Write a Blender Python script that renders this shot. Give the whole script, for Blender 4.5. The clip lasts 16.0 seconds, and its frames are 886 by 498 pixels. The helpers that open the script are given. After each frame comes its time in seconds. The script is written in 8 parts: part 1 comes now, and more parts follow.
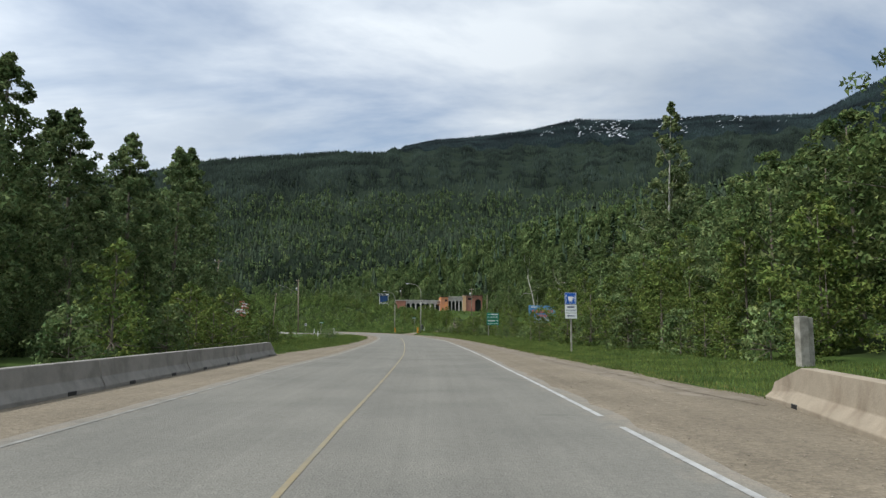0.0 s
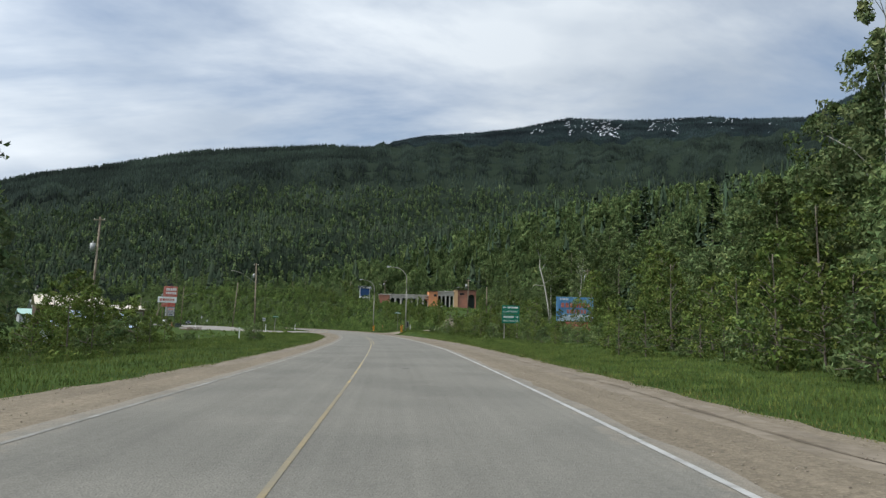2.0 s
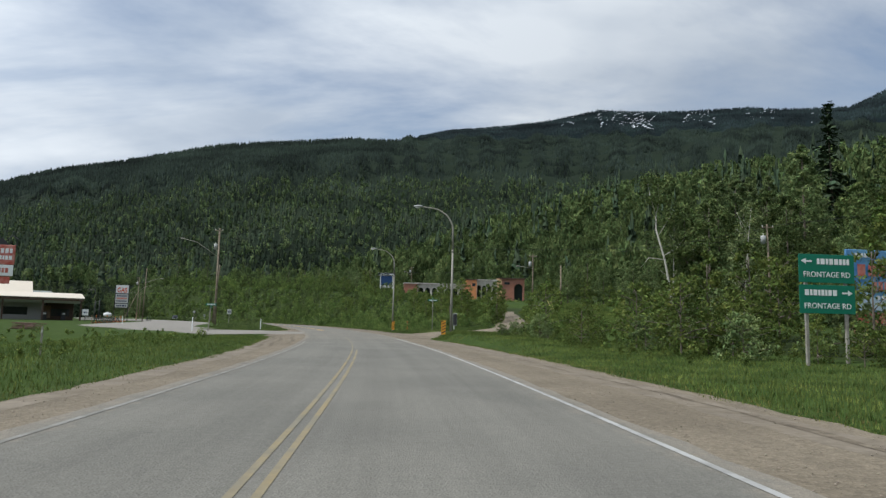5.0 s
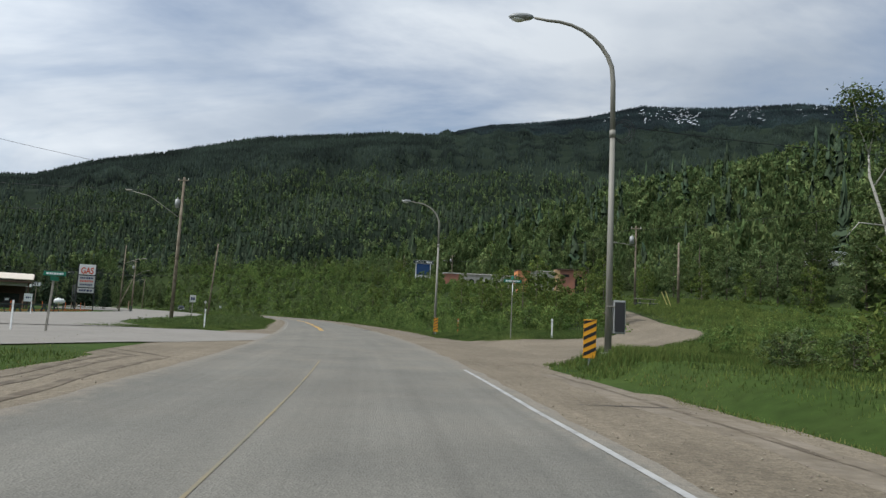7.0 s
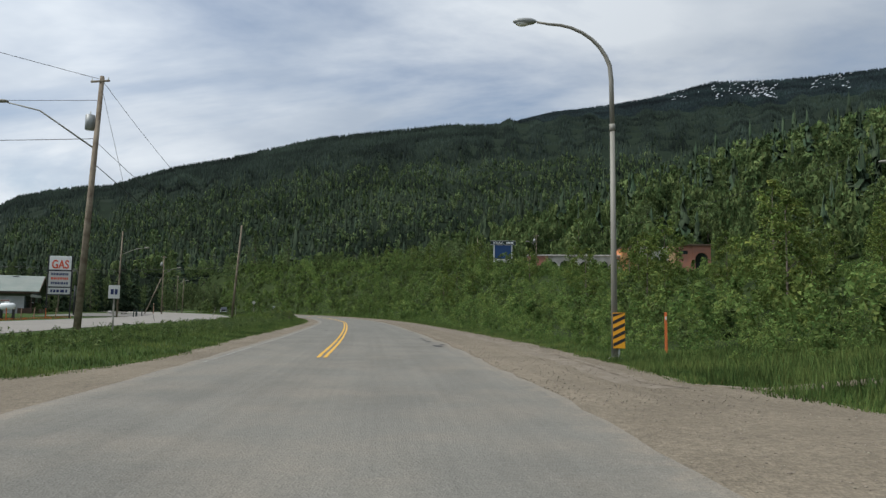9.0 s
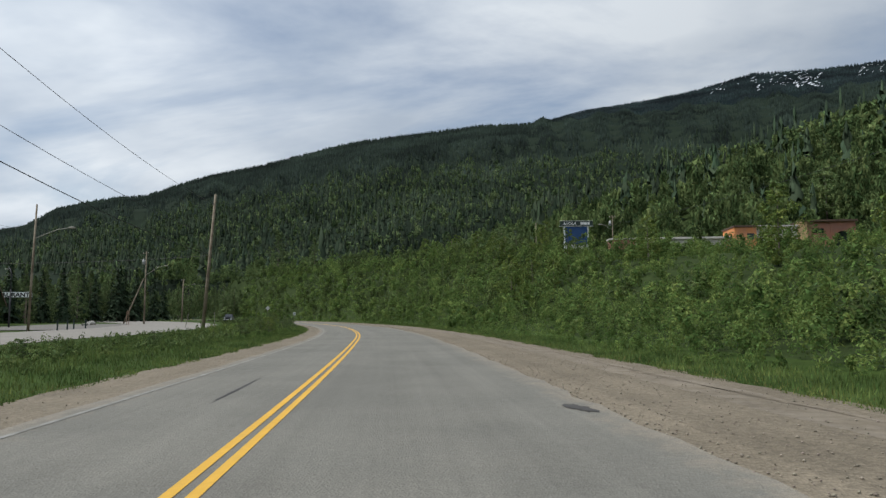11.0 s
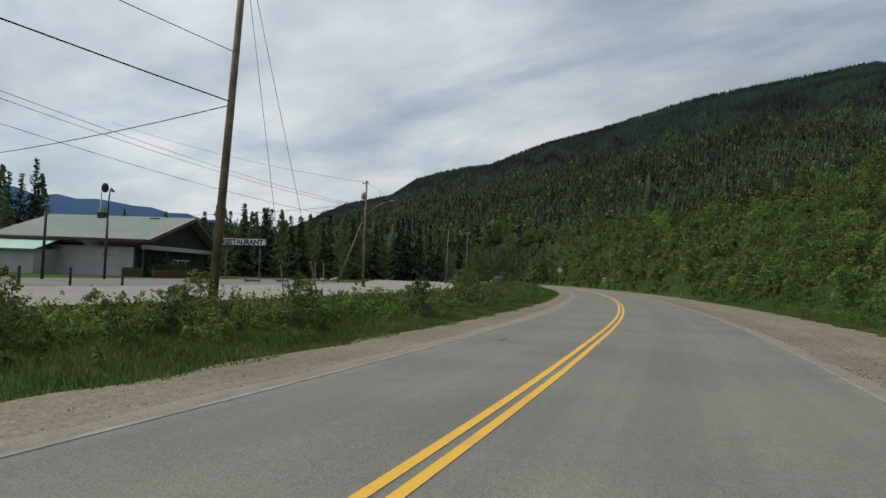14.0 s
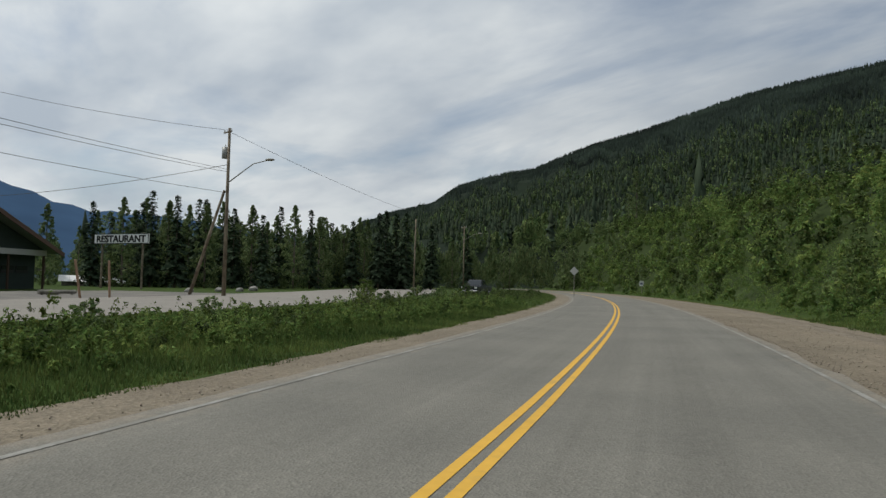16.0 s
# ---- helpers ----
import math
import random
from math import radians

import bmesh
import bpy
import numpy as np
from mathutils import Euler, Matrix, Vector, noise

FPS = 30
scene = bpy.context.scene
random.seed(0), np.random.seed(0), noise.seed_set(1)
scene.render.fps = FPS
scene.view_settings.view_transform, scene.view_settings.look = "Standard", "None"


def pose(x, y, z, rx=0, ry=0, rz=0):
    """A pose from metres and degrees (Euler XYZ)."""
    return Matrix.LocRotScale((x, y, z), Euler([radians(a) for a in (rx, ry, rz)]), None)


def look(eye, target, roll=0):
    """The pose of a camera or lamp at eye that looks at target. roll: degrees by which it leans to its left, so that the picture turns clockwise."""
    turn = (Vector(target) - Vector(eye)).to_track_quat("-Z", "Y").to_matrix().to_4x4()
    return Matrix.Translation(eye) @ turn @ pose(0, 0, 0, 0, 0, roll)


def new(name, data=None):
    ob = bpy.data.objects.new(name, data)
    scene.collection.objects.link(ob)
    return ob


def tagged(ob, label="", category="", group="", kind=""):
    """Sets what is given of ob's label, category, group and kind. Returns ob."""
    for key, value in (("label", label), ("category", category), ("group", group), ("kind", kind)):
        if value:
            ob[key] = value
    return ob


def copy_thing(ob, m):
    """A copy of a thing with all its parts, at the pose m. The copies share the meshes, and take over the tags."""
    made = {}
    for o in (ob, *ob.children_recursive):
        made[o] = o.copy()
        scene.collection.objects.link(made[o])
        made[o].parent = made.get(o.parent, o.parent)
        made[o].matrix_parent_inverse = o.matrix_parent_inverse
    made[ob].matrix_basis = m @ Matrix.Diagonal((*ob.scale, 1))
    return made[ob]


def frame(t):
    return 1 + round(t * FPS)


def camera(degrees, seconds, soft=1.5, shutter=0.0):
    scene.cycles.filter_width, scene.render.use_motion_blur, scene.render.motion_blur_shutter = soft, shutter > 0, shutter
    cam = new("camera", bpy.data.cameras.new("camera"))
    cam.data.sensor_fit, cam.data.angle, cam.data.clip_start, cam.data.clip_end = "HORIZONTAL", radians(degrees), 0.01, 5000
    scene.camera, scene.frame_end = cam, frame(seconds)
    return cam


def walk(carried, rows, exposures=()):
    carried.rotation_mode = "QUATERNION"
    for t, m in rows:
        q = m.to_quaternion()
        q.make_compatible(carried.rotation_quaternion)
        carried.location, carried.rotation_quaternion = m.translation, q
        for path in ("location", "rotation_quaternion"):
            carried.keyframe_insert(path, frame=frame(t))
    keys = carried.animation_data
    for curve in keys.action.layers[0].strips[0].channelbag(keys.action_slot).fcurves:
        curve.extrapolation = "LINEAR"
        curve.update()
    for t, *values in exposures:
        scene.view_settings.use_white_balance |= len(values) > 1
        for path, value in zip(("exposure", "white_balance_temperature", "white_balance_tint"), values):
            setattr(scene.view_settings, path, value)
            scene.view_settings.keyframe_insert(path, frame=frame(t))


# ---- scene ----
EXPOSURE = 0.0
EXPOSURES = [(0.0, 0.2, 6350, 8.8), (3.0, 0.08, 6300, 9.0), (5.5, 0.0, 6300, 9.5), (9.0, -0.08, 6350, 9.5), (12.5, -0.18, 6400, 9.0), (13.5, -0.3, 6500, 8.5), (14.0, -0.34, 6600, 8.0), (16.0, -0.43, 6650, 8.0)]
cam = camera(66.1, 16.0, soft=1.4)

PATH = [
    (0, (0.0, 0.0, 1.402), (-0.02, 1.986, 1.634), 0.3),
    (0.5, (-0.345, 9.21, 1.435), (-0.352, 11.197, 1.668), 0.6),
    (1, (-0.631, 18.451, 1.424), (-0.624, 20.438, 1.652), 1.0),
    (1.5, (-0.977, 27.741, 1.406), (-0.959, 29.728, 1.63), 1.4),
    (2, (-1.416, 36.938, 1.399), (-1.398, 38.925, 1.627), 1.2),
    (2.5, (-2.028, 46.2, 1.38), (-2.013, 48.186, 1.615), 0.6),
    (3, (-2.458, 55.474, 1.367), (-2.451, 57.46, 1.604), 0.7),
    (5.5, (-6.246, 101.804, 1.341), (-6.33, 103.791, 1.555), 1.6),
    (6, (-7.145, 110.752, 1.376), (-7.255, 112.737, 1.589), 1.8),
    (6.5, (-8.399, 119.734, 1.387), (-8.537, 121.718, 1.599), 2.2),
    (7, (-9.727, 128.672, 1.367), (-9.891, 130.655, 1.573), 2.7),
    (7.5, (-11.128, 137.512, 1.392), (-11.334, 139.492, 1.588), 2.6),
    (8, (-12.736, 146.347, 1.424), (-13.005, 148.32, 1.618), 1.2),
    (8.5, (-14.511, 155.053, 1.436), (-14.831, 157.017, 1.63), 0.8),
    (9, (-16.503, 163.706, 1.44), (-16.859, 165.666, 1.623), 0.7),
    (9.5, (-18.811, 172.261, 1.441), (-19.197, 174.216, 1.612), 0.6),
    (10, (-21.2, 180.819, 1.424), (-21.624, 182.764, 1.613), -0.2),
    (12.3, (-33.065, 219.791, 1.401), (-33.58, 221.714, 1.592), 0.6),
    (12.5, (-34.097, 223.18, 1.399), (-34.639, 225.095, 1.59), 0.7),
    (12.8, (-35.869, 228.217, 1.361), (-36.533, 230.094, 1.552), 1.3),
    (13, (-37.05, 231.575, 1.337), (-37.868, 233.391, 1.527), 1.7),
    (13.2, (-38.26, 235.027, 1.341), (-39.24, 236.761, 1.521), 1.8),
    (13.5, (-40.074, 240.206, 1.347), (-41.269, 241.806, 1.464), 2.0),
    (13.8, (-42.009, 245.52, 1.384), (-43.288, 247.055, 1.48), 2.1),
    (14, (-43.299, 249.063, 1.408), (-44.613, 250.569, 1.49), 2.2),
    (14.5, (-46.849, 257.837, 1.419), (-48.204, 259.306, 1.5), 2.1),
    (15, (-50.583, 266.487, 1.405), (-51.958, 267.936, 1.497), 1.6),
    (15.5, (-54.543, 274.849, 1.402), (-55.938, 276.279, 1.501), 1.7),
    (16, (-58.552, 283.22, 1.406), (-59.967, 284.63, 1.508), 1.2),
]
walk(cam, [(t, look(eye, target, roll)) for t, eye, target, roll in PATH],
     exposures=[(t, EXPOSURE + e, k, tint) for t, e, k, tint in EXPOSURES])

# ---- light ----
SUN_AZ, SUN_EL = radians(112), radians(56)  # azimuth to the left of +y, height
world = bpy.data.worlds.new("world")
scene.world = world
world.use_nodes = True
wn, wl = world.node_tree.nodes, world.node_tree.links
wn.clear()
w_out = wn.new("ShaderNodeOutputWorld")
w_sky = wn.new("ShaderNodeTexSky")
w_sky.sky_type = "NISHITA"
w_sky.sun_disc = False
w_sky.sun_elevation = SUN_EL
w_sky.sun_rotation = -SUN_AZ
w_bg = wn.new("ShaderNodeBackground")
w_bg.inputs["Strength"].default_value = 0.11
wl.new(w_sky.outputs[0], w_bg.inputs["Color"])
# thin broken cloud sheet, laid out on a plane overhead
w_tc = wn.new("ShaderNodeTexCoord")
w_sep = wn.new("ShaderNodeSeparateXYZ")
wl.new(w_tc.outputs["Generated"], w_sep.inputs[0])


def w_math(op, a, b):
    n = wn.new("ShaderNodeMath")
    n.operation = op
    for i, v in enumerate((a, b)):
        if isinstance(v, (int, float)):
            n.inputs[i].default_value = v
        elif v is not None:
            wl.new(v, n.inputs[i])
    return n.outputs[0]


w_up = w_math("ADD", w_math("MAXIMUM", w_sep.outputs[2], 0.0), 0.22)
w_comb = wn.new("ShaderNodeCombineXYZ")
wl.new(w_math("DIVIDE", w_sep.outputs[0], w_up), w_comb.inputs[0])
wl.new(w_math("DIVIDE", w_sep.outputs[1], w_up), w_comb.inputs[1])
w_noise = wn.new("ShaderNodeTexNoise")
w_noise.inputs["Scale"].default_value = 0.85
w_noise.inputs["Detail"].default_value = 7.0
w_noise.inputs["Roughness"].default_value = 0.56
w_noise.inputs["Distortion"].default_value = 0.5
w_map = wn.new("ShaderNodeMapping")
w_map.inputs["Location"].default_value = (1.3, 0.45, 0.0)
w_map.inputs["Scale"].default_value = (1.0, 1.5, 1.0)
wl.new(w_comb.outputs[0], w_map.inputs[0])
wl.new(w_map.outputs[0], w_noise.inputs["Vector"])
w_ramp = wn.new("ShaderNodeValToRGB")
w_ramp.color_ramp.elements[0].position, w_ramp.color_ramp.elements[0].color = 0.36, (0.12, 0.12, 0.12, 1)
w_ramp.color_ramp.elements[1].position, w_ramp.color_ramp.elements[1].color = 0.58, (1, 1, 1, 1)
wl.new(w_noise.outputs[0], w_ramp.inputs[0])
w_noise2 = wn.new("ShaderNodeTexNoise")
w_noise2.inputs["Scale"].default_value = 1.15
w_noise2.inputs["Detail"].default_value = 5.0
wl.new(w_map.outputs[0], w_noise2.inputs["Vector"])
w_ramp2 = wn.new("ShaderNodeValToRGB")
w_ramp2.color_ramp.elements[0].position, w_ramp2.color_ramp.elements[0].color = 0.36, (0.54, 0.62, 0.73, 1)
w_ramp2.color_ramp.elements[1].position, w_ramp2.color_ramp.elements[1].color = 0.60, (0.90, 0.955, 1.01, 1)
wl.new(w_noise2.outputs[0], w_ramp2.inputs[0])
w_cloud = wn.new("ShaderNodeBackground")
w_cloud.inputs["Strength"].default_value = 0.9
wl.new(w_ramp2.outputs[0], w_cloud.inputs["Color"])
w_dot = wn.new("ShaderNodeVectorMath")
w_dot.operation = "DOT_PRODUCT"
w_dot.inputs[1].default_value = (-math.sin(SUN_AZ) * math.cos(SUN_EL), math.cos(SUN_AZ) * math.cos(SUN_EL), math.sin(SUN_EL))
wl.new(w_tc.outputs["Generated"], w_dot.inputs[0])
wl.new(w_math("ADD", w_math("MULTIPLY", w_math("MAXIMUM", w_dot.outputs["Value"], 0.0), 0.5), 0.76), w_cloud.inputs["Strength"])
w_mix = wn.new("ShaderNodeMixShader")
wl.new(w_math("MINIMUM", w_math("ADD", w_ramp.outputs[0], w_math("MULTIPLY", w_math("MAXIMUM", w_dot.outputs["Value"], 0.0), 0.6)), 1.0), w_mix.inputs[0])
wl.new(w_bg.outputs[0], w_mix.inputs[1])
wl.new(w_cloud.outputs[0], w_mix.inputs[2])
wl.new(w_mix.outputs[0], w_out.inputs[0])

sun_data = bpy.data.lights.new("sun", "SUN")
sun_data.energy, sun_data.angle, sun_data.color = 3.1, radians(2.0), (1.0, 0.98, 0.94)
sun = new("sun", sun_data)
sun_way = Vector((-math.sin(SUN_AZ) * math.cos(SUN_EL), math.cos(SUN_AZ) * math.cos(SUN_EL), math.sin(SUN_EL)))
sun.matrix_world = look(sun_way * 500, (0, 0, 0))

# ---- materials ----
MATS = {}


def mat(name, color, rough=0.8, metal=0.0, vary=0.12, scale=6.0, bump=0.0, bump_scale=40.0, second=None, mixscale=1.0,
        sharp=(0.4, 0.6), island=0.0, translucent=0.0, objrandom=0.0, spec=0.3, emit=0.0, grove=0.0):
    """A surface with colour varied at two scales, an optional second colour in patches, relief, and variation by leaf or by object."""
    if name in MATS:
        return MATS[name]
    m = bpy.data.materials.new(name)
    m.use_nodes = True
    nt = m.node_tree
    nodes, links = nt.nodes, nt.links
    bsdf = nodes["Principled BSDF"]
    out = nodes["Material Output"]
    bsdf.inputs["Roughness"].default_value = rough
    bsdf.inputs["Metallic"].default_value = metal
    bsdf.inputs["Specular IOR Level"].default_value = min(spec, 0.03) if island else spec
    tc = nodes.new("ShaderNodeTexCoord")
    if island:
        base = nodes.new("ShaderNodeRGB")
        base.outputs[0].default_value = (*color, 1)
        hsv = nodes.new("ShaderNodeHueSaturation")
        geo = nodes.new("ShaderNodeNewGeometry")
        mr = nodes.new("ShaderNodeMapRange")
        mr.inputs["To Min"].default_value, mr.inputs["To Max"].default_value = 1 - island, 1 + island
        links.new(geo.outputs["Random Per Island"], mr.inputs["Value"])
        links.new(mr.outputs[0], hsv.inputs["Value"])
        wn_ = nodes.new("ShaderNodeTexWhiteNoise")
        wn_.noise_dimensions = "1D"
        links.new(geo.outputs["Random Per Island"], wn_.inputs["W"])
        mr2 = nodes.new("ShaderNodeMapRange")
        mr2.inputs["To Min"].default_value, mr2.inputs["To Max"].default_value = 0.47, 0.525
        links.new(wn_.outputs["Value"], mr2.inputs["Value"])
        links.new(mr2.outputs[0], hsv.inputs["Hue"])
        links.new(base.outputs[0], hsv.inputs["Color"])
        col = hsv.outputs[0]
        if grove:
            gn = nodes.new("ShaderNodeTexNoise")
            gn.inputs["Scale"].default_value, gn.inputs["Detail"].default_value = grove, 3
            links.new(geo.outputs["Position"], gn.inputs["Vector"])
            gr = nodes.new("ShaderNodeMapRange")
            gr.inputs["From Min"].default_value, gr.inputs["From Max"].default_value = 0.32, 0.68
            gr.inputs["To Min"].default_value, gr.inputs["To Max"].default_value = (0.5, 1.7) if grove < 0.01 else (0.42, 1.5) if grove < 0.2 else (0.6, 1.4)
            links.new(gn.outputs[0], gr.inputs["Value"])
            gh = nodes.new("ShaderNodeMapRange")
            gh.inputs["From Min"].default_value, gh.inputs["From Max"].default_value = 0.32, 0.68
            gh.inputs["To Min"].default_value, gh.inputs["To Max"].default_value = 0.52, 0.485
            links.new(gn.outputs[0], gh.inputs["Value"])
            h3 = nodes.new("ShaderNodeHueSaturation")
            links.new(gr.outputs[0], h3.inputs["Value"])
            links.new(gh.outputs[0], h3.inputs["Hue"])
            links.new(col, h3.inputs["Color"])
            col = h3.outputs[0]
    else:
        big = nodes.new("ShaderNodeTexNoise")
        big.inputs["Scale"].default_value, big.inputs["Detail"].default_value = scale * 0.12, 3
        fine = nodes.new("ShaderNodeTexNoise")
        fine.inputs["Scale"].default_value, fine.inputs["Detail"].default_value = scale, 5
        links.new(tc.outputs["Object"], big.inputs["Vector"])
        links.new(tc.outputs["Object"], fine.inputs["Vector"])
        add = nodes.new("ShaderNodeMath")
        add.operation = "ADD"
        links.new(big.outputs[0], add.inputs[0])
        links.new(fine.outputs[0], add.inputs[1])
        ramp = nodes.new("ShaderNodeMapRange")
        ramp.inputs["From Min"].default_value, ramp.inputs["From Max"].default_value = 0.6, 1.4
        ramp.inputs["To Min"].default_value, ramp.inputs["To Max"].default_value = 1 - vary, 1 + vary
        links.new(add.outputs[0], ramp.inputs["Value"])
        hsv = nodes.new("ShaderNodeHueSaturation")
        hsv.inputs["Color"].default_value = (*color, 1)
        if second:
            patch = nodes.new("ShaderNodeTexNoise")
            patch.inputs["Scale"].default_value, patch.inputs["Detail"].default_value = mixscale, 6
            patch.inputs["Roughness"].default_value = 0.65
            links.new(tc.outputs["Object"], patch.inputs["Vector"])
            pr = nodes.new("ShaderNodeMapRange")
            pr.inputs["From Min"].default_value, pr.inputs["From Max"].default_value = sharp
            links.new(patch.outputs[0], pr.inputs["Value"])
            mix = nodes.new("ShaderNodeMix")
            mix.data_type = "RGBA"
            mix.inputs["A"].default_value = (*color, 1)
            mix.inputs["B"].default_value = (*second, 1)
            links.new(pr.outputs[0], mix.inputs["Factor"])
            links.new(mix.outputs["Result"], hsv.inputs["Color"])
        links.new(ramp.outputs[0], hsv.inputs["Value"])
        col = hsv.outputs[0]
    if objrandom:
        info = nodes.new("ShaderNodeObjectInfo")
        mr3 = nodes.new("ShaderNodeMapRange")
        mr3.inputs["To Min"].default_value, mr3.inputs["To Max"].default_value = 1 - objrandom, 1 + objrandom
        links.new(info.outputs["Random"], mr3.inputs["Value"])
        h2 = nodes.new("ShaderNodeHueSaturation")
        links.new(col, h2.inputs["Color"])
        links.new(mr3.outputs[0], h2.inputs["Value"])
        col = h2.outputs[0]
    links.new(col, bsdf.inputs["Base Color"])
    if bump:
        bn = nodes.new("ShaderNodeTexNoise")
        bn.inputs["Scale"].default_value, bn.inputs["Detail"].default_value = bump_scale, 4
        links.new(tc.outputs["Object"], bn.inputs["Vector"])
        b = nodes.new("ShaderNodeBump")
        b.inputs["Strength"].default_value = bump
        b.inputs["Distance"].default_value = 0.02
        links.new(bn.outputs[0], b.inputs["Height"])
        links.new(b.outputs[0], bsdf.inputs["Normal"])
    if translucent:
        tr = nodes.new("ShaderNodeBsdfTranslucent")
        links.new(col, tr.inputs["Color"])
        mx = nodes.new("ShaderNodeMixShader")
        mx.inputs[0].default_value = translucent
        links.new(bsdf.outputs[0], mx.inputs[1])
        links.new(tr.outputs[0], mx.inputs[2])
        links.new(mx.outputs[0], out.inputs["Surface"])
    if emit:
        bsdf.inputs["Emission Color"].default_value = (*color, 1)
        bsdf.inputs["Emission Strength"].default_value = emit
    MATS[name] = m
    return m


def road_mat(name, color, second, dust, speck, grain, bands):
    """A road surface: stones of many tones, patches, bands worn along the lanes, and dust blown in from the edges."""
    m = bpy.data.materials.new(name)
    m.use_nodes = True
    nodes, links = m.node_tree.nodes, m.node_tree.links
    bsdf = nodes["Principled BSDF"]
    bsdf.inputs["Roughness"].default_value, bsdf.inputs["Specular IOR Level"].default_value = 0.9, 0.25

    def link(a, b):
        links.new(a, b)

    def noise(scale, detail, vec, rough=0.55):
        n = nodes.new("ShaderNodeTexNoise")
        n.inputs["Scale"].default_value, n.inputs["Detail"].default_value, n.inputs["Roughness"].default_value = scale, detail, rough
        link(vec, n.inputs["Vector"])
        return n.outputs[0]

    def ranged(v, a, b, c, d):
        r = nodes.new("ShaderNodeMapRange")
        for key, val in (("From Min", a), ("From Max", b), ("To Min", c), ("To Max", d)):
            r.inputs[key].default_value = val
        link(v, r.inputs["Value"])
        return r.outputs[0]

    def calc(op, a, b):
        n = nodes.new("ShaderNodeMath")
        n.operation = op
        for k, v in enumerate((a, b)):
            if isinstance(v, (int, float)):
                n.inputs[k].default_value = v
            else:
                link(v, n.inputs[k])
        return n.outputs[0]

    def mixed(f, a, b):
        n = nodes.new("ShaderNodeMix")
        n.data_type = "RGBA"
        link(f, n.inputs["Factor"])
        for key, v in (("A", a), ("B", b)):
            if isinstance(v, tuple):
                n.inputs[key].default_value = (*v, 1)
            else:
                link(v, n.inputs[key])
        return n.outputs["Result"]

    place = nodes.new("ShaderNodeNewGeometry").outputs["Position"]
    uv = nodes.new("ShaderNodeUVMap")
    uv.uv_map = "across"
    mp = nodes.new("ShaderNodeMapping")
    mp.inputs["Scale"].default_value = (1.35, 0.012, 1)
    link(uv.outputs[0], mp.inputs[0])
    col = mixed(ranged(noise(0.3, 5, place), 0.42, 0.6, 0, 1), color, second)
    value = ranged(noise(1.0, 3, mp.outputs[0]), 0.3, 0.7, 1 - bands, 1 + bands)
    mp2 = nodes.new("ShaderNodeMapping")
    mp2.inputs["Scale"].default_value = (7.0, 0.07, 1)
    link(uv.outputs[0], mp2.inputs[0])
    value = calc("MULTIPLY", value, ranged(noise(1.0, 3, mp2.outputs[0]), 0.3, 0.7, 1 - bands * 0.6, 1 + bands * 0.6))
    stones = nodes.new("ShaderNodeTexVoronoi")
    stones.inputs["Scale"].default_value = grain
    link(place, stones.inputs["Vector"])
    sep = nodes.new("ShaderNodeSeparateColor")
    link(stones.outputs["Color"], sep.inputs[0])
    value = calc("MULTIPLY", value, ranged(sep.outputs[0], 0, 1, 1 - speck, 1 + speck))
    value = calc("MULTIPLY", value, ranged(noise(grain * 0.22, 6, place, 0.75), 0.3, 0.7, 1 - speck * 0.7, 1 + speck * 0.7))
    if dust:
        uv2 = nodes.new("ShaderNodeUVMap")
        uv2.uv_map = "edge"
        s2 = nodes.new("ShaderNodeSeparateXYZ")
        link(uv2.outputs[0], s2.inputs[0])
        rough = ranged(noise(1.7, 7, place, 0.7), 0.25, 0.75, -0.55, 0.55)
        f = ranged(calc("ADD", s2.outputs[0], rough), 0.0, 0.55, 0.95, 0.0)
        wide = calc("MULTIPLY", s2.outputs[1], ranged(noise(0.55, 6, place, 0.6), 0.42, 0.66, 0.05, 0.6))
        col = mixed(calc("MAXIMUM", f, wide), col, dust)
        # fine cracks where the surface is oldest
        cr = nodes.new("ShaderNodeTexVoronoi")
        cr.feature = "DISTANCE_TO_EDGE"
        cr.inputs["Scale"].default_value = 1.9
        link(place, cr.inputs["Vector"])
        thin = ranged(cr.outputs["Distance"], 0.0, 0.014, 0.8, 1.0)
        where = ranged(noise(0.12, 4, place), 0.52, 0.6, 0, 1)
        value = calc("MULTIPLY", value, calc("ADD", calc("MULTIPLY", where, thin), calc("SUBTRACT", 1.0, where)))
    hsv = nodes.new("ShaderNodeHueSaturation")
    link(col, hsv.inputs["Color"])
    link(value, hsv.inputs["Value"])
    link(hsv.outputs[0], bsdf.inputs["Base Color"])
    b = nodes.new("ShaderNodeBump")
    b.inputs["Strength"].default_value, b.inputs["Distance"].default_value = 0.8 if dust is None else 0.45, 0.02
    link(stones.outputs["Distance"], b.inputs["Height"])
    link(b.outputs[0], bsdf.inputs["Normal"])
    MATS[name] = m
    return m


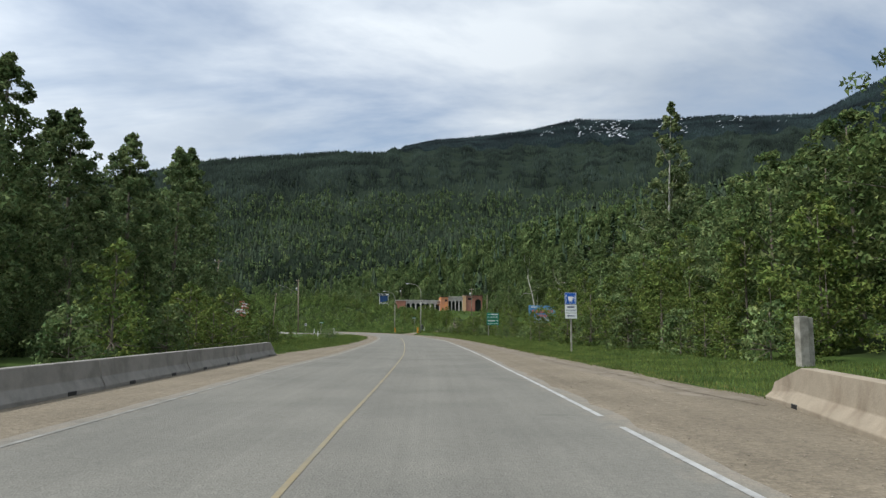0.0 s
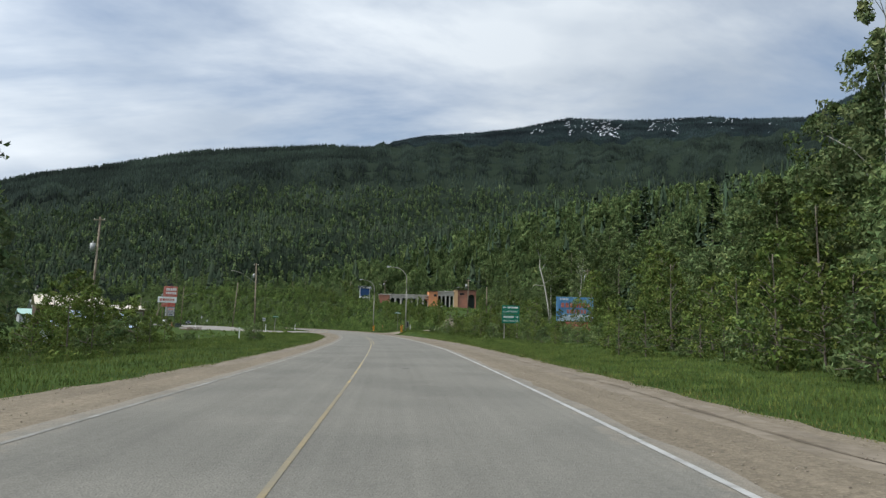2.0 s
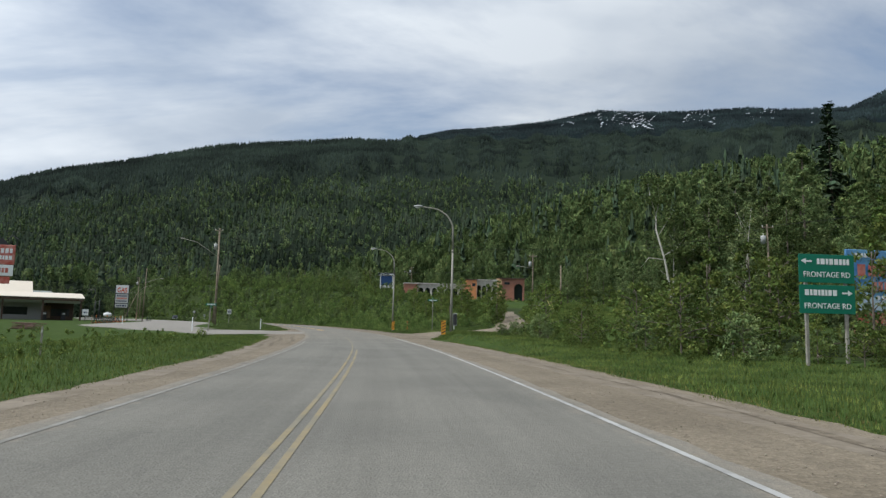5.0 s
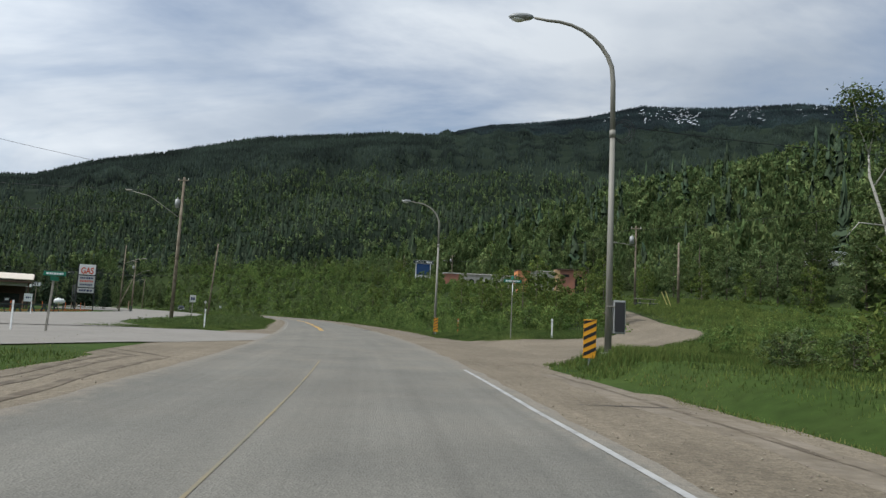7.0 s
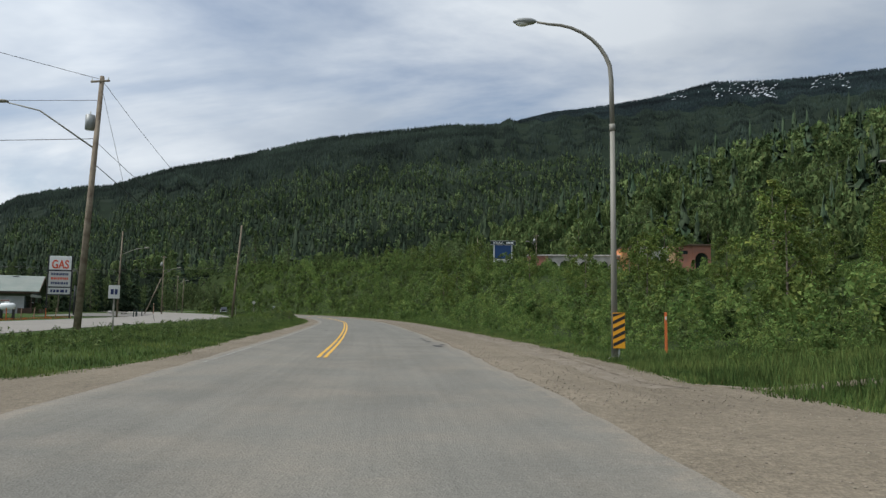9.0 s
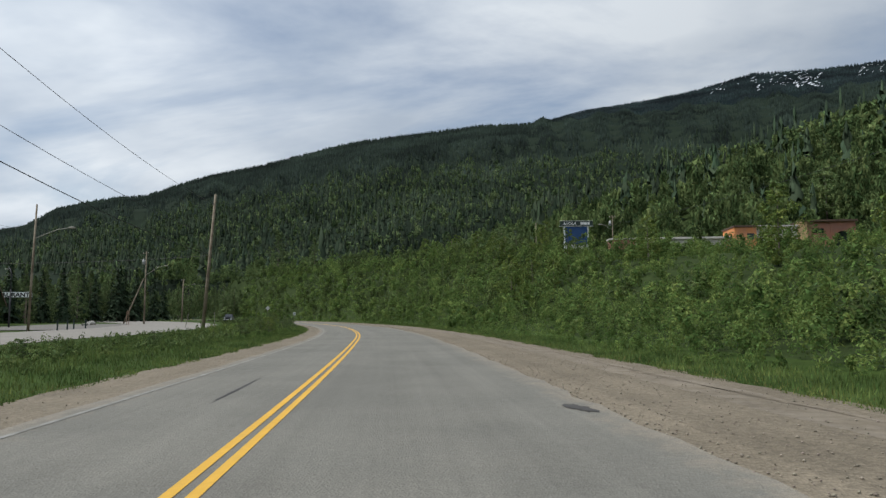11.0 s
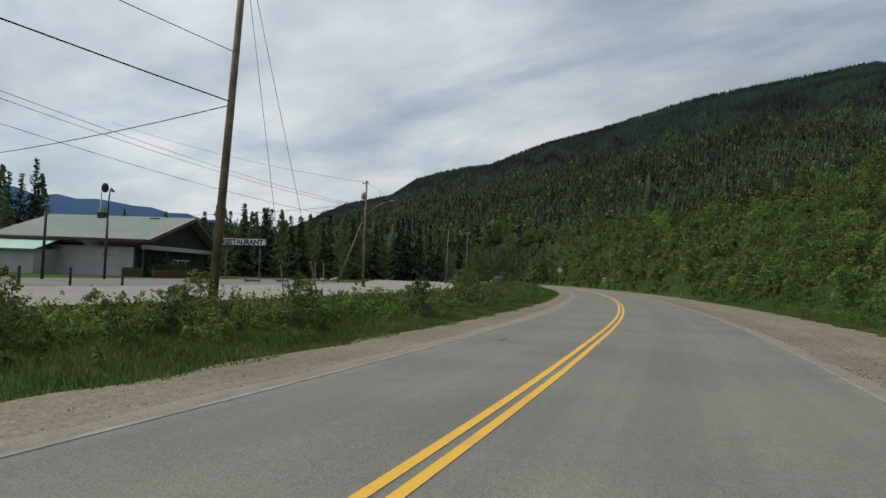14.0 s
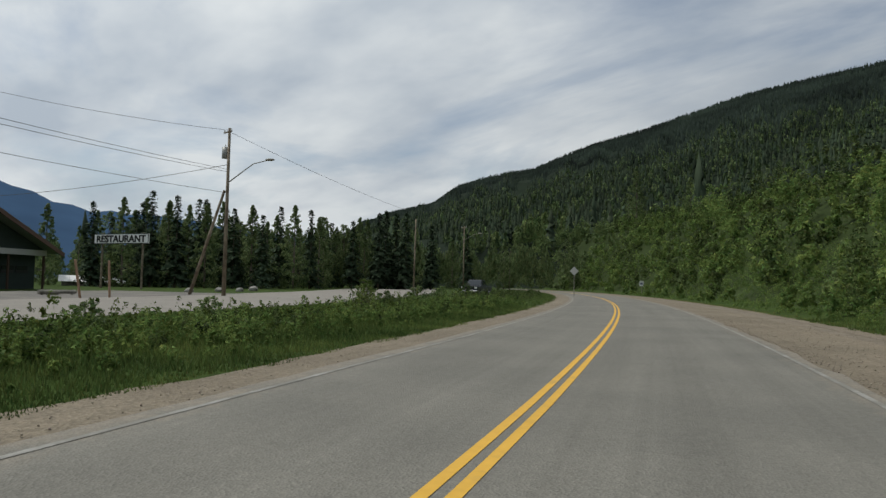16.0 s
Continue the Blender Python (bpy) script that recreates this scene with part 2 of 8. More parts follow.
M_GROUND = mat("meadow_soil", (0.036, 0.06, 0.014), 0.95, spec=0.05, vary=0.35, scale=3.5, second=(0.046, 0.07, 0.018), mixscale=0.25, bump=0.6, bump_scale=6)
M_ASPHALT = road_mat("worn_asphalt", (0.1680, 0.1600, 0.1370), (0.1430, 0.1370, 0.1180), (0.215, 0.19, 0.152), 0.13, 42.0, 0.08)
M_TAR = mat("dark_tar_patch", (0.055, 0.051, 0.048), 0.8, vary=0.2, scale=8)
M_GRAVEL = road_mat("sandy_gravel", (0.188, 0.156, 0.112), (0.156, 0.129, 0.092), None, 0.22, 24.0, 0.11)
M_DIRT = mat("rutted_dirt", (0.165, 0.136, 0.098), 0.95, vary=0.3, scale=5, second=(0.19, 0.16, 0.122), mixscale=1.2, bump=1.0, bump_scale=12)
M_FRONTAGE = mat("pale_gravel_road", (0.226, 0.209, 0.183), 0.95, vary=0.14, scale=5, second=(0.21, 0.193, 0.168), mixscale=0.25, bump=0.5, bump_scale=20)
M_WHITE_LINE = mat("white_road_paint", (0.3740, 0.3697, 0.3527), 0.75, vary=0.12, scale=8, second=(0.27, 0.265, 0.25), mixscale=1.6, sharp=(0.44, 0.62))
M_YELLOW_LINE = mat("yellow_road_paint", (0.60, 0.34, 0.04), 0.65, vary=0.08, scale=8, second=(0.45, 0.28, 0.06), mixscale=1.2, sharp=(0.55, 0.7))
M_YELLOW_WORN = mat("worn_yellow_road_paint", (0.36, 0.272, 0.122), 0.75, vary=0.12, scale=8, second=(0.22, 0.205, 0.17), mixscale=0.55, sharp=(0.36, 0.6))
M_WHITE_FAINT = mat("worn_white_road_paint", (0.285, 0.278, 0.255), 0.8, vary=0.12, scale=8, second=(0.18, 0.172, 0.15), mixscale=1.6, sharp=(0.34, 0.56))
M_YELLOW_FAINT = mat("faint_yellow_road_paint", (0.238, 0.193, 0.114), 0.8, vary=0.12, scale=8, second=(0.20, 0.178, 0.128), mixscale=0.7, sharp=(0.38, 0.6))
M_YELLOW_GHOST = mat("ghost_of_yellow_paint", (0.252, 0.202, 0.112), 0.8, vary=0.12, scale=8, second=(0.19, 0.171, 0.125), mixscale=0.7, sharp=(0.4, 0.6))
M_CONCRETE = mat("weathered_concrete", (0.235, 0.22, 0.195), 0.9, vary=0.14, scale=5, second=(0.15, 0.14, 0.122), mixscale=1.1, sharp=(0.48, 0.7), bump=0.35, bump_scale=30)
M_CONCRETE_WARM = mat("sandy_concrete", (0.30, 0.25, 0.185), 0.9, vary=0.14, scale=5, second=(0.22, 0.175, 0.125), mixscale=1.3, sharp=(0.48, 0.7), bump=0.4, bump_scale=25)
M_POLE_WOOD = mat("grey_brown_pole_wood", (0.245, 0.205, 0.15), 0.85, vary=0.22, scale=4, second=(0.13, 0.10, 0.07), mixscale=1.4, bump=0.4, bump_scale=20)
M_OLD_WOOD = mat("silvered_wood", (0.33, 0.31, 0.27), 0.9, vary=0.2, scale=5, second=(0.20, 0.185, 0.155), mixscale=2.0, bump=0.4, bump_scale=25)
M_GALV = mat("galvanised_steel", (0.25, 0.24, 0.205), 0.6, metal=0.15, vary=0.08, scale=3)
M_GREYMETAL = mat("grey_painted_metal", (0.30, 0.31, 0.30), 0.5, metal=0.2, vary=0.08, scale=4)
M_DARKMETAL = mat("dark_painted_metal", (0.035, 0.035, 0.037), 0.6, metal=0.1, vary=0.1, scale=4)
M_WIRE = mat("black_cable", (0.02, 0.02, 0.022), 0.6, vary=0.05)
M_BLUE = mat("blue_sign_sheet", (0.015, 0.10, 0.42), 0.45, vary=0.06, scale=2)
M_BLUE_DULL = mat("dull_blue_panel", (0.018, 0.055, 0.15), 0.6, vary=0.12, scale=1.5)
M_BLUE_PALE = mat("faded_blue_panel", (0.06, 0.19, 0.42), 0.6, vary=0.15, scale=1.5, second=(0.16, 0.34, 0.48), mixscale=0.6)
M_SIGNWHITE = mat("white_sign_sheet", (0.72, 0.73, 0.72), 0.5, vary=0.05, scale=2)
M_SIGNGREY = mat("grey_white_sign_sheet", (0.50, 0.50, 0.48), 0.5, vary=0.06, scale=2)
M_NAVY = mat("navy_letter", (0.02, 0.03, 0.10), 0.6, vary=0.05)
M_RED = mat("red_sign_paint", (0.42, 0.075, 0.05), 0.6, vary=0.16, scale=2, second=(0.50, 0.22, 0.18), mixscale=1.6)
M_GASRED = mat("orange_red_letter", (0.62, 0.085, 0.035), 0.5, vary=0.05)
M_GREENSIGN = mat("green_sign_sheet", (0.012, 0.16, 0.10), 0.45, vary=0.06, scale=2)
M_SAFETY = mat("safety_orange_plastic", (0.55, 0.14, 0.04), 0.6, vary=0.1, scale=3)
M_BLACK = mat("black_sheet", (0.02, 0.02, 0.02), 0.6, vary=0.05)
M_HAZARD = mat("amber_sheet", (0.72, 0.33, 0.02), 0.5, vary=0.06, scale=2)
M_PALE_YELLOW = mat("pale_yellow_paint", (0.50, 0.44, 0.17), 0.7, vary=0.1, scale=3)
M_STAKE = mat("faded_stake_wood", (0.34, 0.22, 0.15), 0.85, vary=0.15, scale=6)
M_ROOF_WHITE = mat("pale_metal_roof", (0.60, 0.53, 0.43), 0.5, vary=0.06, scale=1.5)
M_ROOF_GREEN = mat("pale_green_metal_roof", (0.235, 0.255, 0.228), 0.85, vary=0.06, scale=1.2, second=(0.2, 0.228, 0.205), mixscale=0.2, spec=0.1)
M_ROOF_BLUE = mat("pale_blue_metal_roof", (0.42, 0.52, 0.66), 0.45, vary=0.06, scale=1.5)
M_WALL_WHITE = mat("white_siding", (0.44, 0.455, 0.465), 0.8, vary=0.06, scale=2, second=(0.37, 0.375, 0.37), mixscale=0.5)
M_WALL_DARK = mat("dark_green_siding", (0.035, 0.05, 0.045), 0.8, vary=0.12, scale=2)
M_WALL_BROWN = mat("brown_wood_wall", (0.085, 0.055, 0.04), 0.85, vary=0.2, scale=2)
M_WALL_TAN = mat("tan_wall", (0.30, 0.21, 0.14), 0.85, vary=0.1, scale=2)
M_FASCIA = mat("rusty_fascia", (0.135, 0.082, 0.062), 0.7, vary=0.15, scale=2)
M_ORANGE_WALL = mat("orange_stucco", (0.62, 0.25, 0.09), 0.85, vary=0.12, scale=1.5, second=(0.5, 0.22, 0.12), mixscale=0.4)
M_BRICK_WALL = mat("brick_red_stucco", (0.34, 0.15, 0.10), 0.9, vary=0.16, scale=2, second=(0.26, 0.13, 0.10), mixscale=0.5)
M_PEACH = mat("peach_plaster", (0.56, 0.36, 0.20), 0.85, vary=0.1, scale=1.5)
M_ARCADE = mat("pale_arcade_plaster", (0.52, 0.49, 0.45), 0.85, vary=0.12, scale=1.5, second=(0.38, 0.35, 0.32), mixscale=0.5)
M_GLASS_DARK = mat("dark_window_glass", (0.02, 0.025, 0.03), 0.08, vary=0.05, spec=0.6)
M_DOOR_GREY = mat("grey_door", (0.42, 0.42, 0.40), 0.7, vary=0.06)
M_TRUCK = mat("dark_grey_car_paint", (0.05, 0.055, 0.065), 0.3, metal=0.3, vary=0.04)
M_TYRE = mat("tyre_rubber", (0.02, 0.02, 0.02), 0.85, vary=0.1)
M_CHROME = mat("bright_metal", (0.6, 0.6, 0.6), 0.25, metal=1.0, vary=0.03)
M_LENS = mat("lamp_lens", (0.65, 0.66, 0.62), 0.3, vary=0.05)
M_ROCK = mat("grey_boulder", (0.20, 0.19, 0.17), 0.95, vary=0.25, scale=3, second=(0.27, 0.26, 0.24), mixscale=1.2, bump=0.6, bump_scale=8)
M_STONE = mat("pale_pebble", (0.25, 0.218, 0.172), 0.9, island=0.3)
M_SNOW = mat("old_snow", (0.62, 0.64, 0.68), 0.8, vary=0.05, scale=0.1)
M_BARK = mat("grey_bark", (0.15, 0.125, 0.10), 0.95, vary=0.25, scale=5, bump=0.5, bump_scale=20)
M_BIRCH = mat("pale_birch_bark", (0.42, 0.40, 0.35), 0.9, vary=0.2, scale=5, second=(0.12, 0.11, 0.10), mixscale=3.0, sharp=(0.58, 0.64))
M_LEAF = mat("broad_leaf", (0.0900, 0.1240, 0.0430), 0.5, island=0.55, translucent=0.22, objrandom=0.28, grove=0.9)
M_LEAF_DARK = mat("dark_broad_leaf", (0.1250, 0.1690, 0.0680), 0.5, island=0.5, translucent=0.32, objrandom=0.28, grove=0.9)
M_LEAF_MID = mat("mid_green_leaf", (0.124, 0.166, 0.070), 0.5, island=0.5, translucent=0.34, objrandom=0.14, grove=0.9)
M_LEAF_PALE = mat("pale_aspen_leaf", (0.14, 0.175, 0.075), 0.55, island=0.40, translucent=0.25, objrandom=0.12, grove=0.9)
M_SHRUB = mat("shrub_leaf", (0.1080, 0.1450, 0.0380), 0.55, island=0.45, translucent=0.25, objrandom=0.18, grove=1.1)
M_BANK = mat("bank_shrub_leaf", (0.1330, 0.1930, 0.0560), 0.55, island=0.45, translucent=0.42, grove=0.55)
M_NEEDLE = mat("spruce_needle", (0.046, 0.069, 0.040), 0.7, island=0.35, objrandom=0.15)
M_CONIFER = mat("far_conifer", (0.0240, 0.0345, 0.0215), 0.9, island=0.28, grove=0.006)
# darker copy of the conifer colour, in place of cloud shadow on the upper slope
M_CONIFER_CLOUDED = mat("cloud_shaded_conifer", (0.0150, 0.0220, 0.0175), 0.9, island=0.28, grove=0.006)
# bluer conifer copy: distance haze on the back ridge is mixed into it
M_CONIFER_HAZED = mat("haze_blued_conifer", (0.0130, 0.0195, 0.0205), 0.9, island=0.28, grove=0.006)
M_FARLEAF = mat("far_broadleaf", (0.1060, 0.1480, 0.0560), 0.8, island=0.34, translucent=0.2, grove=0.14)
M_FARCROWN = mat("far_broadleaf_crown", (0.0900, 0.1260, 0.0540), 0.85, island=0.2, grove=0.05)
# ground of the back ridge, its blue tint painted in for distance haze
M_RIDGE_HAZED = mat("haze_blued_ridge_ground", (0.0122, 0.0180, 0.0207), 0.95, vary=0.3, scale=0.012, second=(0.012, 0.019, 0.017), mixscale=0.006, spec=0.0)
# forest soils, coloured darker so the gaps between plants read as shade
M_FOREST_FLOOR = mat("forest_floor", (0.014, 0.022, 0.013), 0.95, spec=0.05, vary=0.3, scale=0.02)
M_LITTER_SHADED = mat("shade_dark_litter_soil", (0.026, 0.04, 0.012), 0.95, spec=0.05, vary=0.4, scale=1.5, second=(0.034, 0.048, 0.017), mixscale=0.4)
M_GRASS = mat("grass_blade", (0.112, 0.150, 0.041), 0.6, island=0.40, translucent=0.2, grove=0.6)
M_GRASS_DARK = mat("dark_grass_blade", (0.104, 0.146, 0.044), 0.6, island=0.40, translucent=0.2, grove=0.5)
M_GRASS_DRY = mat("dry_grass_blade", (0.20, 0.19, 0.07), 0.7, island=0.35, translucent=0.2)
M_LOT = mat("dark_gravel_lot", (0.120, 0.114, 0.104), 0.95, vary=0.16, scale=4, second=(0.165, 0.152, 0.13), mixscale=0.3, bump=0.5, bump_scale=20)
# the blue stands in for valley haze, helped by a faint glow
M_FARHILL = mat("haze_blue_far_hill", (0.035, 0.065, 0.115), 1.0, vary=0.2, scale=0.004, emit=0.24, spec=0.0)


# ---- mesh tools ----
def part(name, bm, material, parent=None, label="", smooth=False):
    """Links a bmesh as one mesh object, under its thing if one is given."""
    me = bpy.data.meshes.new(name)
    bmesh.ops.recalc_face_normals(bm, faces=bm.faces)
    if smooth:
        for f in bm.faces:
            f.smooth = True
    bm.to_mesh(me)
    bm.free()
    me.materials.append(material)
    ob = new(name, me)
    ob.parent = parent
    if label:
        ob["label"] = label
    return ob


def empty(name, x, y, z, turn=0.0, label="", category="", group="", kind=""):
    """An Empty at the base of a thing, turned by degrees about the upright."""
    ob = new(name)
    ob.matrix_basis = pose(x, y, z, 0, 0, turn)
    return tagged(ob, label, category, group, kind)


def block(cx, cy, cz, sx, sy, sz, bevel=0.0, bm=None, turn=None):
    bm = bm or bmesh.new()
    m = Matrix.Translation((cx, cy, cz)) @ (turn or Matrix()) @ Matrix.Diagonal((sx, sy, sz, 1))
    made = bmesh.ops.create_cube(bm, size=1.0, matrix=m)
    if bevel:
        edges = {e for v in made["verts"] for e in v.link_edges}
        bmesh.ops.bevel(bm, geom=list(edges), offset=bevel, segments=1, affect="EDGES", clamp_overlap=True)
    return bm


def rod(p0, p1, r0, r1=None, n=10, bm=None):
    """A tapered round bar from p0 to p1."""
    bm = bm or bmesh.new()
    p0, p1 = Vector(p0), Vector(p1)
    d = p1 - p0
    m = Matrix.Translation((p0 + p1) / 2) @ d.to_track_quat("Z", "Y").to_matrix().to_4x4()
    bmesh.ops.create_cone(bm, cap_ends=True, segments=n, radius1=r0, radius2=r0 if r1 is None else r1, depth=d.length, matrix=m)
    return bm


def tube(points, radii, n=8, bm=None):
    """A bent round bar through points."""
    bm = bm or bmesh.new()
    pts = [Vector(p) for p in points]
    radii = [radii] * len(pts) if isinstance(radii, (int, float)) else radii
    rings = []
    for i, p in enumerate(pts):
        d = (pts[min(i + 1, len(pts) - 1)] - pts[max(i - 1, 0)]).normalized()
        q = d.to_track_quat("Z", "Y")
        rings.append([bm.verts.new(p + q @ Vector((radii[i] * math.cos(a), radii[i] * math.sin(a), 0))) for a in (2 * math.pi * k / n for k in range(n))])
    for a, b in zip(rings, rings[1:]):
        for k in range(n):
            bm.faces.new((a[k], a[(k + 1) % n], b[(k + 1) % n], b[k]))
    bm.faces.new(rings[0][::-1])
    bm.faces.new(rings[-1])
    return bm


def prism(outline, depth, bm=None):
    """An outline in x and z, thickened along y to both sides of 0."""
    bm = bm or bmesh.new()
    front = [bm.verts.new((x, -depth / 2, z)) for x, z in outline]
    back = [bm.verts.new((x, depth / 2, z)) for x, z in outline]
    bm.faces.new(front)
    bm.faces.new(back[::-1])
    for i in range(len(outline)):
        j = (i + 1) % len(outline)
        bm.faces.new((front[j], front[i], back[i], back[j]))
    return bm


def lettering(name, text, size, material, parent, x, y, z, turn=0.0, depth=0.01, width=None, bold=0.0):
    """Raised letters that stand upright, centred at a place in their thing's frame, facing -y before the turn."""
    cu = bpy.data.curves.new(name, "FONT")
    cu.offset = bold
    cu.body, cu.size, cu.align_x, cu.align_y, cu.extrude = text, size, "CENTER", "CENTER", depth / 2
    tmp = new("letters_tmp", cu)
    bpy.context.view_layer.update()
    me = bpy.data.meshes.new_from_object(tmp.evaluated_get(bpy.context.evaluated_depsgraph_get()))
    bpy.data.objects.remove(tmp)
    me.name = name
    me.materials.clear()
    me.materials.append(material)
    ob = new(name, me)
    ob.parent = parent
    k = 1.0
    if width:
        xs = [v.co.x for v in me.vertices]
        k = width / (max(xs) - min(xs))
    ob.matrix_basis = pose(x, y, z, 90, 0, turn) @ Matrix.Diagonal((k, 1, 1, 1))
    return ob


def grid_mesh(name, co, faces, material, uv=None):
    """A mesh from arrays of places and of faces that all have the same number of corners."""
    co, faces = np.asarray(co, np.float32), np.asarray(faces, np.int32)
    me = bpy.data.meshes.new(name)
    n, k = faces.shape
    me.vertices.add(len(co))
    me.vertices.foreach_set("co", co.ravel())
    me.loops.add(n * k)
    me.loops.foreach_set("vertex_index", faces.ravel())
    me.polygons.add(n)
    me.polygons.foreach_set("loop_start", np.arange(n, dtype=np.int32) * k)
    me.polygons.foreach_set("loop_total", np.full(n, k, np.int32))
    me.update(calc_edges=True)
    for m in material if isinstance(material, list) else [material]:
        me.materials.append(m)
    return me


def sheet_faces(a, b):
    i = np.arange(a - 1)[:, None] * b + np.arange(b - 1)
    return np.stack([i, i + 1, i + b + 1, i + b], -1).reshape(-1, 4)


def smooth(x, a, b):
    t = np.clip((x - a) / (b - a), 0, 1)
    return t * t * (3 - 2 * t)

# ---- the lie of the land ----
# Heading of the road, degrees to the left of +y, by metres along the driven line.
ROAD_S = [-400.0, 0.0, 40.0, 80.0, 120.0, 160.0, 200.0, 240.0, 292.0, 500.0, 900.0]
ROAD_H = [1.5, 1.5, 3.05, 4.4, 7.4, 13.2, 17.1, 18.9, 26.9, 47.0, 60.0]
S_FINE = np.arange(-400.0, 901.0, 1.0)
_h = np.radians(np.interp(S_FINE, ROAD_S, ROAD_H))
_hm = (_h[1:] + _h[:-1]) / 2
AX = np.r_[0, np.cumsum(-np.sin(_hm))]
AY = np.r_[0, np.cumsum(np.cos(_hm))]
AX, AY = AX - AX[400], AY - AY[400]
NX, NY = np.cos(_h), np.sin(_h)  # to the right of the road


def at(s, u):
    """World x and y of a place s metres along the driven line and u metres to its right."""
    s, u = np.asarray(s, float), np.asarray(u, float)
    f = lambda a: np.interp(s, S_FINE, a)
    return f(AX) + u * f(NX), f(AY) + u * f(NY)


def along(x, y):
    """Where a world place lies along the road and to its right."""
    x, y = np.atleast_1d(np.asarray(x, float)), np.atleast_1d(np.asarray(y, float))
    best_s, best_u, best_d = np.zeros(x.shape), np.zeros(x.shape), np.full(x.shape, 1e18)
    for k in range(0, len(S_FINE), 4):
        d = (x - AX[k]) ** 2 + (y - AY[k]) ** 2
        hit = d < best_d
        best_d[hit] = d[hit]
        best_s[hit] = S_FINE[k]
    k = (best_s + 400).astype(int)
    ds = -(x - AX[k]) * NY[k] + (y - AY[k]) * NX[k]
    s = np.clip(best_s + ds, -400, 900)
    fx, fy = np.interp(s, S_FINE, AX), np.interp(s, S_FINE, AY)
    u = (x - fx) * np.interp(s, S_FINE, NX) + (y - fy) * np.interp(s, S_FINE, NY)
    return s, u


CX, CY = -30.0, 200.0  # middle of the valley floor
CREST_B = [-180, -100, -60, -40, -36, -33, -31, -26, -24, -17, -12, -7.6, -3, 1, 4, 6.5, 10, 17, 21, 28.7, 32, 35, 37, 39, 41, 43, 45, 48.7, 51, 56, 62, 180]
CREST_Z = [0, 200, 800, 1094, 1074, 999, 953, 983, 1005, 1021, 1048, 1001, 974, 956, 917, 650, 648, 611, 585, 489, 455, 408, 372, 362, 342, 315, 258, 221, 172, 70, 0, 0]
MID_B = [-180, -100, -60, -30, 0, 6.5]
MID_Z = [0, 150, 430, 640, 660, 650]


def mountain(x, y):
    dx, dy = x - CX, y - CY
    r, b = np.hypot(dx, dy), np.degrees(np.arctan2(-dx, dy))
    crest = np.interp(b, CREST_B, CREST_Z)
    back = smooth(b, 7.0, 3.5)
    mid = np.where(b < 6.5, np.interp(b, MID_B, MID_Z), crest)
    front = mid * np.clip((r - 480) / 1820, 0, 1)
    rise = np.where(r < 2300, front, mid + (crest - mid) * np.clip((r - 2300) / 900, 0, 1) * back)
    top = 2300 + 900 * back
    fall = np.clip(1 - (r - top) / 1600, 0, 1)
    z = np.where(r > top, (mid + (crest - mid) * back) * fall, rise)
    ridges = np.sin(b * 1.9 + r * 0.0023) * np.sin(b * 0.83 - r * 0.004 + 1.0)
    return z + ridges * 16 * smooth(r, 700, 1500) * smooth(top - 300 - r, 0, 500) * np.clip(z / 150, 0, 1)


TERR_S = [-400, 120, 150, 185, 235, 290, 320, 450, 600, 900]
TERR_Z = [1.0, 1.2, 1.6, 3.0, 5.4, 8.9, 11.2, 17.5, 23.0, 31.0]


HILL_Y = [60, 140, 165, 190, 212, 255, 310, 336, 350, 385, 430, 520]
HILL_X = [64, 52, 47, 41, 34, 23, 21, 20, -14, -46, -75, -122]  # foot of the wooded hill


def hill_in(x, y):
    """Metres inside the wooded hill."""
    return (x - np.interp(y, HILL_Y, HILL_X)) * np.interp(y, [300, 330, 345, 400], [1, 0.7, 0.5, 0.75])


def land(s, u, x, y):
    """Height of the ground."""
    t = np.interp(s, TERR_S, TERR_Z)
    right = t * smooth(u, 8.8, 31.0) + np.where(u > 0, np.interp(hill_in(x, y), [0, 12, 150, 240], [0, 3.5, 62, 84]), 0) * smooth(u, 25, 45) * smooth(y, 40, 150)
    dip = -2.3 * smooth(-u, 10, 24) * smooth(s, 28, 48) * smooth(148 - s, 0, 26) * smooth(70 + u, 0, 25)
    near = -0.07 * smooth(8.5 - np.abs(u), 0.0, 1.4)  # bed of the road
    left = 0.1 * smooth(-u, 7.2, 9.5) * smooth(s, 180, 190) * smooth(18.0 + u, 0, 3)
    mound = np.interp(s, [125, 145], [0.42, 0.62]) * np.interp(u, [8, 12], [1.0, 0.6]) * smooth(u - np.interp(s, [100, 139, 147], [6.9, 6.1, 5.5]), 0.0, 1.4) * smooth(s, 112, 138)
    mound = mound * smooth(np.interp(u, [5, 6.8, 9.9, 13.9, 20], [151.2, 152.4, 156.2, 160.6, 163.0]) - s, 0, 2.6) * smooth(30.0 - u, 0, 10.0)
    terrace = 1.1 * smooth(u, 33, 45) * smooth(s, 185, 205) * smooth(262 - s, 0, 30)
    lobe = 0.40 * smooth(u, 7.0, 10.5) * smooth(s, 161, 170) * smooth(192 - s, 0, 16) * smooth(19.5 - u, 0, 7)
    z = right + dip + near + left + mound + terrace + lobe
    m = mountain(x, y)
    return np.where(m > z, np.where(m > 0.5, m, z), z) + 0.12 * np.sin(x * 0.31 + 1.3) * np.sin(y * 0.27) * smooth(np.abs(u), 9, 16) * smooth(600 - np.abs(u), 0, 300) * np.where((u < 0) & (s > 130), 0.0, 1.0)


def land_at(x, y):
    s, u = along(x, y)
    x, y = np.atleast_1d(np.asarray(x, float)), np.atleast_1d(np.asarray(y, float))
    return land(s, u, x, y)


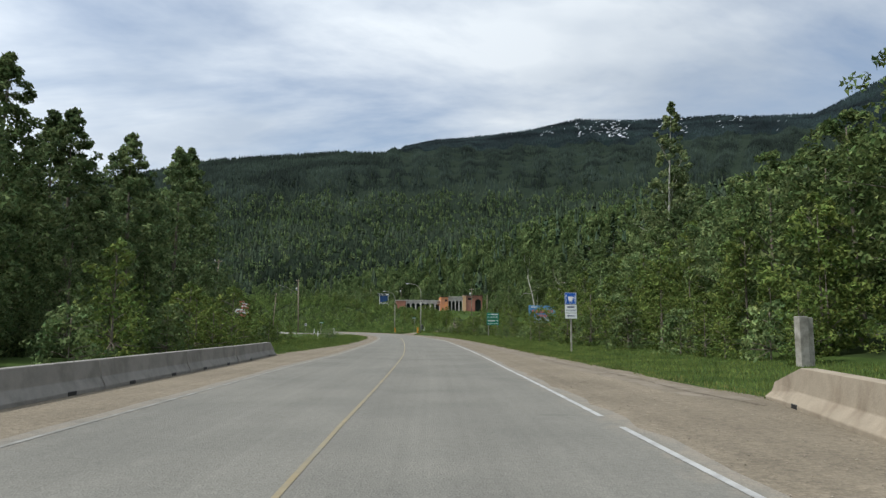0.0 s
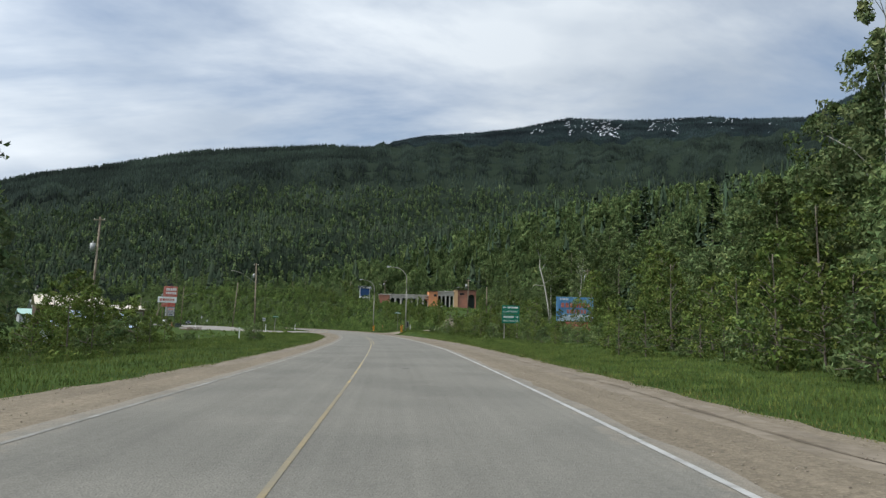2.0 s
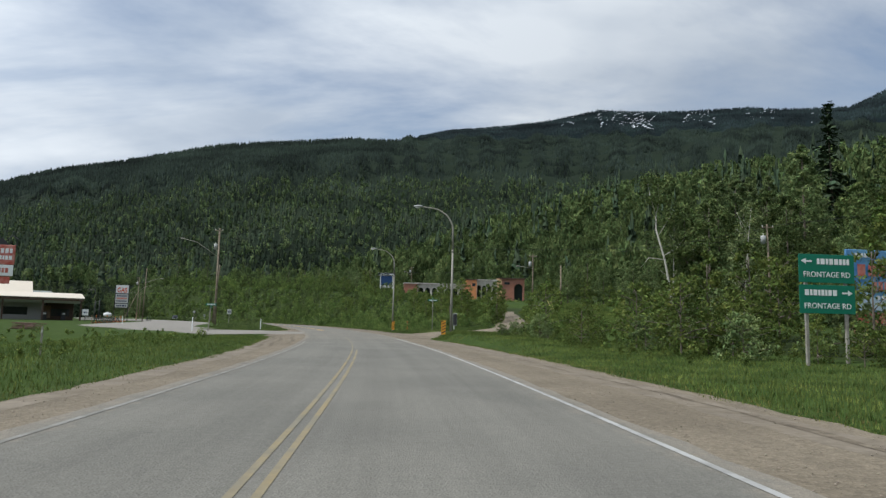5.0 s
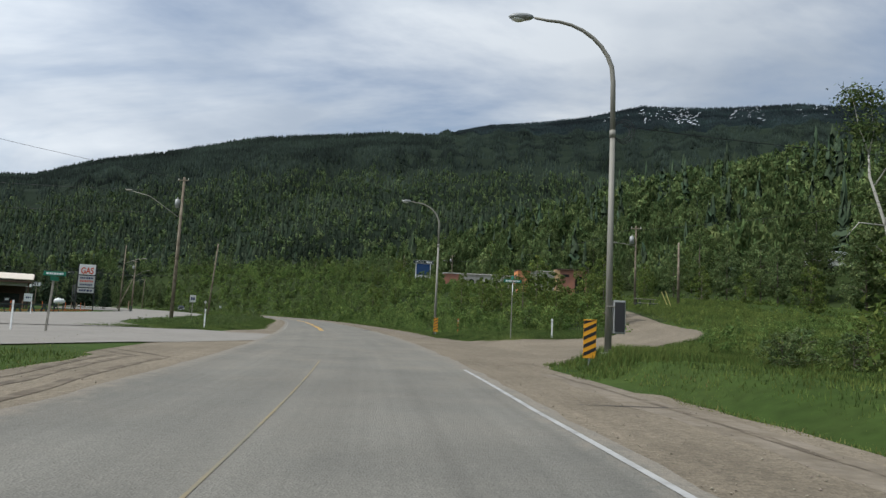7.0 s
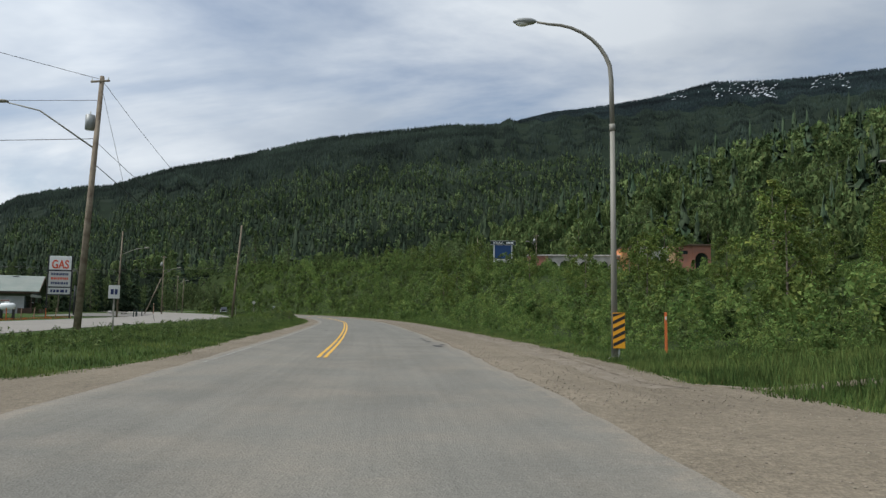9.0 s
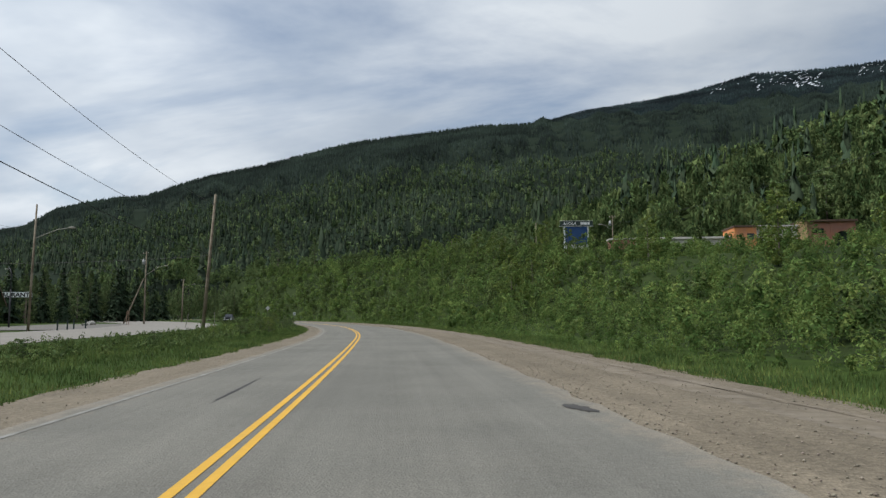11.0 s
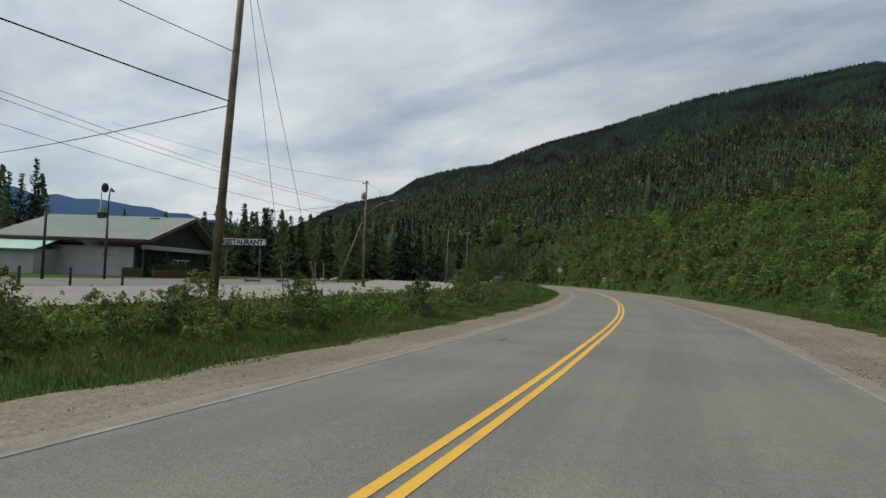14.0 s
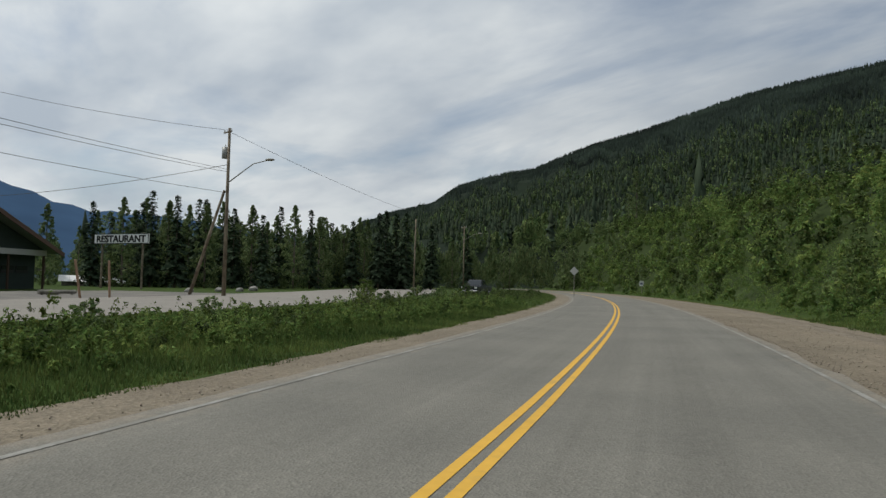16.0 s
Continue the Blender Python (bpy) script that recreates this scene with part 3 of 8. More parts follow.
def height(x, y):
    return float(land_at(x, y)[0])


# one sheet of ground out to the horizon: fine beside the road, coarse far off
def stations(fine_a, fine_b, step, limit, grow=1.09, coarse=55.0):
    mid = list(np.arange(fine_a, fine_b + step / 2, step))
    up, d = [fine_b], step
    while up[-1] < limit:
        d = min(d * grow, coarse)
        up.append(up[-1] + d)
    down, d = [fine_a], step
    while down[-1] > -limit:
        d = min(d * grow, coarse)
        down.append(down[-1] - d)
    return np.array(down[:0:-1] + mid + up[1:])


GS = stations(-30.0, 440.0, 4.0, 4600, 1.12, 70.0)
GU = stations(-24.0, 36.0, 1.0, 4600, 1.12, 70.0)
sg, ug = np.meshgrid(GS, GU, indexing="ij")
sc = np.clip(sg, -200, 560)
uc = np.clip(ug, -60, 60)
gx, gy = at(sc, uc)
MEAN = radians(20.0)
gx = gx + (ug - uc) * math.cos(MEAN) - (sg - sc) * math.sin(MEAN)
gy = gy + (ug - uc) * math.sin(MEAN) + (sg - sc) * math.cos(MEAN)
gz = land(sc, ug, gx, gy)
co = np.stack([gx, gy, gz], -1).reshape(-1, 3)
gf = sheet_faces(len(GS), len(GU))
ground_me = grid_mesh("ground", co, gf, [M_GROUND, M_FOREST_FLOOR, M_LITTER_SHADED, M_RIDGE_HAZED])
cen = co[gf].mean(1)
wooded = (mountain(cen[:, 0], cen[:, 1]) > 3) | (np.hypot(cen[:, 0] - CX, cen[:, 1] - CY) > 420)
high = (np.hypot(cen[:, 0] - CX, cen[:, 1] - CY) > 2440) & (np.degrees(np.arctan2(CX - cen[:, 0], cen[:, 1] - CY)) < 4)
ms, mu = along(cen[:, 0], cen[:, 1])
# under trees and bank shrubs: litter soil with the plants' shade in its colour
shaded_litter = ((mu > 10.5) & (ms > 177) & (mu < 36)) | ((mu > 30) & (ms > 245) & (mu < 50)) | ((mu > 10.5) & (ms > 300) & (mu < 120)) | ((mu > 40) & (hill_in(cen[:, 0], cen[:, 1]) > 1)) | ((mu > 17) & (ms < 128)) | ((mu < -17) & (ms < 72))
ground_me.polygons.foreach_set("material_index", np.where(wooded & high, 3, np.where(wooded, 1, np.where(shaded_litter & (ms < 700), 2, 0))).astype(np.int32))
ground_me.polygons.foreach_set("use_smooth", np.ones(len(gf), bool))
ground = tagged(new("ground", ground_me), "grassy valley floor rising into forested mountain slopes", "ground", kind="structure")


def lay_uv(me, s, u, edge):
    """Metres across and along the road, and metres in from the edge with the dust of the crossing, for the surfaces."""
    loops = np.empty(len(me.loops), np.int32)
    me.loops.foreach_get("vertex_index", loops)
    dusty = np.interp(s, [132, 150, 188, 210], [0, 1, 1, 0])
    for key, a, b in (("across", u - line_c(s), s), ("edge", edge, dusty)):
        layer = me.uv_layers.new(name=key)
        layer.data.foreach_set("uv", np.stack([a.ravel()[loops], b.ravel()[loops]], -1).astype(np.float32).ravel())


def ribbon(name, s0, s1, edge_a, edge_b, z, material, label, step=1.0, across=2, ragged=(0.0, 0.0), seed=1, crown=0.0):
    """A strip along the road between two edges, which may be numbers or functions of s; the edges may be ragged."""
    rng = np.random.default_rng(seed)
    s = np.arange(s0, s1 + step / 2, step)
    fa = edge_a(s) if callable(edge_a) else np.full(len(s), float(edge_a))
    fb = edge_b(s) if callable(edge_b) else np.full(len(s), float(edge_b))
    fa = fa + ragged[0] * rng.uniform(-1, 1, len(s))
    fb = fb + ragged[1] * rng.uniform(-1, 1, len(s))
    w = np.linspace(0, 1, across)
    u = fa[:, None] * (1 - w) + fb[:, None] * w
    ss = np.repeat(s[:, None], across, 1)
    x, y = at(ss, u)
    zz = z + crown * (1 - (2 * w - 1) ** 2)[None, :] + 0 * u
    me = grid_mesh(name, np.stack([x, y, zz], -1).reshape(-1, 3), sheet_faces(len(s), across), material)
    lay_uv(me, ss, u, np.minimum(u - u[:, :1], u[:, -1:] - u))
    return tagged(new(name, me), label, name.split(".")[0].replace("_", " "), kind="structure")


# carriageway and its shoulders
line_l = lambda s: np.interp(s, [-120, 10, 25, 38, 70, 112, 150, 193, 238, 270, 283, 302, 620], [-5.0, -5.0, -4.95, -4.45, -4.15, -4.15, -4.6, -5.05, -4.68, -4.78, -4.88, -5.1, -5.1])
line_r = lambda s: np.interp(s, [-120, 8, 25, 36, 66, 80, 112, 140, 173, 245, 258, 278, 300, 340, 620], [2.78, 2.78, 2.88, 3.04, 3.35, 3.45, 2.85, 2.33, 2.6, 2.5, 2.4, 2.5, 2.45, 2.5, 2.5])
line_c = lambda s: np.interp(s, [-120, 10, 36, 65, 112, 165, 188, 240, 270, 284, 300, 340, 620], [-1.17, -1.17, -0.92, -1.07, -1.28, -1.68, -2.0, -2.0, -1.92, -1.72, -1.58, -1.5, -1.5])
lo = lambda f, d: (lambda s: f(s) + d)
ribbon("road", -120, 620, lo(line_l, -0.35), lo(line_r, 0.3), 0.0, M_ASPHALT, "bleached grey asphalt two-lane highway with worn surface", across=9, ragged=(0.05, 0.10), seed=3)
edge_r = lambda s: np.interp(s, [-120, 10, 16, 40, 100, 139, 152, 153.4, 158, 170, 173.5, 178.5, 182, 195, 260, 300, 620], [7.7, 7.9, 7.0, 6.5, 6.7, 5.9, 5.9, 6.9, 10.0, 14.0, 11.5, 6.3, 6.6, 7.0, 6.6, 7.4, 7.4])
edge_l = lambda s: np.interp(s, [-120, 30, 36, 60, 90, 118, 130, 143, 149, 153, 174, 177, 184, 200, 240, 300, 400, 620], [-8.6, -8.4, -8.0, -6.2, -5.9, -6.2, -6.8, -7.4, -7.7, -11, -12, -8.5, -6.5, -7.0, -6.5, -6.6, -7.4, -7.4])
ribbon("shoulder_right", -120, 620, lo(line_r, 0.15), edge_r, -0.018, M_GRAVEL, "sandy gravel shoulder beside the highway", across=6, ragged=(0.0, 0.16), seed=4, crown=0.004)
ribbon("shoulder_left", -120, 620, edge_l, lo(line_l, -0.2), -0.018, M_GRAVEL, "sandy gravel shoulder beside the highway", across=6, ragged=(0.16, 0.0), seed=5, crown=0.004)
ribbon("dirt_track_right", 14, 148, lambda s: edge_r(s) - 1.5, lambda s: edge_r(s) - 0.5, -0.0125, M_DIRT, "rutted dirt with tyre tracks at the shoulder edge", ragged=(0.12, 0.12), seed=6)
ribbon("dirt_track_right", 178, 420, lambda s: edge_r(s) - 1.7, lambda s: edge_r(s) - 0.7, -0.0125, M_DIRT, "rutted dirt with tyre tracks at the shoulder edge", ragged=(0.12, 0.12), seed=7)
M_RUT = mat("dark_rut_soil", (0.105, 0.084, 0.06), 0.95, vary=0.3, scale=6, second=(0.19, 0.158, 0.114), mixscale=1.6, sharp=(0.45, 0.62), bump=1.0, bump_scale=14)
for a, b, seed_ in ((13, 148, 61), (178, 420, 62)):
    ribbon("wheel_rut", a, b, lambda s: edge_r(s) - 1.02 + 0.1 * np.sin(s * 0.37), lambda s: edge_r(s) - 0.9 + 0.1 * np.sin(s * 0.37 + 0.3), -0.0065, M_RUT, "dark broken wheel rut along the shoulder", ragged=(0.07, 0.09), seed=seed_)
ribbon("dirt_track_left", 60, 140, lambda s: edge_l(s) + 0.1, lambda s: edge_l(s) + 0.7, -0.0125, M_DIRT, "rutted dirt at the shoulder edge", ragged=(0.12, 0.12), seed=8)

for k, (a, b, off) in enumerate(((128, 151, 0.9), (133, 152, 1.7), (126, 149, 0.35))):
    ribbon("wheel_rut", a, b, lambda s, o=off: edge_l(s) + o + 0.12 * np.sin(s * 0.5 + o), lambda s, o=off: edge_l(s) + o + 0.2 + 0.12 * np.sin(s * 0.5 + o), -0.0065, M_RUT, "brown wheel rut at the corner of the side road", ragged=(0.05, 0.06), seed=70 + k)

# painted lines
for a, b in ((-120, 36), (37.2, 137), (184, 620)):
    ribbon("lane_line_left", a, b, lo(line_l, -0.045), lo(line_l, 0.045), 0.006, M_WHITE_FAINT, "worn white edge line", across=2)
for a, b in ((-120, 10.4), (11.2, 35.6), (36.1, 148), (262, 620)):
    ribbon("lane_line_right", a, b, lo(line_r, -0.05), lo(line_r, 0.05), 0.006, M_WHITE_LINE if a < 200 else M_WHITE_FAINT, "worn white edge line", across=2)
for c in (-0.105, 0.105):
    for a, b, paint in ((-120, 34, M_YELLOW_FAINT), (34, 54, M_YELLOW_FAINT), (54, 88, M_YELLOW_WORN), (88, 126, M_YELLOW_GHOST), (126, 150, M_YELLOW_GHOST)):
        if c > 0 and a != 88:
            continue
        wide_ = 0.034 if a < 88 else (0.04 if a < 126 else 0.02)
        ribbon("centre_line", a, b, lo(line_c, c - wide_), lo(line_c, c + wide_), 0.006, paint, "faded yellow centre line", across=2)
    ribbon("centre_line", 186, 620, lo(line_c, c - 0.055), lo(line_c, c + 0.055), 0.006, M_YELLOW_LINE, "fresh yellow double centre line", across=2)


def splotch(name, s, u, ls, lu, z, material, label, seed):
    """A flat irregular patch lying on the road."""
    rng = np.random.default_rng(seed)
    a = np.linspace(0, 2 * np.pi, 19)[:-1]
    k = 1 + 0.26 * np.sin(2 * a + seed) + 0.3 * rng.uniform(-1, 1, 18)
    x, y = at(s + ls / 2 * k * np.cos(a), u + lu / 2 * k * np.sin(a))
    bm = bmesh.new()
    bm.faces.new([bm.verts.new((px, py, z)) for px, py in zip(x, y)])
    return tagged(part(name, bm, material), label, name.replace("_", " "), kind="structure")


# patches where the edge of the asphalt shows dark through the gravel
for k, (s, u, ls, lu) in enumerate(((193.4, 2.3, 2.0, 0.36), (194.5, 2.6, 0.8, 0.28), (197.2, 2.25, 0.9, 0.34), (199.0, 2.2, 0.7, 0.26), (200.6, 2.2, 0.6, 0.2), (210.6, 2.5, 0.9, 0.3))):
    splotch("tar_patch", s, u, ls, lu, 0.006 + 0.001 * k, M_TAR, "dark worn asphalt patch at the road edge", k + 11)
for k, (s, u, ls, lu) in enumerate(((40.0, 3.9, 0.06, 1.7), (85.0, 4.1, 0.06, 1.6), (118.0, 4.3, 0.05, 1.9), (141.0, 4.4, 0.06, 1.8), (24.0, 4.6, 0.05, 1.4))):
    splotch("road_crack", s, u, ls, lu, -0.006, M_TAR, "dark crack across the gravel shoulder", k + 31)
for k, (s, u, ls, lu) in enumerate(((288.1, -3.2, 1.7, 0.08), (287.6, -2.95, 1.1, 0.06), (285.6, -2.8, 1.1, 0.06), (270, -3.9, 1.0, 0.08), (214, -3.3, 5.0, 0.07), (60, 0.4, 0.35, 0.2), (33, 1.1, 0.3, 0.18))):
    splotch("road_scar", s, u, ls, lu, 0.004, M_TAR, "dark scrape on the asphalt", k + 51)


def road_strip(name, points, widths, z, material, label, seed=1):
    """A strip through world points with a width at each, laid on the ground."""
    rng = np.random.default_rng(seed)
    p = np.array(points, float)
    n = 90
    t = np.linspace(0, len(p) - 1, n)
    k = np.arange(len(p))
    x, y, w = np.interp(t, k, p[:, 0]), np.interp(t, k, p[:, 1]), np.interp(t, k, widths)
    ker = np.ones(9) / 9
    pad = lambda v: np.convolve(np.pad(v, 4, mode="reflect", reflect_type="odd"), ker, "valid")
    x, y = pad(x), pad(y)
    dx, dy = np.gradient(x), np.gradient(y)
    length = np.hypot(dx, dy)
    px, py = dy / length, -dx / length
    cols = np.concatenate([[-0.5], np.linspace(-0.475, 0.475, 13), [0.5]])
    jit = 1 + 0.04 * rng.uniform(-1, 1, n)
    X = x[:, None] + px[:, None] * w[:, None] * jit[:, None] * cols
    Y = y[:, None] + py[:, None] * w[:, None] * jit[:, None] * cols
    Z = np.maximum(land_at(X.ravel(), Y.ravel()).reshape(X.shape), -0.045) + z
    Z[:, [0, -1]] -= 0.04
    me = grid_mesh(name, np.stack([X, Y, Z + 0 * X], -1).reshape(-1, 3), sheet_faces(n, 15), material)
    run = np.repeat(np.cumsum(length)[:, None], 15, 1)
    lay_uv(me, run, w[:, None] * cols + line_c(run), w[:, None] * (0.5 - np.abs(cols)))
    return tagged(new(name, me), label, "road", kind="structure")


# the frontage road beyond the island, its mouth, and the side road up the hill
fs = np.array([171, 178, 188, 215, 245, 280, 320, 360, 420, 500])
fu = np.array([-16.5, -21.5, -25.5, -27, -26.5, -25.3, -26.0, -29, -36, -43])
fx, fy = at(fs, fu)
road_strip("frontage_road", list(zip(fx, fy)), [12, 13, 14, 13.5, 14, 15, 15.5, 16, 18, 18], 0.07, M_FRONTAGE, "wide pale gravel frontage road", 21)
mx, my = at([162, 163.5, 167, 172], [-5.3, -8, -12.5, -19])
road_strip("side_road_left", list(zip(mx, my)), [31, 23, 15, 14], 0.040, M_FRONTAGE, "pale gravel mouth of the side road", 22)
SIDE_S = [163.5, 164.2, 164.4, 165.2, 168.5, 173, 179, 187, 193, 199, 228]
SIDE_U = [3.0, 7, 10, 14.5, 18, 19.9, 21.8, 24.2, 26.4, 29.4, 42.0]
rx, ry = at(SIDE_S[:10], SIDE_U[:10])
road_strip("side_road_right", list(zip(rx, ry)), [27, 23.5, 16, 7.6, 6.0, 4.6, 3.8, 3.2, 2.2, 1.2], 0.037, M_GRAVEL, "sandy gravel side road climbing the slope", 23)
px_, py_ = at([281, 296, 316, 350], [-39.2, -39.8, -40.6, -42.0])
road_strip("parking_lot", list(zip(px_, py_)), [15, 16, 16, 15], 0.085, M_LOT, "dark gravel forecourt in front of the restaurant", 25)

# the dark lip of dirt where the gravel meets the far verge
qx, qy = at([178.6, 176.8, 173.6, 172.2], [6.3, 9.0, 12.6, 17.5])
road_strip("wheel_rut", list(zip(qx, qy)), [0.2, 0.45, 0.45, 0.2], 0.05, M_DIRT, "brown lip of dirt along the verge", 60)

# far hills down the valley; their haze is put into the colour
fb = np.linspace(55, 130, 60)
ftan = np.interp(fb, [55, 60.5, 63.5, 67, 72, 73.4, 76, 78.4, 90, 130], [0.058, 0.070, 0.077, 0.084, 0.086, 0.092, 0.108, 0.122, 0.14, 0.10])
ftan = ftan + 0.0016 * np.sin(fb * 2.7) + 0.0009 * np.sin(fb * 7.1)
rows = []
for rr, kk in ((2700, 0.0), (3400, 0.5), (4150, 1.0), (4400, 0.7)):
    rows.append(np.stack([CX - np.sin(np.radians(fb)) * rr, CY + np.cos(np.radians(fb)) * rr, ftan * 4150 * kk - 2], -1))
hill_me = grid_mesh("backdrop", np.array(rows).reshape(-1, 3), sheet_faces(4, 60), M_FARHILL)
tagged(new("backdrop", hill_me), "forested hills far down the valley, with blue haze in their colour", "hills", kind="structure")

# ---- plants ----
RNG = np.random.default_rng(7)


def turn_random(n, rng):
    """n random turns."""
    q = rng.normal(size=(n, 4))
    q /= np.linalg.norm(q, axis=1)[:, None]
    w, x, y, z = q.T
    return np.stack([1 - 2 * (y * y + z * z), 2 * (x * y - z * w), 2 * (x * z + y * w),
                     2 * (x * y + z * w), 1 - 2 * (x * x + z * z), 2 * (y * z - x * w),
                     2 * (x * z - y * w), 2 * (y * z + x * w), 1 - 2 * (x * x + y * y)], -1).reshape(n, 3, 3)


LEAF = np.array([[-0.5, 0, 0], [-0.12, -0.27, 0.06], [0.5, 0, 0], [-0.12, 0.27, 0.06]])


LEAF3 = np.array([[-0.5, -0.2, 0], [0.55, 0.0, 0.05], [-0.3, 0.36, 0.05]])


def turn_toward(out, rng, loose):
    """Turns that lay a leaf across the given outward way, more or less loosely."""
    z = out / (np.linalg.norm(out, axis=1)[:, None] + 1e-9) + rng.normal(size=out.shape) * loose
    z /= np.linalg.norm(z, axis=1)[:, None] + 1e-9
    x = np.cross(rng.normal(size=out.shape), z)
    x /= np.linalg.norm(x, axis=1)[:, None] + 1e-9
    return np.stack([x, np.cross(z, x), z], -1)


def leaf_bits(places, size, rng, out=None, loose=0.4):
    """Smaller foliage: three-cornered bits, lying outward on their clump where that way is given."""
    n = len(places)
    size = np.broadcast_to(size, (n,)) * rng.uniform(0.65, 1.35, n)
    rot = turn_random(n, rng) if out is None else turn_toward(out, rng, loose)
    co = np.einsum("nij,kj->nki", rot, LEAF3) * size[:, None, None] + places[:, None, :]
    return co.reshape(-1, 3), np.arange(3 * n).reshape(n, 3)


def leaf_cards(places, size, rng, flat=0.0, out=None, loose=0.4):
    """Leaf sprays at places: bent four-cornered blades, lying outward on their clump where that way is given."""
    n = len(places)
    rot = turn_random(n, rng) if out is None else turn_toward(out, rng, loose)
    size = np.broadcast_to(size, (n,)) * rng.uniform(0.65, 1.35, n)
    co = np.einsum("nij,kj->nki", rot, LEAF) * size[:, None, None]
    if flat:
        co[:, :, 2] *= 1 - flat
    co = co + places[:, None, :]
    return co.reshape(-1, 3), np.arange(4 * n).reshape(n, 4)


def crown_points(h, base, radius, n, rng, shape, clumps, spread):
    """Places of leaves, gathered in clumps along boughs, so that the crown has gaps and an uneven outline."""
    t = np.linspace(0, 1, clumps) ** (1.25 if shape(np.array([0.97]))[0] < 0.3 else 0.9)
    prof = shape(t)
    a = rng.uniform(0, 2 * np.pi, clumps)
    rr = radius * prof * np.sqrt(rng.uniform(0.12, 1.0, clumps)) * rng.uniform(0.75, 1.15, clumps)
    c = np.stack([rr * np.cos(a), rr * np.sin(a), base + (h - base) * t], -1)
    k = rng.integers(0, clumps, n)
    sp = spread * (0.28 + 0.72 * prof[k])
    d = rng.normal(size=(n, 3))
    d /= np.linalg.norm(d, axis=1)[:, None]
    p = c[k] + d * (sp * 1.4 * np.sqrt(rng.uniform(0.15, 1.0, n)))[:, None] * [1, 1, 0.75]
    out = d + 0.5 * c[k] / radius * [1, 1, 0] + [0, 0, 0.35]
    return p, c, out


def bark_mesh(h, r, boughs, material, name, parent, rng, lean=0.0):
    bm = bmesh.new()
    pts, rad = [], []
    for i in range(8):
        f = i / 7
        pts.append((lean * f * f + 0.05 * h * 0.1 * math.sin(3 * f + h), 0.04 * h * 0.1 * math.sin(4 * f), -0.3 + f * h * 0.96))
        rad.append(max(r * (1 - f) ** 0.8, 0.02))
    tube(pts, rad, 8, bm)
    for c in boughs:
        z0 = max(0.2 * h, c[2] - 0.18 * h * rng.uniform(0.4, 1.0))
        f = z0 / (h * 0.96)
        root = (lean * f * f, 0, z0)
        mid = (c[0] * 0.5, c[1] * 0.5, z0 + (c[2] - z0) * 0.65)
        rb = max(0.35 * r * (1 - f), 0.025)
        tube([root, mid, tuple(c)], [rb, rb * 0.6, 0.015], 5, bm)
    return part(name, bm, material, parent, smooth=True)


def make_tree(name, h, base, radius, leaves, leaf, leaf_mat, bark_mat, shape, seed, label, clumps=70, spread=0.75, trunk=None, lean=0.0, category="tree"):
    rng = np.random.default_rng(seed)
    root = new(name)
    tagged(root, label, category)
    p, c, out = crown_points(h, base, radius, leaves, rng, shape, clumps, spread)
    p[:, 0] += lean * (p[:, 2] / h) ** 2
    ok = p[:, 2] > base * 0.5
    co, fa = leaf_bits(p[ok], leaf, rng, out[ok], 0.8)
    pick = c[rng.permutation(len(c))[:14]]
    bark_mesh(h, trunk or h * 0.014, pick, bark_mat, "trunk", root, rng, lean)
    crown = new("crown", grid_mesh("crown", co, fa, leaf_mat))
    crown.parent = root
    return root


egg = lambda t: np.sin(np.pi * np.clip(t * 0.86 + 0.12, 0, 1)) ** 0.75
tall = lambda t: np.clip(1.0 - t, 0.012, 1) ** 0.72 * np.clip(0.6 + t * 2.2, 0, 1)
airy = lambda t: np.clip(1.08 - t, 0.05, 1) ** 0.6 * np.clip(0.5 + t * 1.6, 0, 1)
dome = lambda t: np.sqrt(np.clip(1 - (t * 0.95) ** 2, 0.02, 1))


def spruce(h, radius, seed, label):
    """A spruce: whorls of drooping boughs set with needle sprays round a straight trunk."""
    rng = np.random.default_rng(seed)
    root = tagged(new("spruce_tree"), label, "tree")
    bark_mesh(h, h * 0.012, [], M_BARK, "trunk", root, rng)
    places = []
    levels = int(h * 1.7)
    for i in range(levels):
        t = i / levels
        z = h * (0.08 + 0.92 * t)
        r = radius * (1 - t) ** 0.85 * rng.uniform(0.75, 1.1) + 0.12
        for a in rng.uniform(0, 2 * np.pi, max(4, int(9 * (1 - t)) + 3)):
            rr = r * rng.uniform(0.7, 1.1)
            f = np.linspace(0.12, 1, max(3, int(rr * 4)))
            side = (1.15 - f) * 0.28 * rr * rng.choice([-1, 0, 1], len(f))
            places.append(np.stack([rr * f * np.cos(a) - side * np.sin(a), rr * f * np.sin(a) + side * np.cos(a), z - 0.38 * rr * f ** 1.5 + rng.normal(0, 0.05, len(f))], -1))
    p = np.concatenate(places)
    p = np.repeat(p, 2, 0) + rng.normal(0, 0.12, (2 * len(p), 3))
    out = p * [1, 1, 0] / (radius + 0.1) + [0, 0, 0.8]
    co, fa = leaf_cards(p, 0.66, rng, out=out, loose=0.3)
    crown = new("crown", grid_mesh("crown", co, fa, M_NEEDLE))
    crown.parent = root
    return root


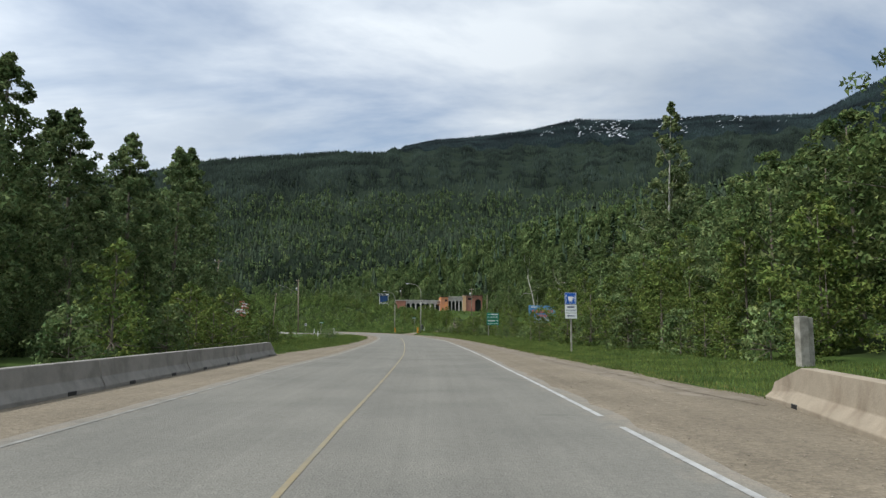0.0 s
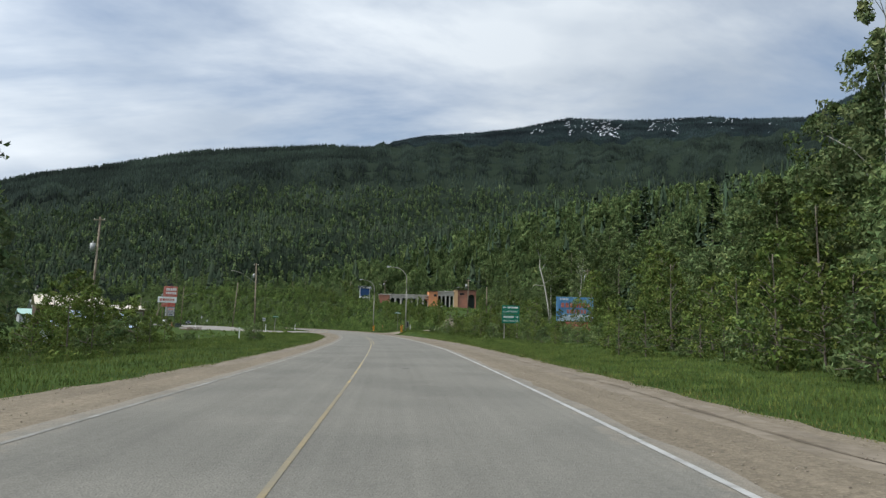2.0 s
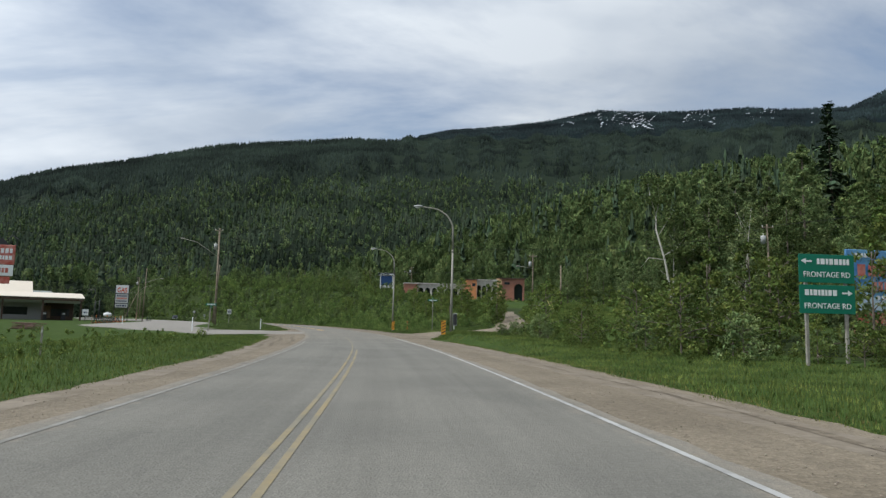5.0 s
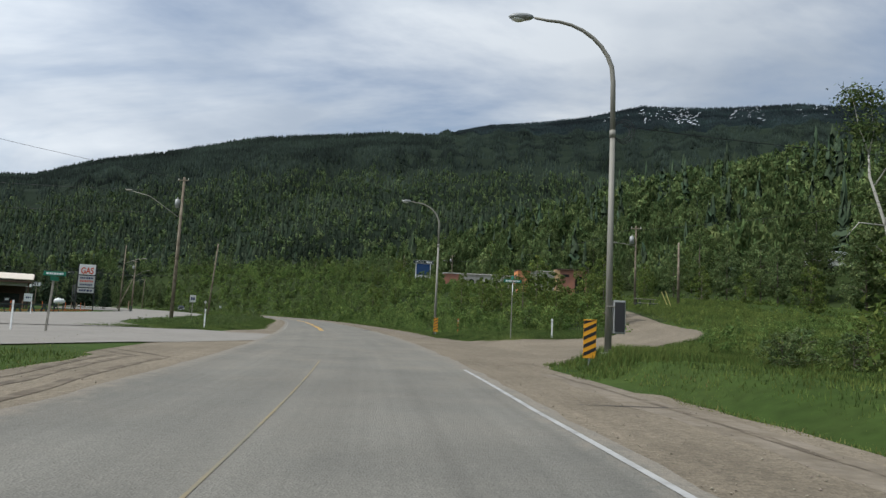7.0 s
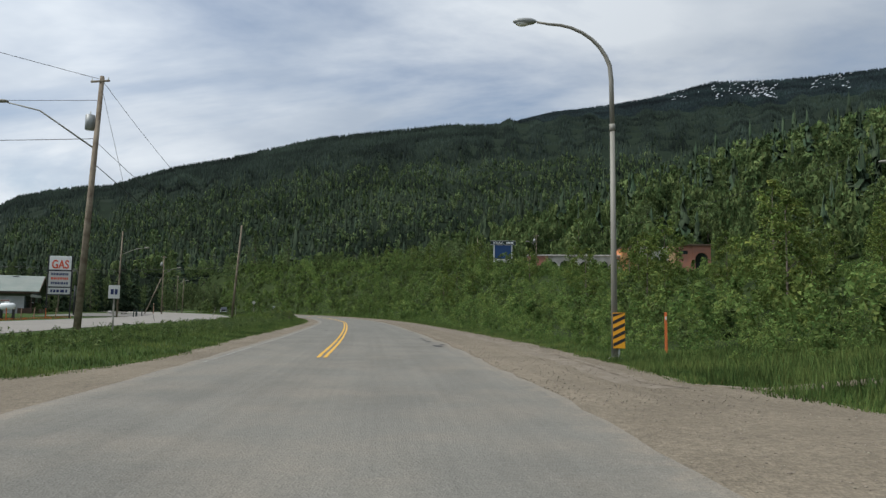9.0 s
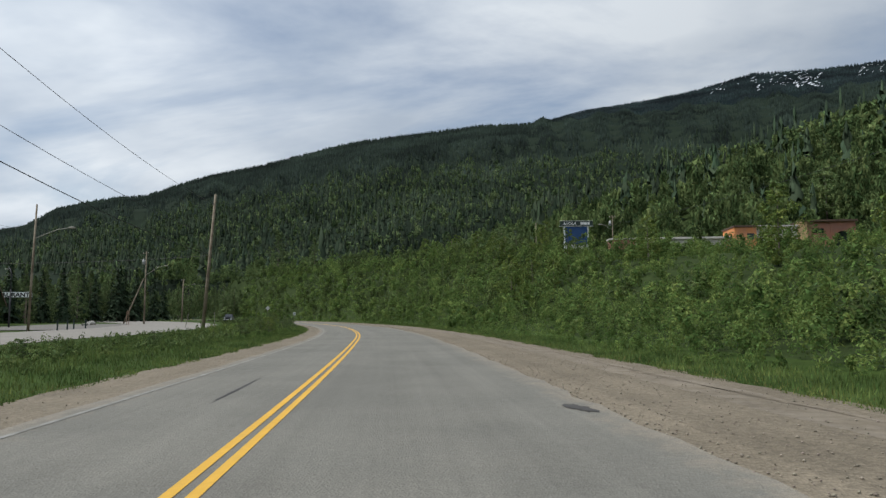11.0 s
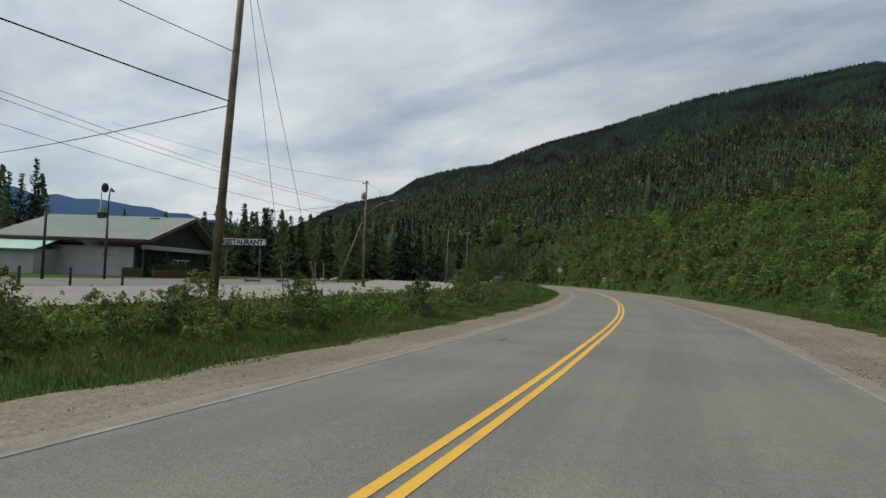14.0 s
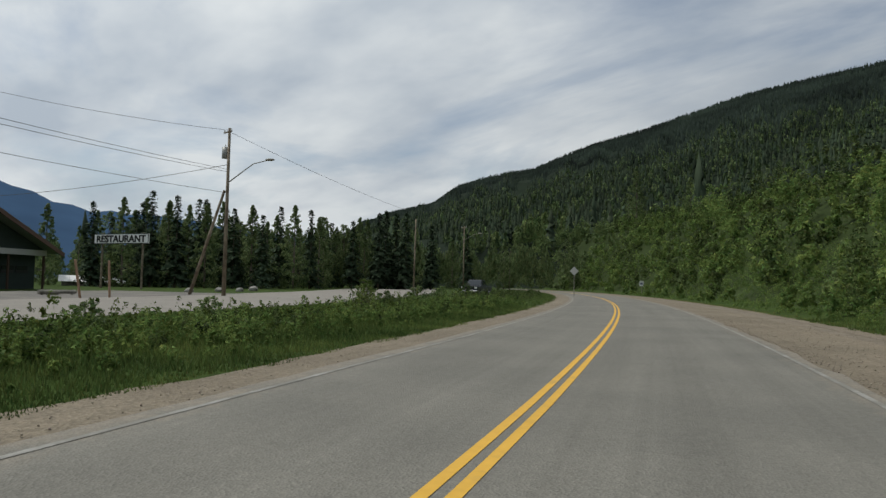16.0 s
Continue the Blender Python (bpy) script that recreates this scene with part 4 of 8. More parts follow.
L_COTTON = "tall leafy green cottonwood beside the highway"
L_FAR = "tall green tree beyond the frontage road"
L_ASPEN = "slender pale-barked aspen with thin airy crown"
L_SHRUB = "bushy green roadside shrub with many small leaves"
TREES = {
    "cotton_a": make_tree("cottonwood_tree", 16, 0.5, 4.7, 16000, 0.26, M_LEAF_DARK, M_BARK, tall, 1, L_COTTON, 380, 0.5),
    "cotton_b": make_tree("cottonwood_tree", 15, 0.5, 4.7, 15000, 0.26, M_LEAF_MID, M_BARK, tall, 2, L_COTTON, 360, 0.5),
    "cotton_c": make_tree("cottonwood_tree", 13, 2.6, 3.7, 8000, 0.28, M_LEAF, M_BARK, egg, 3, L_COTTON, 130, 0.6),
    "aspen_a": make_tree("aspen_tree", 22, 1.6, 5.0, 9500, 0.3, M_LEAF_PALE, M_BIRCH, tall, 4, L_ASPEN, 190, 0.55, trunk=0.2, lean=0.5),
    "aspen_b": make_tree("aspen_tree", 15, 4.0, 2.4, 1900, 0.3, M_LEAF_PALE, M_BIRCH, egg, 5, L_ASPEN, 55, 0.5, trunk=0.13, lean=-0.9),
    "leafy_a": make_tree("broadleaf_tree", 10, 1.6, 3.3, 5200, 0.3, M_LEAF_DARK, M_BARK, egg, 6, "round-headed leafy green tree on the slope", 90, 0.52),
    "leafy_b": make_tree("broadleaf_tree", 8, 0.3, 2.5, 3400, 0.27, M_SHRUB, M_BARK, egg, 8, "bright green young leafy tree on the slope", 75, 0.45),
    "far_a": make_tree("cottonwood_tree", 15, 0.3, 3.6, 4200, 0.36, M_LEAF_MID, M_BARK, tall, 15, L_FAR, 190, 0.45),
    "far_b": make_tree("cottonwood_tree", 14, 0.8, 3.6, 4000, 0.36, M_LEAF_MID, M_BARK, egg, 16, L_FAR, 150, 0.5),
    "shrub_a": make_tree("shrub", 3.2, 0.05, 1.6, 1300, 0.175, M_SHRUB, M_BARK, dome, 9, L_SHRUB, 70, 0.26, trunk=0.05, category="shrub"),
    "shrub_b": make_tree("shrub", 2.4, 0.03, 1.5, 1300, 0.19, M_LEAF_DARK, M_BARK, dome, 10, L_SHRUB, 60, 0.23, trunk=0.04, category="shrub"),
    "shrub_c": make_tree("shrub", 4.4, 0.1, 1.4, 1400, 0.175, M_SHRUB, M_BARK, egg, 12, L_SHRUB, 60, 0.28, trunk=0.06, category="shrub"),
    "spruce_a": spruce(21, 3.3, 13, "tall dark green spruce with drooping boughs"),
    "spruce_b": spruce(15, 2.6, 14, "dark green spruce with drooping boughs"),
}
TREE_H = {"cotton_a": 16, "cotton_b": 15, "cotton_c": 13.3, "leafy_a": 10.3, "leafy_b": 8.2}
GROUPS = {"cotton": "cottonwoods beside the road", "aspen": "aspens beside the road", "leafy": "leafy trees on the slope", "shrub": "roadside shrubs", "spruce": "spruces", "far": "trees beyond the frontage road"}
USED = set()


def plant(kind, x, y, scale=1.0, turn=None, sink=0.05, tilt=0.0):
    """Sets a tree or shrub on the ground; the first of a kind is the one built above."""
    turn = RNG.uniform(0, 360) if turn is None else turn
    m = pose(x, y, height(x, y) - sink, tilt, 0, turn) @ Matrix.Diagonal((scale, scale, scale * RNG.uniform(0.93, 1.07), 1))
    ob = TREES[kind]
    if kind in USED:
        return copy_thing(ob, m @ Matrix.Diagonal((*[1 / v for v in ob.scale], 1)))
    USED.add(kind)
    ob.matrix_basis = m
    tagged(ob, group=GROUPS[kind.split("_")[0]])
    ob.scale = ob.scale
    return ob


def forked_birch(x, y, top, label):
    """A tall leaning pale birch, forked near the top, with bare lower limbs and a thin crown."""
    z0 = height(x, y)
    h = top - z0
    rng = np.random.default_rng(91)
    root = empty("birch_tree", x, y, z0, 0, label, "tree")
    bm = bmesh.new()
    tube([(0, 0, -0.3), (-0.5, 0.1, 0.2 * h), (-1.2, 0.3, 0.42 * h), (-2.3, 0.6, 0.64 * h), (-2.2, 0.8, 0.74 * h)], [0.2, 0.17, 0.14, 0.11, 0.09], 8, bm)
    part("trunk", bm, M_BIRCH, root, "pale leaning trunk", smooth=True)
    ends = []
    for pts in (((-2.2, 0.8, 0.74 * h), (-2.9, 0.9, 0.86 * h), (-3.4, 1.0, h)), ((-2.2, 0.8, 0.74 * h), (-1.7, 0.9, 0.85 * h), (-1.9, 1.0, 0.99 * h)), ((-1.9, 0.5, 0.6 * h), (-0.7, 0.4, 0.7 * h), (0.4, 0.3, 0.8 * h)),
                ((-1.2, 0.3, 0.42 * h), (-3.4, 0.2, 0.43 * h), (-4.6, 0.1, 0.36 * h)), ((-1.3, 0.3, 0.45 * h), (0.4, 0.1, 0.5 * h), (1.6, 0.1, 0.58 * h))):
        part("limb", tube(pts, [0.075, 0.05, 0.02], 6), M_BIRCH, root, "pale limb", smooth=True)
        ends += [pts[2], pts[1]]
    c = np.array([e for k, e in enumerate(ends) if k not in (6, 7)])
    k = rng.integers(0, len(c), 2600)
    d = rng.normal(size=(2600, 3))
    p = c[k] + d * [0.75, 0.75, 0.6]
    co, fa = leaf_bits(p, 0.34, rng, d + [0, 0, 0.4], 0.7)
    crown = new("crown", grid_mesh("crown", co, fa, M_LEAF))
    crown.parent = root
    return root


forked_birch(24.0, 188.2, 22.4, "tall leaning pale birch with a forked top")
SPOTS = []  # kind, x, y, size


def spot(kind, s, u, size=1.0):
    x, y = at(s, u)
    SPOTS.append((kind, float(x), float(y), size))


def spot_top(kind, s, u, top):
    """A tree whose crown ends at the given height above the road."""
    x, y = at(s, u)
    spot(kind, s, u, (top - height(x, y)) / TREE_H[kind])


# tall cottonwoods behind the barrier
for s, u, k, top in ((14, -22, "cotton_a", 15), (20, -21.5, "cotton_a", 15.5), (26, -22.5, "cotton_a", 15), (31, -21.5, "cotton_a", 15.2), (35.5, -22, "cotton_a", 15.6), (42.5, -22, "cotton_b", 16), (51.5, -22, "cotton_b", 17.2),
                     (58, -24.5, "cotton_b", 15), (64.5, -22.6, "cotton_b", 17.6), (70.5, -23.4, "cotton_b", 19.0), (38.5, -25, "cotton_a", 14.4), (47, -25.5, "cotton_a", 15.2),
                     (24, -30, "cotton_a", 15), (34, -30, "cotton_a", 15.5), (44, -31, "cotton_a", 16), (54, -31, "cotton_b", 15), (64, -30, "cotton_b", 14), (74, -36, "cotton_c", 8)):
    spot_top(k, s, u, top)
# leafy understorey below them
for k, s in enumerate(np.arange(10, 66, 4.4)):
    spot("cotton_" + "ab"[k % 2], s + RNG.uniform(-1, 1), -17.6 + RNG.uniform(-1.5, 1.2), RNG.uniform(0.36, 0.5))
# shrubs in front of them and along the low meadow
for s in range(6, 46, 4):
    spot("shrub_" + "abc"[s % 3], s + RNG.uniform(-1, 1), -11.2 - RNG.uniform(0, 2.2), RNG.uniform(0.7, 1.15))
for s, u, z in ((52, -14, 0.6), (60, -15, 0.8), (68, -17.5, 0.9), (74, -15.5, 0.7), (82, -19, 1.0), (90, -21, 1.0), (97, -17, 0.7), (104, -22, 0.9), (66, -24, 1.2), (76, -27, 1.2), (88, -30, 1.3), (100, -31, 1.2), (112, -20, 0.8), (122, -24, 0.6)):
    spot("shrub_" + "abc"[s % 3], s, u, z)
# the wood on the right-hand side
for s, u, k, top in ((18, 20, "cotton_c", 14), (26.8, 20.8, "cotton_c", 14.6), (31.5, 20.5, "cotton_c", 12.8), (35, 21.5, "leafy_a", 11.8), (38.4, 20.3, "cotton_c", 12.4), (42.5, 20.5, "leafy_a", 11.6), (47, 21, "leafy_a", 10.5),
                     (33, 27, "cotton_c", 13.5), (42, 28, "cotton_c", 14.2), (50, 28, "cotton_c", 13.5), (66, 24, "cotton_c", 11.5), (79, 25, "cotton_c", 11.5), (24, 28, "cotton_c", 15), (29, 17.2, "leafy_b", 7.5), (36, 17.4, "leafy_b", 7), (44, 17.6, "leafy_b", 6.5), (50, 18, "leafy_b", 6.5), (56, 19, "leafy_b", 7)):
    spot_top(k, s, u, top)
for s, u, k, z in ((53, 22, "leafy_b", 1.2), (60, 27, "cotton_c", 0.9), (62, 21, "leafy_a", 0.9), (70, 30, "leafy_a", 1.1), (72, 23, "leafy_b", 1.1), (82, 26, "leafy_a", 1.0), (92, 30, "leafy_a", 1.1), (90, 22, "leafy_b", 0.85),
                   (102, 27, "leafy_b", 1.1), (112, 33, "leafy_a", 1.0), (118, 26, "leafy_b", 0.9), (10, 22, "cotton_c", 1.0), (84, 36, "cotton_b", 0.8), (100, 40, "cotton_c", 0.9), (122, 42, "cotton_b", 0.7)):
    spot(k, s, u, z)
# the edge of the wood behind the clearing, and the deeper wood along the verge
for x, y, k, top in ((32, 172, "cotton_c", 17), (36.5, 177, "cotton_a", 24), (30.5, 180, "leafy_a", 13), (40, 185, "cotton_b", 26), (28.5, 187, "cotton_c", 21), (26.8, 192, "cotton_c", 19), (31, 190.5, "cotton_a", 23), (24.5, 195, "leafy_a", 12), (37, 199, "cotton_b", 27), (27.5, 199, "leafy_a", 13.5), (23.5, 204, "leafy_b", 9.0), (31.5, 224, "leafy_a", 15),
                     (26, 219, "leafy_a", 12.5), (21, 216, "leafy_b", 9.5), (28, 230, "leafy_a", 15.5), (22, 226, "leafy_a", 13), (18, 224, "leafy_b", 10.5), (15.5, 229, "leafy_a", 13), (12, 232, "leafy_b", 11), (39, 168, "cotton_c", 16), (43, 176, "cotton_c", 20), (35, 163, "leafy_a", 13), (42, 160, "cotton_c", 15), (20, 232, "cotton_c", 17), (45, 168, "cotton_b", 23), (42, 206, "cotton_a", 27), (46, 196, "cotton_c", 27), (27.5, 193.5, "leafy_a", 17), (33.5, 207, "leafy_a", 17), (48, 212, "cotton_a", 28), (36, 186, "cotton_c", 22)):
    SPOTS.append((k, x, y, (top - height(x, y)) / TREE_H[k]))
wood_rng = np.random.default_rng(77)
taken = []
while len(taken) < 46:
    s_, u_ = wood_rng.uniform(44, 152), wood_rng.uniform(25, 60)
    if all((s_ - a) ** 2 + (u_ - b) ** 2 > 22 for a, b in taken) and not (110 < s_ < 140 and u_ < 32) and not (s_ > 132 and u_ < 38):
        taken.append((s_, u_))
        spot(("leafy_a", "cotton_c", "leafy_a", "leafy_b", "cotton_c", "spruce_b")[len(taken) % 6], s_, u_, wood_rng.uniform(0.75, 1.15) * (1.15 if u_ > 40 else 1.0))
SPOTS.append(("aspen_a", 24.2, 74.5, 1.12))
SPOTS.append(("aspen_b", 27.0, 80.0, 1.0))
SPOTS += [("cotton_b", 25.6, 76.5, 1.2), ("cotton_b", 29.5, 79.0, 1.05), ("cotton_b", 23.6, 71.5, 0.85)]
for k, x, y, top in (("spruce_a", 45.0, 186.5, 34.3), ("spruce_b", 61.0, 188.8, 36.5), ("aspen_b", 30.5, 203.0, 18.5), ("aspen_b", 24.5, 190.0, 17.5), ("aspen_b", 27.0, 172.0, 17.0), ("spruce_b", 30.0, 132.0, 12.0)):
    SPOTS.append((k, x, y, (top - height(x, y)) / (21.3 if k == "spruce_a" else 15.2)))
for s in np.arange(26, 128, 2.3):
    low_ = 0.55 if 84 < s < 118 else 1.0
    spot("shrub_" + "abc"[int(s * 10) % 3], s + RNG.uniform(-0.8, 0.8), 13.6 + RNG.uniform(-0.9, 1.3) + (1.0 if 84 < s < 118 else 0), RNG.uniform(0.6, 1.05) * low_)
    spot("shrub_" + "bca"[int(s * 10) % 3], s + RNG.uniform(-0.8, 0.8), 17.6 + RNG.uniform(-1, 2.4), RNG.uniform(0.85, 1.35) * low_)
for s, u, z in ((146.2, 10.6, 0.42), (147.4, 12.0, 0.48), (146.6, 13.4, 0.4), (143.6, 13.3, 1.25), (141.6, 12.2, 0.7), (146, 12.5, 0.4), (143, 15, 0.5), (138, 17, 0.6), (131, 11.5, 0.75), (134, 13, 0.9), (128, 13.5, 1.15), (125, 16, 1.25), (130, 17.5, 1.2), (134.5, 18.5, 0.8), (127, 21, 1.3), (139, 12, 0.42), (122, 13, 1.1)):
    spot("shrub_" + "ba"[int(u) % 2], s, u, z)
# leafy trees up the slope beyond the side road
for s, u, k, z in ((150, 62, "leafy_a", 1.1), (160, 55, "leafy_b", 1.2), (170, 66, "leafy_a", 1.2), (182, 60, "leafy_b", 1.2), (195, 70, "leafy_a", 1.2), (208, 64, "leafy_a", 1.0), (220, 76, "cotton_c", 0.9), (140, 50, "leafy_a", 1.0), (132, 60, "cotton_b", 0.8),
                   (236, 80, "leafy_a", 1.2), (252, 78, "leafy_b", 1.2), (268, 95, "cotton_c", 0.9), (286, 100, "leafy_a", 1.2), (300, 104, "cotton_b", 0.8), (320, 108, "leafy_a", 1.3), (340, 106, "leafy_a", 1.2), (352, 90, "leafy_b", 1.3), (366, 80, "leafy_a", 1.2), (245, 62, "leafy_b", 0.8), (378, 66, "leafy_b", 1.2),
                   (302, 31, "leafy_b", 0.75), (311, 36, "leafy_b", 0.9), (318, 29, "leafy_b", 0.7), (326, 37, "leafy_a", 0.75), (334, 32, "leafy_b", 0.85), (341, 40, "leafy_a", 0.85), (349, 33, "leafy_b", 0.9), (356, 41, "leafy_a", 0.85), (364, 34, "leafy_b", 0.9), (371, 44, "leafy_a", 0.9), (380, 37, "leafy_b", 1.0), (390, 45, "leafy_a", 0.9), (296, 37, "leafy_b", 0.6), (181, 20.5, "leafy_b", 0.6), (184.5, 17.5, "leafy_b", 0.62), (185, 22, "leafy_b", 0.66), (192, 17, "leafy_b", 0.72), (199, 21, "leafy_b", 0.8), (206, 17, "leafy_b", 0.62), (214, 22, "leafy_b", 0.75), (186, 21, "leafy_b", 0.65), (223, 19, "leafy_b", 0.62), (240, 24, "leafy_b", 0.6), (262, 26, "leafy_b", 0.6), (284, 27, "leafy_b", 0.6), (310, 28, "leafy_b", 0.6)):
    spot(k, s, u, z)
# trees beyond the restaurant and down the frontage road
for x, y, k, z in ((-165, 371, "spruce_b", 1.05), (-163, 376.5, "spruce_b", 1.1), (-169, 379, "spruce_b", 1.15), (-160, 381, "spruce_b", 0.95), (-169, 312, "far_a", 0.8), (-171.6, 331, "far_a", 0.9), (-172.4, 341, "far_a", 0.95), (-171.7, 351.5, "far_a", 0.97), (-167, 358, "far_a", 0.97), (-171, 369, "spruce_b", 1.0), (-167, 374.5, "spruce_b", 1.15), (-150, 268, "far_a", 0.95), (-158, 275, "far_b", 1.0), (-146, 258, "far_b", 0.9), (-166, 318, "far_a", 0.7), (-172, 326, "spruce_b", 0.8), (-176, 336, "far_a", 0.75), (-168, 342, "far_b", 0.85), (-178, 348, "spruce_b", 0.85),
                   (-172, 357, "far_a", 0.75), (-184, 366, "far_b", 0.85), (-176, 376, "far_a", 0.8), (-190, 384, "far_b", 0.9), (-181, 392, "spruce_b", 0.9), (-184, 404, "spruce_b", 1.0), (-178, 411, "spruce_b", 0.95), (-192, 420, "far_a", 0.9), (-186, 438, "far_b", 0.9), (-200, 452, "far_a", 1.0),
                   (-180, 462, "far_b", 0.9), (-196, 480, "far_b", 1.0), (-172, 486, "far_a", 1.4), (-186, 505, "far_b", 1.0), (-160, 500, "far_a", 1.3), (-205, 300, "far_b", 0.7), (-214, 330, "far_a", 0.8), (-210, 372, "far_b", 0.9), (-220, 410, "far_a", 0.9), (-230, 352, "far_b", 0.9)):
    SPOTS.append((k, x, y, z))
for k in range(6, 30):
    SPOTS.append((("far_a", "far_b", "far_a", "spruce_b")[k % 4], -173.5 - RNG.uniform(0, 12), 311 + k * 2.6 + RNG.uniform(-1, 1), RNG.uniform(0.8, 1.08)))
for x, y, top in ((-36.0, 272.0, 8.2), (-33.5, 270.0, 8.0), (-31.5, 274.0, 8.4)):
    SPOTS.append(("leafy_b", x, y, (top - height(x, y)) / TREE_H["leafy_b"]))
for x, y, top in ((-19.5, 83.0, 1.9), (-21.5, 85.5, 2.1), (-24.0, 88.0, 2.3), (-26.5, 90.5, 2.5), (-29.0, 94.0, 2.8), (-32.0, 97.0, 3.4), (-31.0, 92.5, 3.6)):
    SPOTS.append(("leafy_b", x, y, (top - height(x, y)) / TREE_H["leafy_b"]))
for x, y, top in ((-12.0, 214.7, 6.6), (-9.9, 229.4, 9.0), (-5.6, 213.2, 7.2), (-4.6, 203.6, 7.0), (-2.6, 206.0, 6.0), (-8.6, 236.0, 9.6)):
    SPOTS.append(("leafy_b", x, y, (top - height(x, y)) / TREE_H["leafy_b"]))
for s, u, z in ((40.0, -13.4, 1.2), (43.0, -14.6, 1.3), (38.5, -11.6, 0.85), (46.5, -13.4, 1.0), (50.5, -14.0, 0.9)):
    spot("shrub_a", s, u, z)
for k in range(8):
    yy = -10.2 + k * 1.2
    ca, sa = math.cos(radians(36)), math.sin(radians(36))
    SPOTS.append(("shrub_b", -131.93 + 0.75 * ca - yy * sa, 296.45 + 0.75 * sa + yy * ca, (0.62, 0.8, 0.7, 0.9)[k % 4]))
for x, y, k, z in ((-171.5, 321.5, "far_b", 0.78), (-160.5, 304.0, "far_b", 0.7)):
    SPOTS.append((k, x, y, z))
for k, (b, r, z) in enumerate(((66.0, 121, 0.80), (65.2, 129, 0.70), (64.2, 123, 0.92), (63.4, 131, 0.85), (62.5, 124, 0.95), (61.6, 128, 0.88), (60.8, 122, 0.92), (59.8, 132, 0.96), (59.0, 125, 0.82), (58.0, 133, 0.92), (57.2, 127, 0.86),
                               (56.2, 134, 0.96), (55.2, 126, 0.8), (54.3, 136, 0.92), (53.2, 132, 0.95), (52.2, 138, 0.9))):
    SPOTS.append((("spruce_b", "spruce_b", "far_a")[k % 3], -50.6 - r * math.sin(radians(b)), 266.5 + r * math.cos(radians(b)), z))
SPOTS += [("spruce_a", -224.0, 307.0, 1.25), ("spruce_a", -233.0, 304.0, 1.1), ("spruce_a", -219.0, 302.5, 1.1), ("far_a", -221.0, 299.0, 1.5), ("far_a", -228.0, 309.5, 1.5), ("far_b", -216.0, 296.0, 1.3)]
# shrubs in the island strip
for s, u, k, z in ((253, -8.6, "shrub_a", 0.42), (254.5, -9.4, "shrub_b", 0.46), (256, -8.8, "shrub_c", 0.3), (261.5, -9.2, "shrub_c", 0.27), (265.2, -9.3, "shrub_b", 0.42), (267.3, -10.3, "shrub_a", 0.42), (269, -8.7, "shrub_b", 0.48), (270.6, -9.6, "shrub_c", 0.3), (276.8, -8.2, "shrub_b", 0.5), (278.5, -9.0, "shrub_b", 0.45), (281.5, -9.2, "shrub_b", 0.36),
                   (293.6, -10.2, "shrub_a", 0.56), (294.6, -10.9, "shrub_b", 0.72), (288.4, -8.2, "shrub_b", 0.46), (289.8, -9.0, "shrub_a", 0.34), (287.0, -8.7, "shrub_b", 0.42), (299, -10.0, "shrub_b", 0.3), (303, -11.4, "shrub_b", 0.34), (308, -12.0, "shrub_b", 0.36), (318.6, -11.6, "shrub_a", 0.46), (320, -12.2, "shrub_b", 0.55), (322, -12.0, "shrub_b", 0.42), (334, -14, "shrub_b", 0.5), (345, -15, "shrub_b", 0.5),
                   (356, -15, "shrub_b", 0.56), (368, -16, "shrub_a", 0.5), (233, -11, "shrub_b", 0.3), (214, -10, "shrub_b", 0.26), (223, -12, "shrub_b", 0.28), (247, -9.6, "shrub_b", 0.4), (242, -10.4, "shrub_c", 0.22), (262.5, -10.6, "shrub_b", 0.36)):
    spot(k, s, u, z)
for x, y, k, z in ((-34.5, 100.0, "leafy_b", 1.08), (-32.0, 98.0, "leafy_b", 0.85), (-37.5, 102.0, "leafy_b", 0.85), (-30.0, 96.5, "leafy_b", 0.7), (-28.0, 94.5, "leafy_b", 0.62), (-26.0, 92.0, "shrub_c", 1.15), (-24.3, 89.5, "shrub_c", 1.05), (-23.0, 87.0, "shrub_b", 1.3),
                   (-27.0, 91.0, "shrub_b", 1.3), (-31.0, 95.5, "shrub_a", 1.3), (-16.3, 93.6, "shrub_b", 0.6), (-17.3, 95.5, "shrub_b", 0.5), (-23.5, 84.0, "shrub_b", 1.2), (-26.5, 80.0, "shrub_a", 1.2), (-37.5, 103.0, "shrub_c", 1.1)):
    SPOTS.append((k, x, y, z))
SPOTS += [("shrub_c", -34.0, 108.0, 0.95), ("shrub_a", -36.5, 107.0, 1.25), ("shrub_a", -32.0, 110.5, 0.8), ("shrub_c", -39.5, 106.0, 1.1)]
for k, (s, u) in enumerate(((147, 10.8), (149.5, 12.3), (148, 14), (150.5, 15.6), (149, 17.4), (151, 19), (150, 21), (151.5, 23), (153, 25.5))):
    spot("shrub_" + "ab"[k % 2], s, u, (0.2, 0.3, 0.24)[k % 3])
for k, x, y, z in SPOTS:
    plant(k, x, y, z)


